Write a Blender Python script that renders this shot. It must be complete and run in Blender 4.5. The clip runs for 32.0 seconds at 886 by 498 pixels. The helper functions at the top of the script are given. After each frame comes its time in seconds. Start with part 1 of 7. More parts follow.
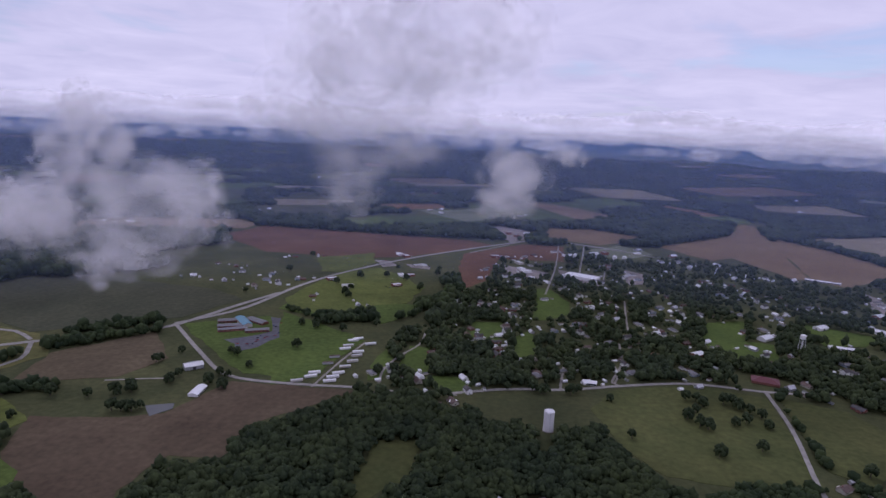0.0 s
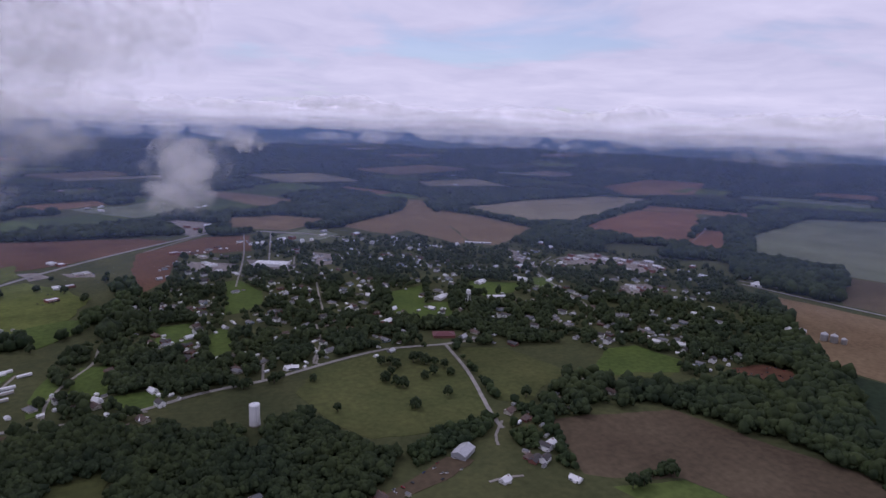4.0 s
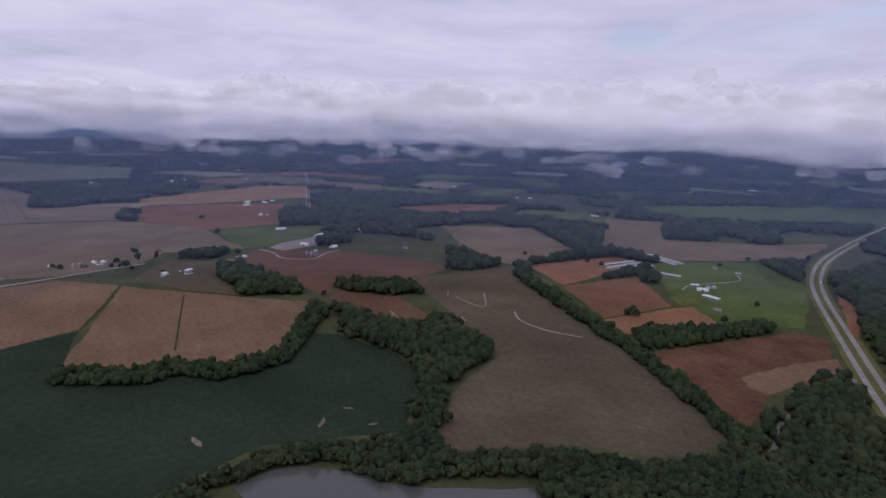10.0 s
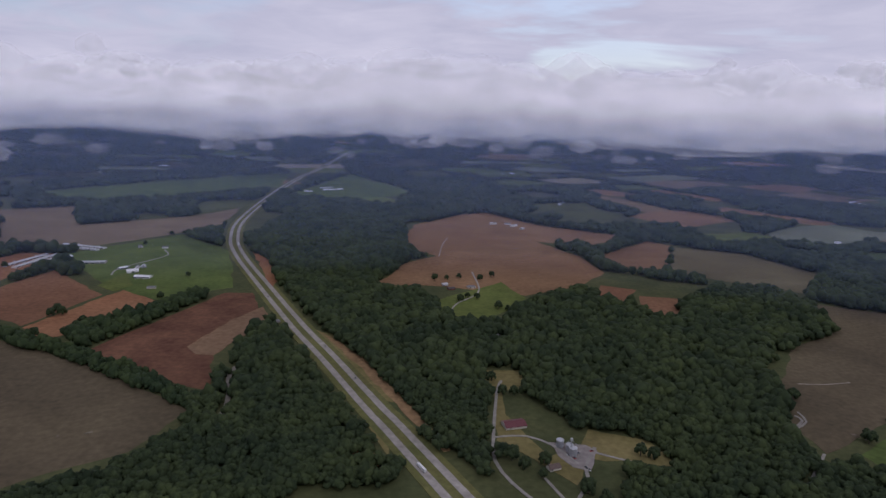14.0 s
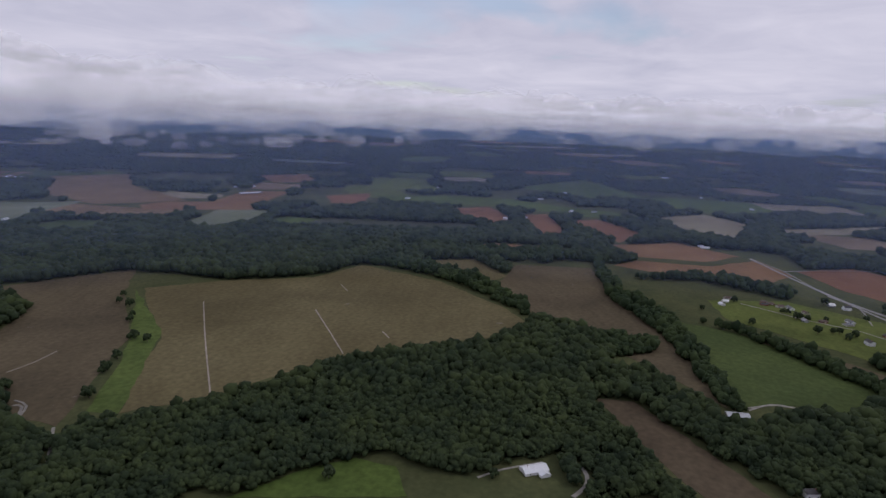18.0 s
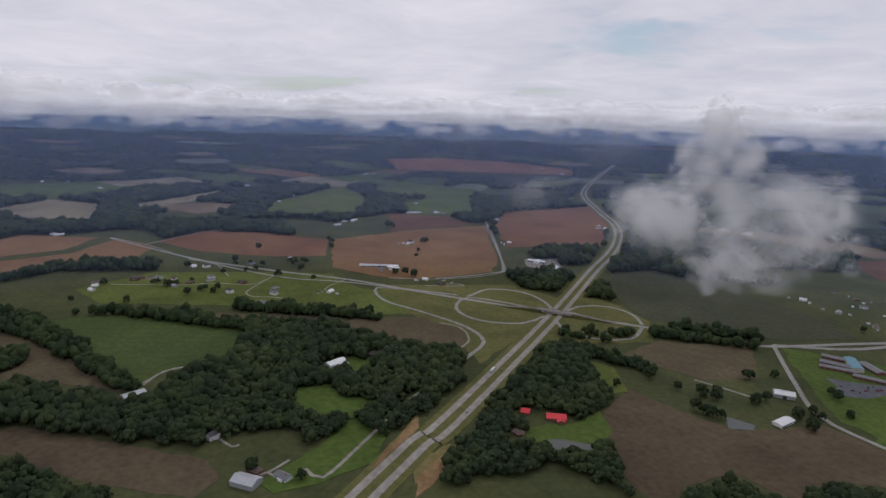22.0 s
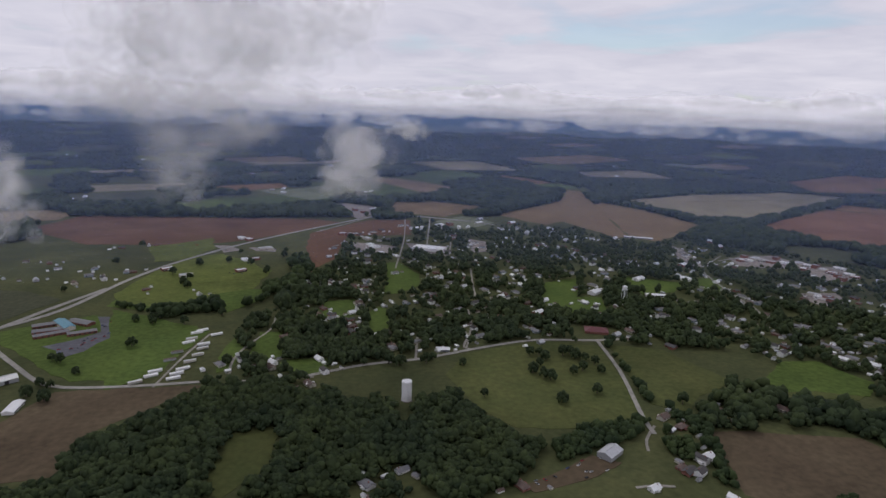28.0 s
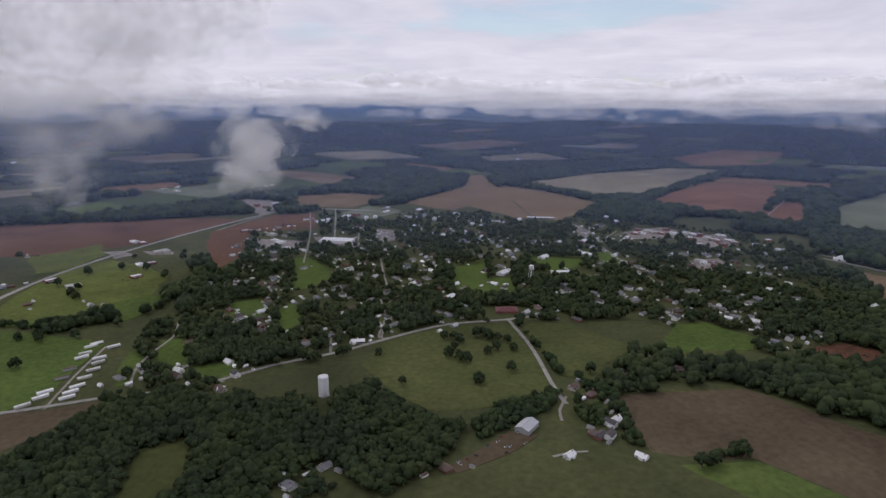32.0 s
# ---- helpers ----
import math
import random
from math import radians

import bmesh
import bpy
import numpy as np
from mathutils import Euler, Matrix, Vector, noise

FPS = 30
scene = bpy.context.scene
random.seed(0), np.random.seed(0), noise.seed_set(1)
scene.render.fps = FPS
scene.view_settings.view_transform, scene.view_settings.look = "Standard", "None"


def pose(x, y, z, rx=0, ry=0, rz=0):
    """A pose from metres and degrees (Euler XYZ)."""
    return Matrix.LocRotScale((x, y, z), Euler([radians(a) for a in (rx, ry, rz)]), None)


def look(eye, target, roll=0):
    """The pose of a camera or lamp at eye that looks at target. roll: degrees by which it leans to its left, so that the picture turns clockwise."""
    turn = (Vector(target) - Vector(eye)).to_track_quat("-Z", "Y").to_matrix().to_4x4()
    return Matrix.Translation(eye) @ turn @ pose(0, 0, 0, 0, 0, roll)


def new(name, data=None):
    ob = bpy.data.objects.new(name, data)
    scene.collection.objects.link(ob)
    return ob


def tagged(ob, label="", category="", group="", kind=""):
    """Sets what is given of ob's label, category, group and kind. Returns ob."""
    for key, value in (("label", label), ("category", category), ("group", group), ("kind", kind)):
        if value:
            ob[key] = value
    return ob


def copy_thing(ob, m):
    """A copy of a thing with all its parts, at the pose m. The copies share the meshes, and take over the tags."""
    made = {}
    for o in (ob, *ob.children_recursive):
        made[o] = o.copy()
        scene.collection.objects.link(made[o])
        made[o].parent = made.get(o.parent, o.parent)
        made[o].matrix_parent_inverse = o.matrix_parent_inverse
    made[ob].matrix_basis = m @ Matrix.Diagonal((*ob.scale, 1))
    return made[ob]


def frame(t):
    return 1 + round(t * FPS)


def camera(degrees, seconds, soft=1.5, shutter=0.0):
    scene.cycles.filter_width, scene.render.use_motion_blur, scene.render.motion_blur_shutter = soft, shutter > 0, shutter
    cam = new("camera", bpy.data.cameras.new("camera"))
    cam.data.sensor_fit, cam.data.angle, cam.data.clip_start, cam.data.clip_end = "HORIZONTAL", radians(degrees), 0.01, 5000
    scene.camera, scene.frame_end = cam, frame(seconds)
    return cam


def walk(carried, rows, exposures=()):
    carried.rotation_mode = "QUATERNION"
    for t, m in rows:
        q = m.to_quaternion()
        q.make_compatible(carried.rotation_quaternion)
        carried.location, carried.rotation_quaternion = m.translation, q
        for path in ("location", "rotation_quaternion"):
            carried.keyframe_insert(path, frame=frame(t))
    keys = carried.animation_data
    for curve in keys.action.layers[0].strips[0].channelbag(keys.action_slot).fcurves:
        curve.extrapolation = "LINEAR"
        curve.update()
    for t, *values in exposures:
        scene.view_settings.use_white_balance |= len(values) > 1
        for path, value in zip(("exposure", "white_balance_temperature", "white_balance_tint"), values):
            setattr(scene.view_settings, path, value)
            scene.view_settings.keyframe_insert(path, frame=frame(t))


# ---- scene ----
cam = camera(72.26, 32.0, 1.5)

# The camera hovers and turns: seconds, then its tilt, lean and heading in degrees.
PATH = [
    (0.0, 78.96, -2.61, -0.57),
    (0.5, 79.00, -2.39, -4.18),
    (1.0, 78.81, -2.25, -5.04),
    (1.5, 78.65, -2.12, -5.50),
    (2.0, 78.52, -1.89, -5.91),
    (2.5, 78.38, -1.97, -8.13),
    (3.0, 78.54, -2.07, -17.15),
    (3.5, 78.75, -1.95, -25.80),
    (4.0, 78.73, -1.93, -30.10),
    (4.5, 79.14, -2.11, -46.36),
    (6.5, 78.49, -1.70, -64.23),
    (7.0, 78.77, -1.21, -77.07),
    (7.5, 78.98, -1.77, -94.68),
    (8.0, 78.90, -1.71, -101.05),
    (8.5, 78.75, -1.73, -107.60),
    (9.0, 78.68, -1.65, -114.63),
    (9.5, 78.64, -1.69, -123.95),
    (10.0, 78.49, -1.48, -128.13),
    (10.5, 78.29, -1.34, -131.95),
    (11.0, 78.12, -1.30, -135.66),
    (11.5, 78.01, -1.27, -141.59),
    (12.0, 77.90, -1.26, -146.60),
    (12.5, 77.73, -1.20, -149.30),
    (13.0, 77.60, -1.26, -154.89),
    (13.5, 77.69, -1.60, -166.11),
    (14.0, 77.87, -1.92, -179.74),
    (14.5, 78.02, -2.02, -191.54),
    (15.0, 78.04, -1.89, -202.01),
    (15.5, 78.07, -1.92, -210.99),
    (17.5, 78.12, -2.23, -244.63),
    (18.0, 78.05, -2.03, -249.46),
    (18.5, 77.98, -2.00, -254.81),
    (19.0, 77.96, -1.97, -261.46),
    (19.5, 77.96, -1.97, -269.15),
    (20.0, 77.98, -1.90, -276.74),
    (20.5, 77.97, -1.92, -284.34),
    (21.0, 77.95, -1.89, -291.72),
    (21.5, 77.94, -1.83, -299.08),
    (22.0, 77.94, -1.84, -306.13),
    (22.5, 77.94, -1.84, -313.03),
    (23.0, 77.95, -1.79, -320.63),
    (23.5, 77.96, -1.82, -328.44),
    (24.0, 77.99, -1.81, -336.15),
    (24.5, 77.93, -1.73, -343.58),
    (25.0, 78.00, -1.74, -351.80),
    (25.5, 77.99, -1.65, -360.14),
    (27.5, 77.23, -1.85, -368.36),
    (28.0, 77.25, -1.83, -375.29),
    (28.5, 77.23, -1.76, -380.24),
    (29.0, 77.10, -1.49, -381.89),
    (29.5, 76.95, -1.28, -382.74),
    (30.0, 76.80, -1.06, -383.30),
    (30.5, 76.67, -0.85, -383.67),
    (31.0, 76.54, -0.64, -383.95),
    (31.5, 76.41, -0.49, -384.17),
    (32.0, 76.33, -0.24, -384.46),
]
walk(cam, [(t, pose(0, 0, 360, a, b, c)) for t, a, b, c in PATH],
     [(0, 0.15, 5750, 27), (4, 0.12, 5850, 25), (9, 0.05, 5950, 20), (14, -0.06, 6030, 16), (18, 0.0, 6200, 13), (20, 0.1, 6300, 10), (23, 0.15, 6500, 7), (28, 0.2, 6480, 9), (32, 0.28, 6450, 10)])
scene.cycles.transparent_max_bounces = 128
scene.cycles.max_bounces, scene.cycles.diffuse_bounces = 20, 14
EYE = 360.0


# ---- sky and light ----
def make_world():
    world = bpy.data.worlds.new("sky")
    scene.world = world
    world.use_nodes = True
    nt = world.node_tree
    nt.nodes.clear()
    N, L = nt.nodes.new, nt.links.new
    coord = N("ShaderNodeTexCoord")
    sky = N("ShaderNodeTexSky")
    sky.sky_type, sky.sun_disc = "NISHITA", False
    sky.sun_elevation, sky.sun_rotation = radians(48), radians(200)
    sep = N("ShaderNodeSeparateXYZ")
    L(coord.outputs["Generated"], sep.inputs[0])

    def m(op, a, b=None, c=None):
        n = N("ShaderNodeMath")
        n.operation = op
        for k, v in enumerate((a, b, c)):
            if v is None:
                continue
            if isinstance(v, (int, float)):
                n.inputs[k].default_value = v
            else:
                L(v, n.inputs[k])
        return n.outputs[0]

    up = m("MAXIMUM", sep.outputs[2], 0.0)
    depth = m("ADD", up, 0.10)
    comb = N("ShaderNodeCombineXYZ")
    L(m("DIVIDE", sep.outputs[0], depth), comb.inputs[0])
    L(m("DIVIDE", sep.outputs[1], depth), comb.inputs[1])
    big = N("ShaderNodeTexNoise")
    big.inputs["Scale"].default_value, big.inputs["Detail"].default_value, big.inputs["Roughness"].default_value = 0.42, 5, 0.55
    big.inputs["Distortion"].default_value = 0.4
    L(comb.outputs[0], big.inputs["Vector"])
    fine = N("ShaderNodeTexNoise")
    fine.inputs["Scale"].default_value, fine.inputs["Detail"].default_value, fine.inputs["Roughness"].default_value = 1.5, 6, 0.6
    fine.inputs["Distortion"].default_value = 0.6
    L(comb.outputs[0], fine.inputs["Vector"])
    tone = N("ShaderNodeValToRGB")
    tone.color_ramp.elements[0].position, tone.color_ramp.elements[0].color = 0.32, (0.46, 0.46, 0.56, 1)
    tone.color_ramp.elements[1].position, tone.color_ramp.elements[1].color = 0.68, (0.69, 0.665, 0.74, 1)
    mixed = m("ADD", m("MULTIPLY", big.outputs[0], 0.6), m("MULTIPLY", fine.outputs[0], 0.4))
    L(mixed, tone.inputs[0])
    gap = N("ShaderNodeMapRange")
    gap.inputs["From Min"].default_value, gap.inputs["From Max"].default_value = 0.43, 0.35
    gap.inputs["To Min"].default_value, gap.inputs["To Max"].default_value = 0.0, 0.6
    L(big.outputs[0], gap.inputs["Value"])
    blue = N("ShaderNodeMix")
    blue.data_type = "RGBA"
    L(gap.outputs[0], blue.inputs["Factor"])
    L(tone.outputs[0], blue.inputs["A"])
    dim = N("ShaderNodeVectorMath")
    dim.operation = "SCALE"
    dim.inputs["Scale"].default_value = 0.10
    L(sky.outputs[0], dim.inputs[0])
    L(dim.outputs[0], blue.inputs["B"])
    # sky above the view is dimmed by hand to lower light on the land
    over = N("ShaderNodeMapRange")
    over.interpolation_type = "SMOOTHSTEP"
    over.inputs["From Min"].default_value, over.inputs["From Max"].default_value = 0.25, 0.75
    over.inputs["To Min"].default_value, over.inputs["To Max"].default_value = 1.0, 0.78
    L(sep.outputs[2], over.inputs["Value"])
    shaded = N("ShaderNodeVectorMath")
    shaded.operation = "SCALE"
    L(blue.outputs["Result"], shaded.inputs[0])
    L(over.outputs[0], shaded.inputs["Scale"])
    bg = N("ShaderNodeBackground")
    bg.inputs["Strength"].default_value = 1.0
    L(shaded.outputs[0], bg.inputs["Color"])
    out = N("ShaderNodeOutputWorld")
    L(bg.outputs[0], out.inputs[0])


make_world()
sun_data = bpy.data.lights.new("sun", "SUN")
sun_data.energy, sun_data.angle, sun_data.color = 0.5, radians(14), (1.0, 0.96, 0.9)
sun = new("sun", sun_data)
sun.matrix_world = look((0, 0, 3000), (900, -2400, 0))


# ---- materials ----
def nodes_of(name):
    mat = bpy.data.materials.new(name)
    mat.use_nodes = True
    nt = mat.node_tree
    return mat, nt, nt.nodes["Principled BSDF"]


def soil(name, a, b, scale=0.01, rows=0.0, turn=0.0, rough=0.95, pale=None):
    """Ground cover in two tones, blotched at two sizes; rows: metres between drill rows; pale: colour of washed-out patches."""
    mat, nt, bsdf = nodes_of(name)
    N, L = nt.nodes.new, nt.links.new
    coord = N("ShaderNodeTexCoord")
    big = N("ShaderNodeTexNoise")
    big.inputs["Scale"].default_value, big.inputs["Detail"].default_value, big.inputs["Roughness"].default_value = scale, 8, 0.62
    L(coord.outputs["Object"], big.inputs["Vector"])
    ramp = N("ShaderNodeValToRGB")
    ramp.color_ramp.elements[0].position, ramp.color_ramp.elements[0].color = 0.33, (*a, 1)
    ramp.color_ramp.elements[1].position, ramp.color_ramp.elements[1].color = 0.67, (*b, 1)
    L(big.outputs[0], ramp.inputs[0])
    colour = ramp.outputs[0]
    grain = N("ShaderNodeTexNoise")
    grain.inputs["Scale"].default_value, grain.inputs["Detail"].default_value = 0.12, 4
    L(coord.outputs["Object"], grain.inputs["Vector"])
    vary = N("ShaderNodeMapRange")
    vary.inputs["From Min"].default_value, vary.inputs["From Max"].default_value = 0.3, 0.7
    vary.inputs["To Min"].default_value, vary.inputs["To Max"].default_value = 0.82, 1.18
    L(grain.outputs[0], vary.inputs["Value"])
    broad = N("ShaderNodeTexNoise")
    broad.inputs["Scale"].default_value, broad.inputs["Detail"].default_value, broad.inputs["Roughness"].default_value = 0.0045, 5, 0.6
    broad.inputs["Distortion"].default_value = 0.8
    L(coord.outputs["Object"], broad.inputs["Vector"])
    wide = N("ShaderNodeMapRange")
    wide.inputs["From Min"].default_value, wide.inputs["From Max"].default_value = 0.32, 0.68
    wide.inputs["To Min"].default_value, wide.inputs["To Max"].default_value = 0.84, 1.20
    L(broad.outputs[0], wide.inputs["Value"])
    first = N("ShaderNodeMath")
    first.operation = "MULTIPLY"
    L(vary.outputs[0], first.inputs[0])
    L(wide.outputs[0], first.inputs[1])
    factor = first.outputs[0]
    if rows:
        turned = N("ShaderNodeMapping")
        turned.inputs["Rotation"].default_value[2] = radians(turn)
        L(coord.outputs["Object"], turned.inputs[0])
        for size, amount in ((rows, 0.018), (rows * 2.7, 0.03)):
            wave = N("ShaderNodeTexWave")
            wave.inputs["Scale"].default_value, wave.inputs["Distortion"].default_value = 0.314 / size, 1.5
            wave.inputs["Detail"].default_value, wave.inputs["Detail Scale"].default_value = 3, 0.3
            L(turned.outputs[0], wave.inputs["Vector"])
            shade = N("ShaderNodeMapRange")
            shade.inputs["To Min"].default_value, shade.inputs["To Max"].default_value = 1 - amount, 1 + amount * 0.5
            L(wave.outputs["Fac"], shade.inputs["Value"])
            times = N("ShaderNodeMath")
            times.operation = "MULTIPLY"
            L(factor, times.inputs[0])
            L(shade.outputs[0], times.inputs[1])
            factor = times.outputs[0]
    if pale:
        spots = N("ShaderNodeTexNoise")
        spots.inputs["Scale"].default_value, spots.inputs["Detail"].default_value, spots.inputs["Roughness"].default_value = 0.02, 7, 0.7
        L(coord.outputs["Object"], spots.inputs["Vector"])
        cut = N("ShaderNodeMapRange")
        cut.inputs["From Min"].default_value, cut.inputs["From Max"].default_value = 0.66, 0.74
        L(spots.outputs[0], cut.inputs["Value"])
        mix = N("ShaderNodeMix")
        mix.data_type = "RGBA"
        mix.inputs["B"].default_value = (*pale, 1)
        L(cut.outputs[0], mix.inputs["Factor"])
        L(colour, mix.inputs["A"])
        colour = mix.outputs["Result"]
    scaled = N("ShaderNodeVectorMath")
    scaled.operation = "SCALE"
    L(colour, scaled.inputs[0])
    L(factor, scaled.inputs["Scale"])
    L(scaled.outputs[0], bsdf.inputs["Base Color"])
    bsdf.inputs["Roughness"].default_value = rough
    bsdf.inputs["Specular IOR Level"].default_value = 0.1
    bump = N("ShaderNodeBump")
    bump.inputs["Strength"].default_value, bump.inputs["Distance"].default_value = 0.4, 0.6
    L(grain.outputs[0], bump.inputs["Height"])
    L(bump.outputs[0], bsdf.inputs["Normal"])
    return mat


SOILS = {
    "plowed": soil("ploughed_brown_soil", (0.08433, 0.0627, 0.04088), (0.1165, 0.09144, 0.05796), 0.008, 9, 20),
    "plowed2": soil("grey_brown_stubble", (0.09147, 0.07319, 0.04572), (0.1233, 0.09902, 0.05917), 0.006, 12, 60, pale=(0.2, 0.165, 0.14)),
    "tan": soil("tan_stubble", (0.1665, 0.1148, 0.06625), (0.2081, 0.1497, 0.08573), 0.006, 14, 35),
    "tan2": soil("pinkish_stubble", (0.1709, 0.106, 0.06398), (0.216, 0.1398, 0.0828), 0.006, 14, 100),
    "tan3": soil("olive_tan_stubble", (0.1135, 0.0945, 0.04576), (0.144, 0.1229, 0.06273), 0.004, 16, 75, pale=(0.2, 0.17, 0.12)),
    "soy": soil("dark_green_soya", (0.02059, 0.03557, 0.01989), (0.02995, 0.04594, 0.02387), 0.004, 6, 10, pale=(0.06, 0.08, 0.05)),
    "pale": soil("pale_green_crop", (0.1294, 0.1478, 0.0924), (0.1848, 0.1971, 0.1294), 0.004, 12, 0),
    "pale2": soil("pale_olive_stubble", (0.207, 0.1848, 0.1214), (0.2661, 0.2292, 0.1594), 0.004, 12, 40),
    "mauve": soil("mauve_bare_soil", (0.1634, 0.1205, 0.07903), (0.21, 0.1597, 0.101), 0.004, 12, 30, pale=(0.24, 0.2, 0.18)),
    "orange": soil("orange_stubble", (0.266, 0.159, 0.0765), (0.3135, 0.2014, 0.099), 0.004, 12, 30),
    "red": soil("reddish_soil", (0.1724, 0.08681, 0.05039), (0.2183, 0.1169, 0.06502), 0.006, 10, 30),
    "red2": soil("rust_brown_soil", (0.1844, 0.1037, 0.05526), (0.2346, 0.1419, 0.07477), 0.005, 10, 60),
    "redsoil": soil("bright_red_soil", (0.2341, 0.106, 0.05418), (0.2766, 0.1431, 0.07353), 0.006, 10, 15),
    "maroon": soil("maroon_soil", (0.117, 0.06148, 0.0387), (0.149, 0.0848, 0.05108), 0.006, 9, 50),
    "maroon2": soil("scrubby_red_soil", (0.0952, 0.045, 0.02924), (0.168, 0.085, 0.04988), 0.02, 0, 0, pale=(0.3, 0.22, 0.15)),
    "grass": soil("pasture_grass", (0.06554, 0.09528, 0.026), (0.1013, 0.1345, 0.03715), 0.012),
    "grass2": soil("yard_grass", (0.08279, 0.1066, 0.02675), (0.1214, 0.1421, 0.03871), 0.02),
    "green2": soil("hay_meadow", (0.05645, 0.08024, 0.02659), (0.07526, 0.1003, 0.03128), 0.006, 8, 30),
    "lawn": soil("mown_lawn", (0.06623, 0.1015, 0.02463), (0.08835, 0.1268, 0.02956), 0.015),
    "olive": soil("olive_crop", (0.055, 0.062, 0.038), (0.075, 0.08, 0.048), 0.005, 10, 30),
    "olive2": soil("olive_pasture", (0.062, 0.076, 0.026), (0.094, 0.102, 0.036), 0.01),
    "straw": soil("dry_yellow_grass", (0.15, 0.13, 0.05), (0.20, 0.165, 0.07), 0.02),
    "gravel": soil("pale_gravel_yard", (0.21, 0.185, 0.17), (0.29, 0.26, 0.24), 0.03),
    "asphalt_dark": soil("dark_asphalt_lot", (0.10, 0.10, 0.115), (0.13, 0.13, 0.15), 0.04),
    "dirt": soil("bare_infield_dirt", (0.24, 0.16, 0.11), (0.28, 0.19, 0.13), 0.05),
    "lane": soil("pale_gravel_lane", (0.24, 0.225, 0.20), (0.31, 0.29, 0.26), 0.05),
    "track": soil("washed_out_soil", (0.27, 0.23, 0.19), (0.34, 0.30, 0.25), 0.05),
    "spot": soil("bare_crop_soil", (0.13, 0.12, 0.085), (0.22, 0.19, 0.15), 0.15),
    "clay": soil("bare_orange_clay", (0.20, 0.125, 0.065), (0.27, 0.175, 0.09), 0.03),
    "gravelbar": soil("pale_creek_gravel", (0.17, 0.155, 0.135), (0.24, 0.22, 0.19), 0.08),
    "ditch": soil("dark_weedy_ditch", (0.045, 0.045, 0.026), (0.07, 0.065, 0.036), 0.05),
    "verge": soil("dry_verge_grass", (0.0952, 0.1038, 0.0368), (0.1456, 0.1357, 0.0506), 0.02),
    "ground": soil("rough_grassland", (0.05125, 0.0616, 0.02618), (0.08673, 0.0924, 0.0389), 0.01),
}
def paint(name, colour, rough=0.6, metal=0.0, dirt=0.2, scale=0.8):
    """Painted, metal or masonry surface with faint dirt."""
    mat, nt, bsdf = nodes_of(name)
    N, L = nt.nodes.new, nt.links.new
    coord = N("ShaderNodeTexCoord")
    tex = N("ShaderNodeTexNoise")
    tex.inputs["Scale"].default_value, tex.inputs["Detail"].default_value, tex.inputs["Roughness"].default_value = scale, 6, 0.65
    L(coord.outputs["Object"], tex.inputs["Vector"])
    ramp = N("ShaderNodeValToRGB")
    ramp.color_ramp.elements[0].position, ramp.color_ramp.elements[0].color = 0.3, (*[c * (1 - dirt) for c in colour], 1)
    ramp.color_ramp.elements[1].position, ramp.color_ramp.elements[1].color = 0.6, (*colour, 1)
    L(tex.outputs[0], ramp.inputs[0])
    L(ramp.outputs[0], bsdf.inputs["Base Color"])
    bsdf.inputs["Roughness"].default_value, bsdf.inputs["Metallic"].default_value = rough, metal
    bump = N("ShaderNodeBump")
    bump.inputs["Strength"].default_value, bump.inputs["Distance"].default_value = 0.2, 0.05
    L(tex.outputs[0], bump.inputs["Height"])
    L(bump.outputs[0], bsdf.inputs["Normal"])
    return mat


WHITE = paint("white_paint", (0.80, 0.80, 0.79), 0.5)
CREAM = paint("cream_siding", (0.52, 0.49, 0.42), 0.6)
GREY = paint("grey_siding", (0.36, 0.37, 0.38), 0.6)
BRICK = paint("red_brick", (0.24, 0.10, 0.075), 0.85, 0, 0.35, 3)
BLUE_WALL = paint("pale_blue_siding", (0.32, 0.38, 0.44), 0.6)
SHINGLE = paint("dark_shingles", (0.085, 0.08, 0.08), 0.9, 0, 0.35)
SHINGLE_BROWN = paint("brown_shingles", (0.14, 0.10, 0.085), 0.9, 0, 0.35)
SHINGLE_GREY = paint("grey_shingles", (0.21, 0.21, 0.22), 0.9, 0, 0.35)
TIN = paint("weathered_tin_roof", (0.55, 0.56, 0.58), 0.45, 0.3, 0.3)
RED_TIN = paint("bright_red_metal_roof", (0.72, 0.035, 0.045), 0.4)
MAROON_TIN = paint("dark_red_metal_roof", (0.13, 0.03, 0.035), 0.5)
WHITE_TIN = paint("white_metal_roof", (0.80, 0.81, 0.82), 0.45, 0, 0.18)
TEAL = paint("teal_metal_roof", (0.08, 0.25, 0.33), 0.45)
STEEL = paint("galvanised_steel", (0.50, 0.52, 0.55), 0.35, 0.7, 0.25)
DARK = paint("dark_opening", (0.03, 0.03, 0.035), 0.6)
PANE = paint("dark_window_glass", (0.04, 0.05, 0.06), 0.1)
BARK = paint("grey_brown_bark", (0.10, 0.08, 0.065), 0.95, 0, 0.4, 2)
RUBBER = paint("black_rubber", (0.02, 0.02, 0.02), 0.8)
CAR_PAINTS = [paint("car_white", (0.7, 0.7, 0.7), 0.25), paint("car_silver", (0.4, 0.41, 0.42), 0.25, 0.4), paint("car_black", (0.03, 0.03, 0.035), 0.2), paint("car_red", (0.35, 0.03, 0.03), 0.25), paint("car_blue", (0.05, 0.09, 0.22), 0.25)]


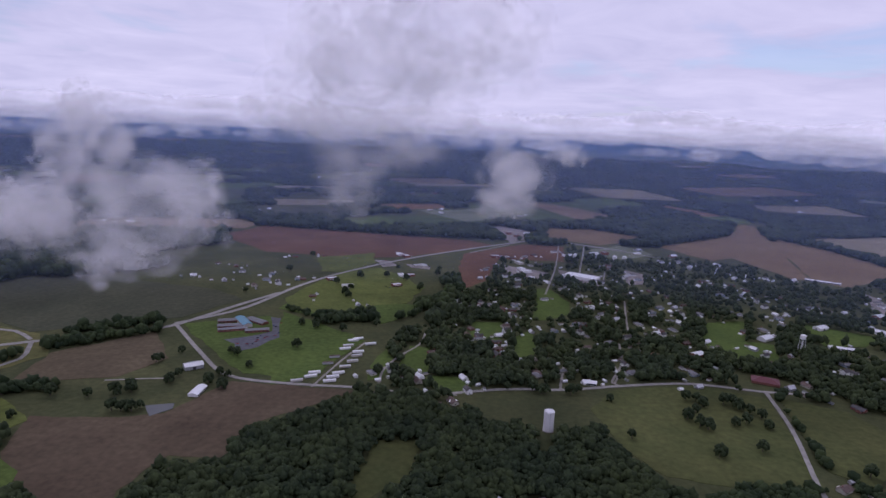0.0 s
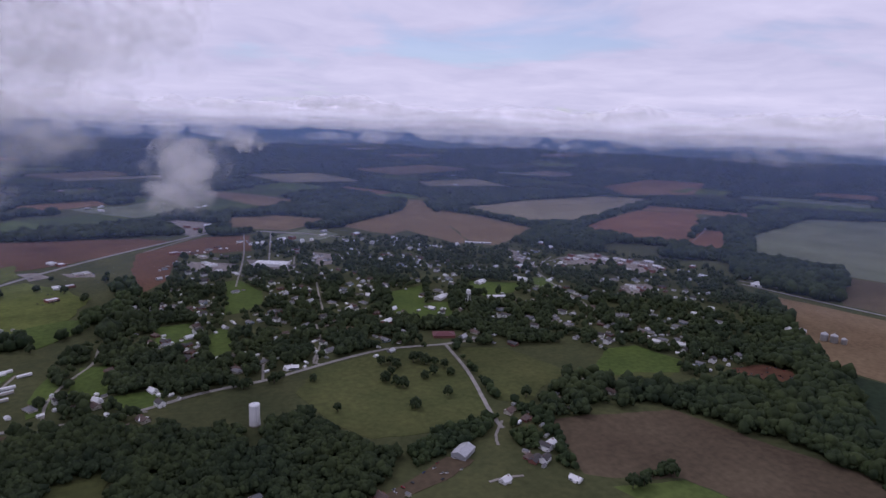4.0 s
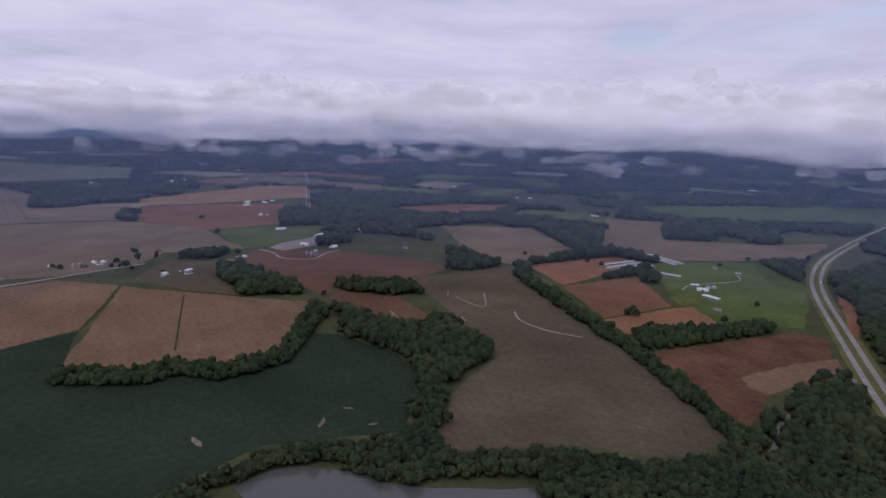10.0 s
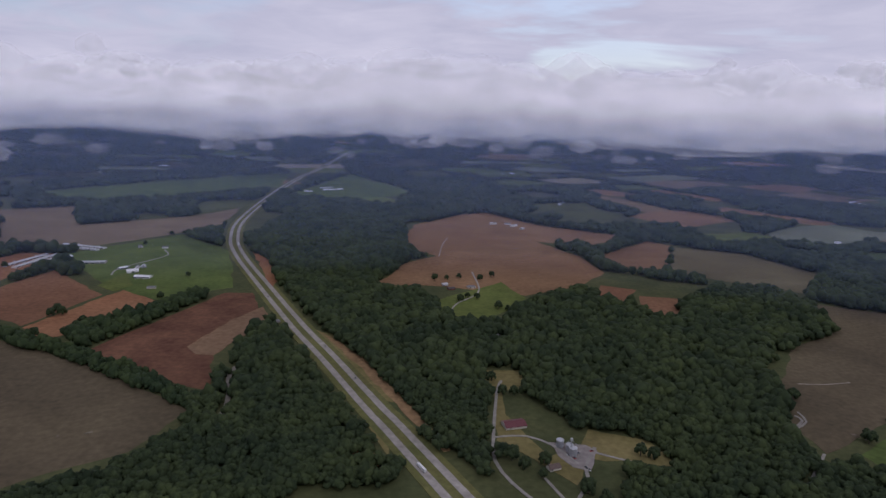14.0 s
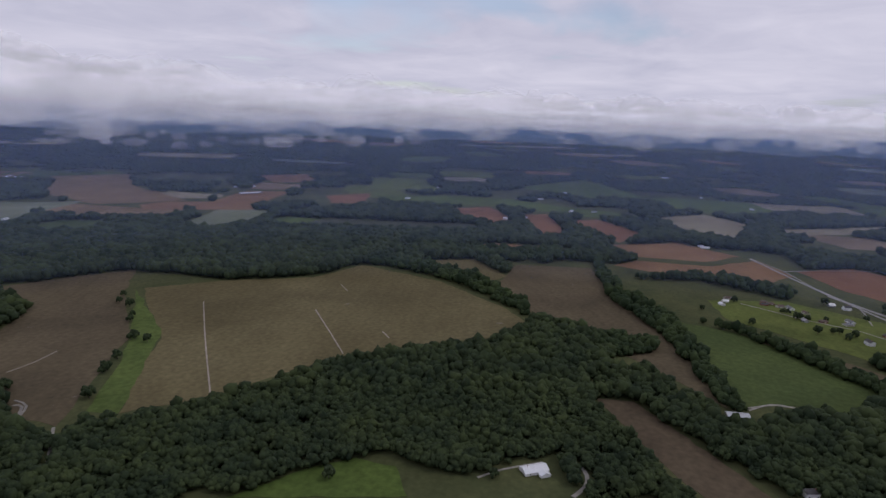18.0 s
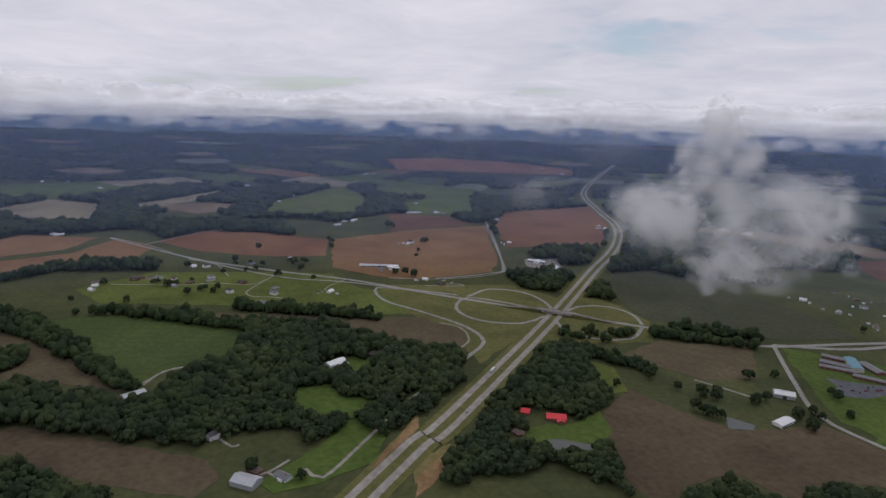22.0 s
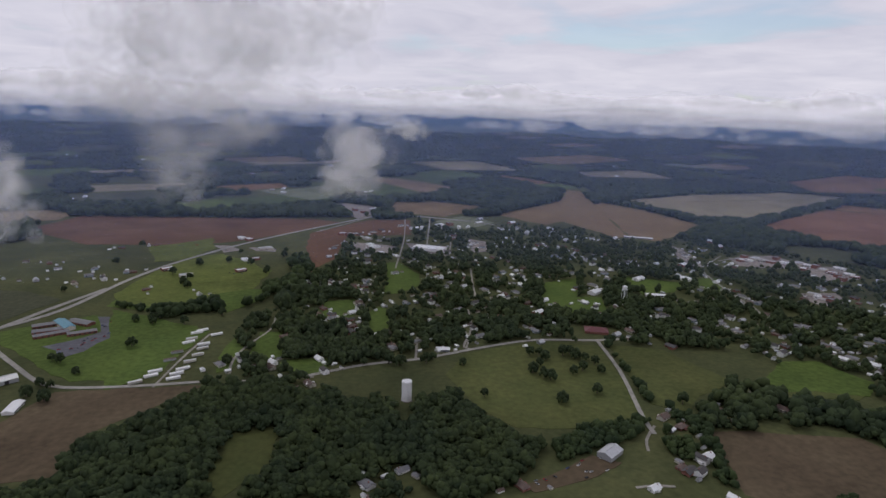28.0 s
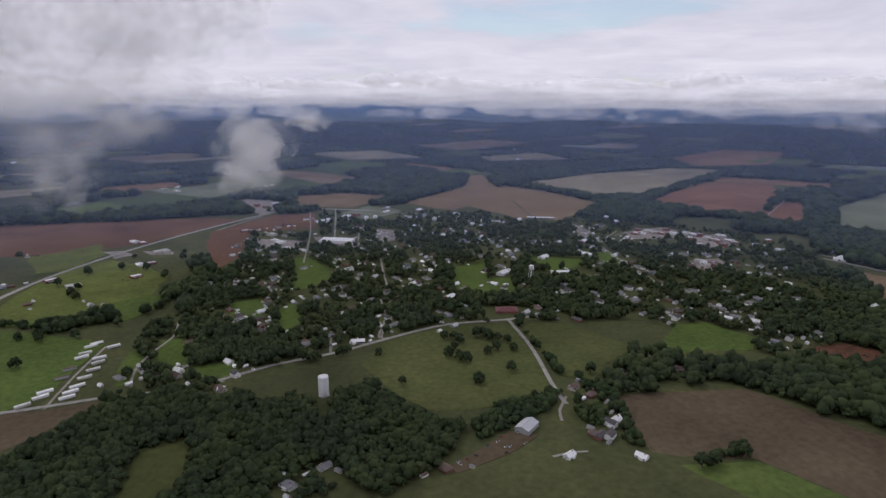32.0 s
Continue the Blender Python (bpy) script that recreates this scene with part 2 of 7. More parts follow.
def water_material():
    mat, nt, bsdf = nodes_of("still_pond_water")
    N, L = nt.nodes.new, nt.links.new
    bsdf.inputs["Base Color"].default_value = (0.10, 0.105, 0.095, 1)
    bsdf.inputs["Roughness"].default_value, bsdf.inputs["IOR"].default_value = 0.04, 1.33
    tex, bump = N("ShaderNodeTexNoise"), N("ShaderNodeBump")
    tex.inputs["Scale"].default_value, tex.inputs["Detail"].default_value = 0.5, 3
    bump.inputs["Strength"].default_value, bump.inputs["Distance"].default_value = 0.04, 0.1
    L(tex.outputs[0], bump.inputs["Height"])
    L(bump.outputs[0], bsdf.inputs["Normal"])
    return mat


WATER = water_material()
ROAD = soil("worn_asphalt", (0.25, 0.24, 0.225), (0.32, 0.305, 0.28), 0.05)
CONCRETE = soil("pale_concrete", (0.26, 0.24, 0.215), (0.32, 0.295, 0.265), 0.03)


def foliage(name, a, b):
    mat, nt, bsdf = nodes_of(name)
    N, L = nt.nodes.new, nt.links.new
    geo = N("ShaderNodeNewGeometry")
    coord = N("ShaderNodeTexCoord")
    info = N("ShaderNodeObjectInfo")
    noise_tex = N("ShaderNodeTexNoise")
    noise_tex.inputs["Scale"].default_value, noise_tex.inputs["Detail"].default_value, noise_tex.inputs["Roughness"].default_value = 0.10, 6, 0.7
    L(coord.outputs["Object"], noise_tex.inputs["Vector"])
    mean = N("ShaderNodeMath")
    mean.operation = "ADD"
    L(geo.outputs["Random Per Island"], mean.inputs[0])
    L(info.outputs["Random"], mean.inputs[1])
    frac = N("ShaderNodeMath")
    frac.operation = "FRACT"
    L(mean.outputs[0], frac.inputs[0])
    both = N("ShaderNodeMath")
    both.operation = "MULTIPLY_ADD"
    both.inputs[1].default_value = 0.26
    L(frac.outputs[0], both.inputs[0])
    half = N("ShaderNodeMath")
    half.operation = "MULTIPLY"
    half.inputs[1].default_value = 0.74
    L(noise_tex.outputs[0], half.inputs[0])
    L(half.outputs[0], both.inputs[2])
    ramp = N("ShaderNodeValToRGB")
    ramp.color_ramp.elements[0].position, ramp.color_ramp.elements[0].color = 0.30, (*a, 1)
    ramp.color_ramp.elements[1].position, ramp.color_ramp.elements[1].color = 0.68, (*b, 1)
    L(both.outputs[0], ramp.inputs[0])
    # stands of other kinds of trees: wider patches, yellower or darker
    stand = N("ShaderNodeTexNoise")
    stand.inputs["Scale"].default_value, stand.inputs["Detail"].default_value, stand.inputs["Roughness"].default_value = 0.013, 4, 0.6
    L(coord.outputs["Object"], stand.inputs["Vector"])
    tint = N("ShaderNodeValToRGB")
    tint.color_ramp.elements[0].position, tint.color_ramp.elements[0].color = 0.36, (0.74, 0.80, 0.84, 1)
    tint.color_ramp.elements[1].position, tint.color_ramp.elements[1].color = 0.64, (1.18, 1.16, 0.98, 1)
    L(stand.outputs[0], tint.inputs[0])
    shade = N("ShaderNodeMix")
    shade.data_type, shade.blend_type = "RGBA", "MULTIPLY"
    shade.inputs["Factor"].default_value = 1.0
    L(ramp.outputs[0], shade.inputs["A"])
    L(tint.outputs[0], shade.inputs["B"])
    L(shade.outputs["Result"], bsdf.inputs["Base Color"])
    bsdf.inputs["Roughness"].default_value = 0.85
    bsdf.inputs["Specular IOR Level"].default_value = 0.1
    bump = N("ShaderNodeBump")
    bump.inputs["Strength"].default_value, bump.inputs["Distance"].default_value = 0.7, 1.2
    L(noise_tex.outputs[0], bump.inputs["Height"])
    L(bump.outputs[0], bsdf.inputs["Normal"])
    return mat


LEAVES = foliage("broadleaf_foliage", (0.021, 0.032, 0.017), (0.054, 0.072, 0.032))
FIELD_LEAVES = foliage("hedgerow_foliage", (0.020, 0.033, 0.016), (0.050, 0.070, 0.030))


# ---- plan helpers ----
def warp(x, y):
    """Far land, drawn nearer along its line from the middle: beyond 3.6 km it rises towards the horizon."""
    x, y = np.asarray(x, float), np.asarray(y, float)
    d = np.maximum(np.hypot(x, y), 1e-6)
    near = np.where(d > 3600, 3600 + 1250 * (1 - np.exp(-(d - 3600) / 4500)), d)
    return x * near / d, y * near / d, EYE * (1 - near / d) * (d > 3600), near / d


def inside(px, py, poly):
    """Which of the points lie inside the polygon."""
    poly = np.asarray(poly, float)
    hit = np.zeros(np.shape(px), bool)
    near = np.flatnonzero((px >= poly[:, 0].min()) & (px <= poly[:, 0].max()) & (py >= poly[:, 1].min()) & (py <= poly[:, 1].max()))
    if not len(near):
        return hit
    qx, qy, part_in = px[near], py[near], np.zeros(len(near), bool)
    x0, y0 = poly[-1]
    for x1, y1 in poly:
        if y0 != y1:
            part_in ^= ((y1 > qy) != (y0 > qy)) & (qx < (x0 - x1) * (qy - y1) / (y0 - y1) + x1)
        x0, y0 = x1, y1
    hit[near] = part_in
    return hit


def outline(poly, step, wobble, seed):
    """The corners joined by slightly uneven edges."""
    rng = np.random.default_rng(seed)
    out = []
    for (x0, y0), (x1, y1) in zip(poly, poly[1:] + poly[:1]):
        n = max(1, min(12, int(math.hypot(x1 - x0, y1 - y0) / step)))
        for k in range(n):
            f = k / n
            w = wobble if k else 0
            out.append((x0 + (x1 - x0) * f + rng.uniform(-w, w), y0 + (y1 - y0) * f + rng.uniform(-w, w)))
    return out


def mesh_from(name, verts, faces, mat, smooth=False):
    me = bpy.data.meshes.new(name)
    me.from_pydata([tuple(v) for v in verts], [], faces)
    me.materials.append(mat)
    if smooth:
        me.polygons.foreach_set("use_smooth", np.ones(len(me.polygons), bool))
    me.update()
    return me


def patch(name, poly, mat, z, label, kind="structure", category="field"):
    """A flat plot of land with a shallow edge, laid on the ground."""
    from mathutils.geometry import tessellate_polygon
    d = np.mean(np.hypot(*np.array(poly, float).T))
    ring = outline(poly, max(12, d * 0.02), max(0.8, d * 0.003), len(poly) + int(abs(poly[0][0])))
    wx, wy, wz, _ = warp(*np.array(ring).T)
    verts = [Vector((a, b, c + z + (4 if c > 0 else 0))) for a, b, c in zip(wx, wy, wz)]
    flat = [Vector((v.x, v.y, 0)) for v in verts]
    tris = [t for t in tessellate_polygon([flat])]
    n = len(verts)
    low = [Vector((v.x, v.y, v.z - z - 0.3)) for v in verts]
    faces = []
    for a, b, c in tris:
        up = (verts[b] - verts[a]).cross(verts[c] - verts[a]).z > 0
        faces.append((a, b, c) if up else (a, c, b))
    faces += [(k, (k + 1) % n, n + (k + 1) % n, n + k) for k in range(n)]
    return tagged(new(name, mesh_from(name, verts + low, faces, mat)), label, category, "", kind)


def smooth_line(pts, step):
    """A Catmull-Rom line through the points, sampled about every step metres."""
    p = [np.array(q, float) for q in pts]
    p = [2 * p[0] - p[1]] + p + [2 * p[-1] - p[-2]]
    out = []
    for a, b, c, e in zip(p, p[1:], p[2:], p[3:]):
        n = max(2, int(np.hypot(*(c - b)) / step))
        for k in range(n):
            t = k / n
            out.append(0.5 * (2 * b + (c - a) * t + (2 * a - 5 * b + 4 * c - e) * t * t + (3 * b - a - 3 * c + e) * t ** 3))
    out.append(p[-2])
    return np.array(out)


def offset_line(line, off):
    t = np.gradient(line, axis=0)
    t /= np.maximum(np.hypot(t[:, 0], t[:, 1]), 1e-6)[:, None]
    return line + np.stack([t[:, 1], -t[:, 0]], 1) * off


def ribbon(name, line, width, mat, z, label, category="road"):
    """A road surface: a slab that follows a line over the ground."""
    a, b = offset_line(line, -width / 2), offset_line(line, width / 2)
    verts, faces = [], []
    zz = z if np.ndim(z) else np.full(len(line), float(z))
    for p, q, h in zip(a, b, zz):
        (x0, x1), (y0, y1), (z0, z1), _ = warp([p[0], q[0]], [p[1], q[1]])
        h = h + (5 if z0 > 0 else 0)
        verts += [(x0, y0, z0 + h), (x1, y1, z1 + h), (x0, y0, z0 + h - 0.6), (x1, y1, z1 + h - 0.6)]
    for k in range(len(line) - 1):
        i, j = 4 * k, 4 * k + 4
        faces += [(i, i + 1, j + 1, j), (i + 2, i, j, j + 2), (i + 1, i + 3, j + 3, j + 1)]
    return tagged(new(name, mesh_from(name, verts, faces, mat)), label, category, "", "structure")


# ---- the plan: corners of plots, woods and lines of roads, in metres from the middle ----
FIELDS, WOODS, ROADS, LANES, PONDS, YARDS = [], [], [], [], [], []


def plot(cover, *corners):
    FIELDS.append((cover, list(corners)))


HEDGES = []


def hedge(*corners):
    HEDGES.append(list(corners))


def wood(*corners):
    WOODS.append(list(corners))


def road(width, *line):
    ROADS.append((width, list(line)))


def lane(width, cover, *line):
    LANES.append((width, cover, list(line)))


def yard(cover, *corners):
    YARDS.append((cover, list(corners)))


def pond(*corners):
    PONDS.append(list(corners))


plot("plowed", (490, 544), (527, 538), (658, 492), (689, 368), (721, 285), (691, 227), (594, 144), (582, 138), (564, 263), (531, 375), (464, 410), (440, 431))
plot("grass", (450, 399), (529, 372), (562, 262), (581, 137), (536, 106))
plot("soy", (1021, 451), (1066, 188), (1148, -123), (961, -60), (872, -152), (861, -228), (829, -330), (628, -315), (564, -3), (589, 75), (663, 133), (751, 231), (847, 343))
plot("soy", (1050, 250), (1154, -128), (937, -63), (872, -167), (877, -220), (828, -258), (830, -350), (938, -437), (897, -483), (773, -514), (683, -505), (586, -420), (548, -383), (615, -233), (608, -163), (570, -77), (570, -28), (635, 170))
plot("tan", (1370, 796), (1451, 317), (1506, 85), (1439, -241), (1169, -125), (1082, 191), (1022, 469), (1138, 585))
plot("tan2", (1428, -245), (1310, -343), (1212, -429), (1096, -534), (988, -506), (961, -436), (856, -361), (853, -266), (908, -218), (902, -164), (949, -65))
plot("tan2", (1454, 331), (1524, 81), (1552, -136), (1441, -241), (1162, -129), (1095, 91), (1058, 252))
plot("plowed2", (1140, -808), (1122, -1120), (805, -947), (510, -815), (301, -684), (328, -588), (401, -532), (464, -428), (494, -395), (594, -481), (658, -636), (721, -683), (806, -699), (951, -749))
plot("pale", (2177, 1370), (2872, 1555), (3200, 1351), (3278, 950), (3021, 553), (2413, 315), (1889, 415), (1772, 836), (1857, 906), (1811, 1132))
plot("plowed2", (1754, 828), (1864, 428), (1546, 263), (1444, 675))
plot("mauve", (3754, 690), (3749, -60), (2997, -209), (2314, -5), (1989, 73), (1605, -25), (1519, 244), (1871, 407), (2387, 300), (3169, 521))
plot("mauve", (1930, 81), (2458, -60), (2364, -422), (2106, -614), (1683, -611), (1743, -407), (1612, -315), (1596, -140), (1624, -47))
plot("mauve", (1908, 423), (2427, 326), (2847, 492), (3556, 760), (4022, 855), (3983, -44), (3306, -250), (2855, -190), (2743, -491), (2393, -427), (2488, -61), (1958, 84), (1611, -47), (1541, 81), (1513, 254), (1771, 395))
plot("pale", (3078, 662), (2884, 498), (2426, 321), (1924, 426))
plot("pale", (5139, 1084), (5907, -73), (4781, -947), (4051, -801), (3977, -76), (4022, 855))
plot("orange", (2976, -614), (3160, -984), (3314, -1302), (3214, -1542), (2719, -1307), (2705, -842), (2765, -571))
plot("red", (2727, -563), (2661, -855), (2545, -1111), (2039, -870), (2038, -635), (2353, -463))
plot("grass", (2013, -638), (1998, -831), (1940, -1003), (1730, -836), (1683, -611))
plot("maroon", (1650, -626), (1539, -818), (1360, -920), (1187, -973), (1135, -813), (1242, -671), (1123, -580), (1516, -532))
plot("maroon", (1033, -704), (871, -674), (892, -601), (1098, -566), (1150, -620))
plot("plowed2", (1487, -283), (1630, -380), (1555, -501), (1436, -448), (1221, -432), (1324, -347))
plot("redsoil", (1098, -1159), (1037, -1466), (937, -1464), (905, -1082))
plot("red", (898, -1074), (861, -1310), (661, -1142), (693, -954))
plot("redsoil", (687, -949), (638, -1187), (547, -1116), (583, -946), (619, -897))
plot("grass", (935, -1466), (768, -1754), (560, -1567), (433, -1223), (543, -1120), (694, -1209))
plot("maroon2", (532, -849), (435, -1183), (381, -1188), (314, -1040), (339, -861), (301, -740), (434, -793))
plot("mauve", (1725, -1361), (1524, -1619), (1149, -1421), (1132, -1130), (1291, -1119))
plot("mauve", (1538, -2080), (1345, -2209), (1121, -1848), (874, -2075), (775, -2294), (704, -1898), (914, -1577), (1162, -1548))
plot("red", (2225, -1440), (2210, -1778), (2011, -2055), (1895, -1735), (1999, -1464))
plot("grass", (1733, -2518), (1408, -3142), (926, -3764), (827, -3026), (1137, -2541), (1389, -2368))
plot("grass", (704, -2729), (588, -3792), (242, -3188), (134, -2915), (398, -2628))
plot("red2", (116, -1835), (95, -2056), (-66, -2311), (-170, -2387), (-339, -2131), (-613, -1960), (-535, -1891), (-500, -1801), (-291, -1828), (-384, -1641), (-407, -1462), (-291, -1297), (-183, -1234), (24, -1288), (145, -1278), (87, -1496), (12, -1583), (95, -1682))
plot("red2", (-433, -1645), (-652, -1898), (-707, -1835), (-582, -1506), (-474, -1511))
plot("tan3", (-704, -1815), (-887, -1747), (-977, -1503), (-823, -1326), (-688, -1412), (-580, -1499))
plot("red", (-429, -1260), (-518, -1247), (-476, -1133), (-423, -1118), (-413, -1194))
plot("red", (-366, -1339), (-438, -1309), (-382, -1216), (-327, -1240))
plot("grass2", (19, -1171), (-73, -1263), (-138, -1337), (-180, -1214), (-148, -1144), (-67, -1044), (-28, -1092))
plot("straw", (-59, -836), (-126, -841), (-116, -776), (-88, -767), (-87, -702), (-128, -606), (-167, -633), (-184, -671), (-249, -647), (-264, -594), (-173, -604), (-146, -553), (-109, -600), (-71, -637), (-78, -770))
plot("plowed2", (-780, -1245), (-914, -1193), (-1024, -1124), (-872, -993), (-712, -799), (-574, -711), (-448, -631), (-443, -685), (-484, -799), (-593, -963), (-743, -1071))
plot("tan3", (-921, -991), (-1048, -883), (-1156, -736), (-1316, -693), (-1259, -463), (-1123, -272), (-1057, -217), (-965, -240), (-866, -354), (-770, -443), (-681, -482), (-579, -525), (-500, -592), (-630, -694), (-714, -739), (-838, -897))
plot("grass", (-907, -999), (-734, -759), (-569, -641), (-500, -594), (-488, -632), (-600, -707), (-712, -799))
plot("plowed2", (-1506, -349), (-1572, -165), (-1304, -84), (-1120, 22), (-830, 107), (-941, 0), (-980, -55), (-1050, 5), (-1067, -92), (-1138, -241), (-1295, -342))
plot("tan3", (-1430, -614), (-1514, -465), (-1382, -339), (-1313, -361), (-1356, -500))
plot("green2", (-1199, 42), (-1175, 141), (-1080, 265), (-972, 318), (-867, 246), (-883, 192), (-848, 130), (-977, 84))
plot("plowed", (-789, -61), (-801, -13), (-692, 82), (-609, 151), (-567, 150), (-549, 119), (-630, 43))
plot("red2", (-1623, -559), (-1766, -474), (-1788, -274), (-1695, -211), (-1602, -334))
plot("red2", (-1890, -179), (-2072, 43), (-1936, 218), (-1807, 118), (-1778, -64))
plot("red2", (-1635, -114), (-1723, -61), (-1753, 130), (-1901, 261), (-1732, 324), (-1608, 241), (-1572, 42))
plot("red", (-2387, -841), (-2534, -714), (-2221, -525), (-2118, -573), (-2184, -701))
plot("red", (-2339, -345), (-2433, -250), (-2180, -59), (-1971, -127))
plot("red", (-2373, -540), (-2464, -456), (-2033, -297), (-1951, -375))
plot("tan", (-2266, -3024), (-2588, -2837), (-2212, -2391), (-1966, -1846), (-1699, -2051), (-1796, -2442))
plot("red2", (-3003, -2295), (-3251, -2106), (-2953, -1840), (-2756, -1997))
plot("red", (-2446, -1480), (-2666, -1361), (-2293, -1209), (-2243, -1343))
plot("grass", (-2576, -1300), (-2788, -1013), (-2845, -693), (-2733, -433), (-2621, -44), (-2465, -276), (-2579, -651), (-2407, -1106))
plot("grass", (-3421, -804), (-4168, -524), (-3352, -95), (-3147, -361))
plot("grass", (-3331, -122), (-3463, 46), (-3474, 411), (-3081, 491), (-2919, 260), (-2969, 45))
plot("pale2", (-2628, -33), (-2852, 162), (-2622, 321), (-2236, 227), (-2330, 82))
plot("pale2", (-2557, 395), (-2953, 904), (-2621, 674), (-2438, 421))
plot("red2", (-1618, 785), (-1644, 1086), (-1604, 1369), (-1194, 1066), (-1086, 957), (-1119, 749), (-1185, 686), (-1305, 637))
plot("red", (-1810, 1646), (-1783, 2197), (-1477, 1888), (-1158, 1451), (-1293, 1190), (-1624, 1421))
plot("redsoil", (-4622, 2771), (-4672, 3329), (-4141, 3706), (-3267, 3673), (-2903, 3270), (-3271, 2793), (-3642, 2278))
plot("red", (-1802, 344), (-1915, 493), (-1812, 650), (-1620, 777), (-1431, 680), (-1479, 564), (-1621, 418))
plot("maroon", (-1977, 1201), (-1798, 1375), (-1642, 1333), (-1651, 1007))
plot("grass2", (-1386, 105), (-1457, 263), (-1368, 436), (-1258, 607), (-1113, 605), (-956, 723), (-903, 610), (-997, 462), (-1155, 298), (-1261, 134))
plot("grass2", (-2441, 923), (-2897, 1473), (-2383, 1340), (-2036, 1089), (-2055, 980), (-2159, 772))
plot("grass", (-2206, 1391), (-2405, 1927), (-1834, 1506), (-1939, 1275))
plot("verge", (-1119, 645), (-1018, 828), (-968, 914), (-846, 929), (-787, 1008), (-642, 966), (-572, 873), (-639, 760), (-690, 717), (-695, 656), (-656, 563), (-727, 589), (-919, 605))
plot("plowed2", (-1176, 173), (-1098, 295), (-979, 465), (-950, 452), (-1061, 285), (-1142, 173))
plot("plowed2", (-964, 458), (-889, 602), (-789, 638), (-718, 584), (-772, 527), (-850, 489))
plot("olive", (-928, 1224), (-891, 1322), (-708, 1343), (-457, 1275), (-385, 1213), (-456, 1080), (-612, 1002), (-662, 971), (-822, 1061))
plot("plowed2", (-562, 774), (-575, 885), (-466, 999), (-394, 882), (-433, 806))
plot("plowed", (-452, 600), (-476, 684), (-372, 688), (-324, 703), (-274, 807), (-98, 790), (-144, 744), (-217, 679), (-215, 608), (-276, 608), (-298, 541), (-279, 481), (-338, 499), (-404, 551))
plot("maroon", (-678, 1925), (-593, 2137), (-338, 2094), (-101, 2055), (123, 2019), (207, 1947), (-50, 1723), (-202, 1655), (-470, 1697))
plot("maroon", (95, 1782), (300, 1985), (438, 1971), (388, 1727), (203, 1734), (136, 1458), (72, 1340), (54, 1384))
plot("tan", (448, 2321), (627, 2383), (785, 2232), (584, 2063), (410, 2111))
plot("lawn", (-442, 1046), (-307, 1110), (-130, 1024), (-132, 966), (-161, 827), (-266, 835), (-322, 894))
plot("lawn", (-298, 1159), (-196, 1108), (-87, 1212), (-10, 1368), (-107, 1450), (-205, 1369), (-272, 1252))
plot("olive2", (268, 824), (411, 856), (494, 818), (450, 636), (433, 585), (334, 585), (268, 600), (243, 645), (235, 681), (223, 760))
plot("olive2", (514, 823), (591, 778), (619, 657), (540, 628), (490, 589), (461, 622))
plot("olive2", (675, 655), (783, 685), (799, 592), (748, 572), (655, 610))
plot("tan", (1391, 2721), (1455, 2704), (1056, 1632), (1001, 1611), (949, 1995), (1059, 2175))
plot("tan", (1332, 2352), (1418, 2113), (1438, 1766), (1104, 1544), (1049, 1614))
plot("pale2", (1479, 2369), (1926, 2516), (2543, 2584), (2773, 2372), (1686, 1826), (1522, 1908))
plot("red", (1638, 1741), (2285, 2051), (2500, 1875), (2163, 1602), (1753, 1359), (1658, 1529))
plot("red", (2075, 1516), (2142, 1467), (1766, 1201), (1739, 1343))
plot("tan", (448, 2372), (658, 2349), (793, 2214), (566, 2025), (406, 2154))
plot("tan", (777, 2053), (1215, 2386), (1035, 1940), (874, 1837))
plot("pale2", (899, 4312), (1478, 4367), (1543, 3674), (1038, 3696))
plot("pale2", (1898, 3612), (2450, 3747), (2372, 3226), (1842, 3320))
plot("red2", (3041, 3044), (3936, 3442), (4190, 3094), (3281, 2497), (2781, 2593))
plot("tan", (1882, 4717), (2829, 5221), (3027, 4636), (2009, 4141))
plot("olive2", (-57, 656), (-1, 658), (-17, 579), (-58, 536), (-75, 550))
wood((-302, 532), (-267, 614), (-192, 714), (-100, 773), (21, 742), (105, 702), (226, 680), (258, 629), (243, 559), (-297, 521))
wood((-225, 636), (-127, 708), (-10, 747), (44, 714), (139, 687), (218, 614), (254, 580), (275, 551), (187, 485), (-230, 564))
wood((-11, 760), (-28, 1001), (53, 1291), (124, 1262), (126, 1046), (150, 926), (163, 828), (89, 839), (39, 841), (9, 938))
hedge((722, 393), (845, 351), (764, 252), (663, 133), (580, 67), (558, 19), (536, 106), (607, 141), (693, 220), (722, 301))
wood((1334, 807), (1027, 488), (824, 343), (721, 334), (696, 388), (670, 500), (574, 555), (495, 548), (505, 600), (627, 630), (675, 606), (750, 471), (869, 440), (1093, 588))
hedge((409, 520), (474, 609), (500, 553), (481, 534), (436, 441))
wood((2225, 1478), (2290, 1453), (1808, 1141), (1860, 898), (1443, 678), (1418, 924), (1714, 1154))
wood((1423, 1698), (1652, 1832), (1798, 1411), (1673, 1271), (1574, 1405), (1411, 1464), (1267, 1518))
hedge((926, -58), (859, -164), (864, -216), (816, -254), (821, -355), (913, -437), (1016, -532), (1086, -536), (976, -443), (868, -365), (864, -270), (920, -221), (914, -166), (969, -79))
wood((1049, -549), (989, -605), (885, -690), (734, -680), (662, -640), (637, -515), (535, -451), (529, -394), (575, -409), (681, -508), (775, -509), (893, -492))
wood((1436, -448), (1533, -573), (1343, -546), (1255, -639), (1158, -591), (1221, -432))
wood((1177, -636), (1185, -766), (1118, -807), (1017, -758), (1102, -617))
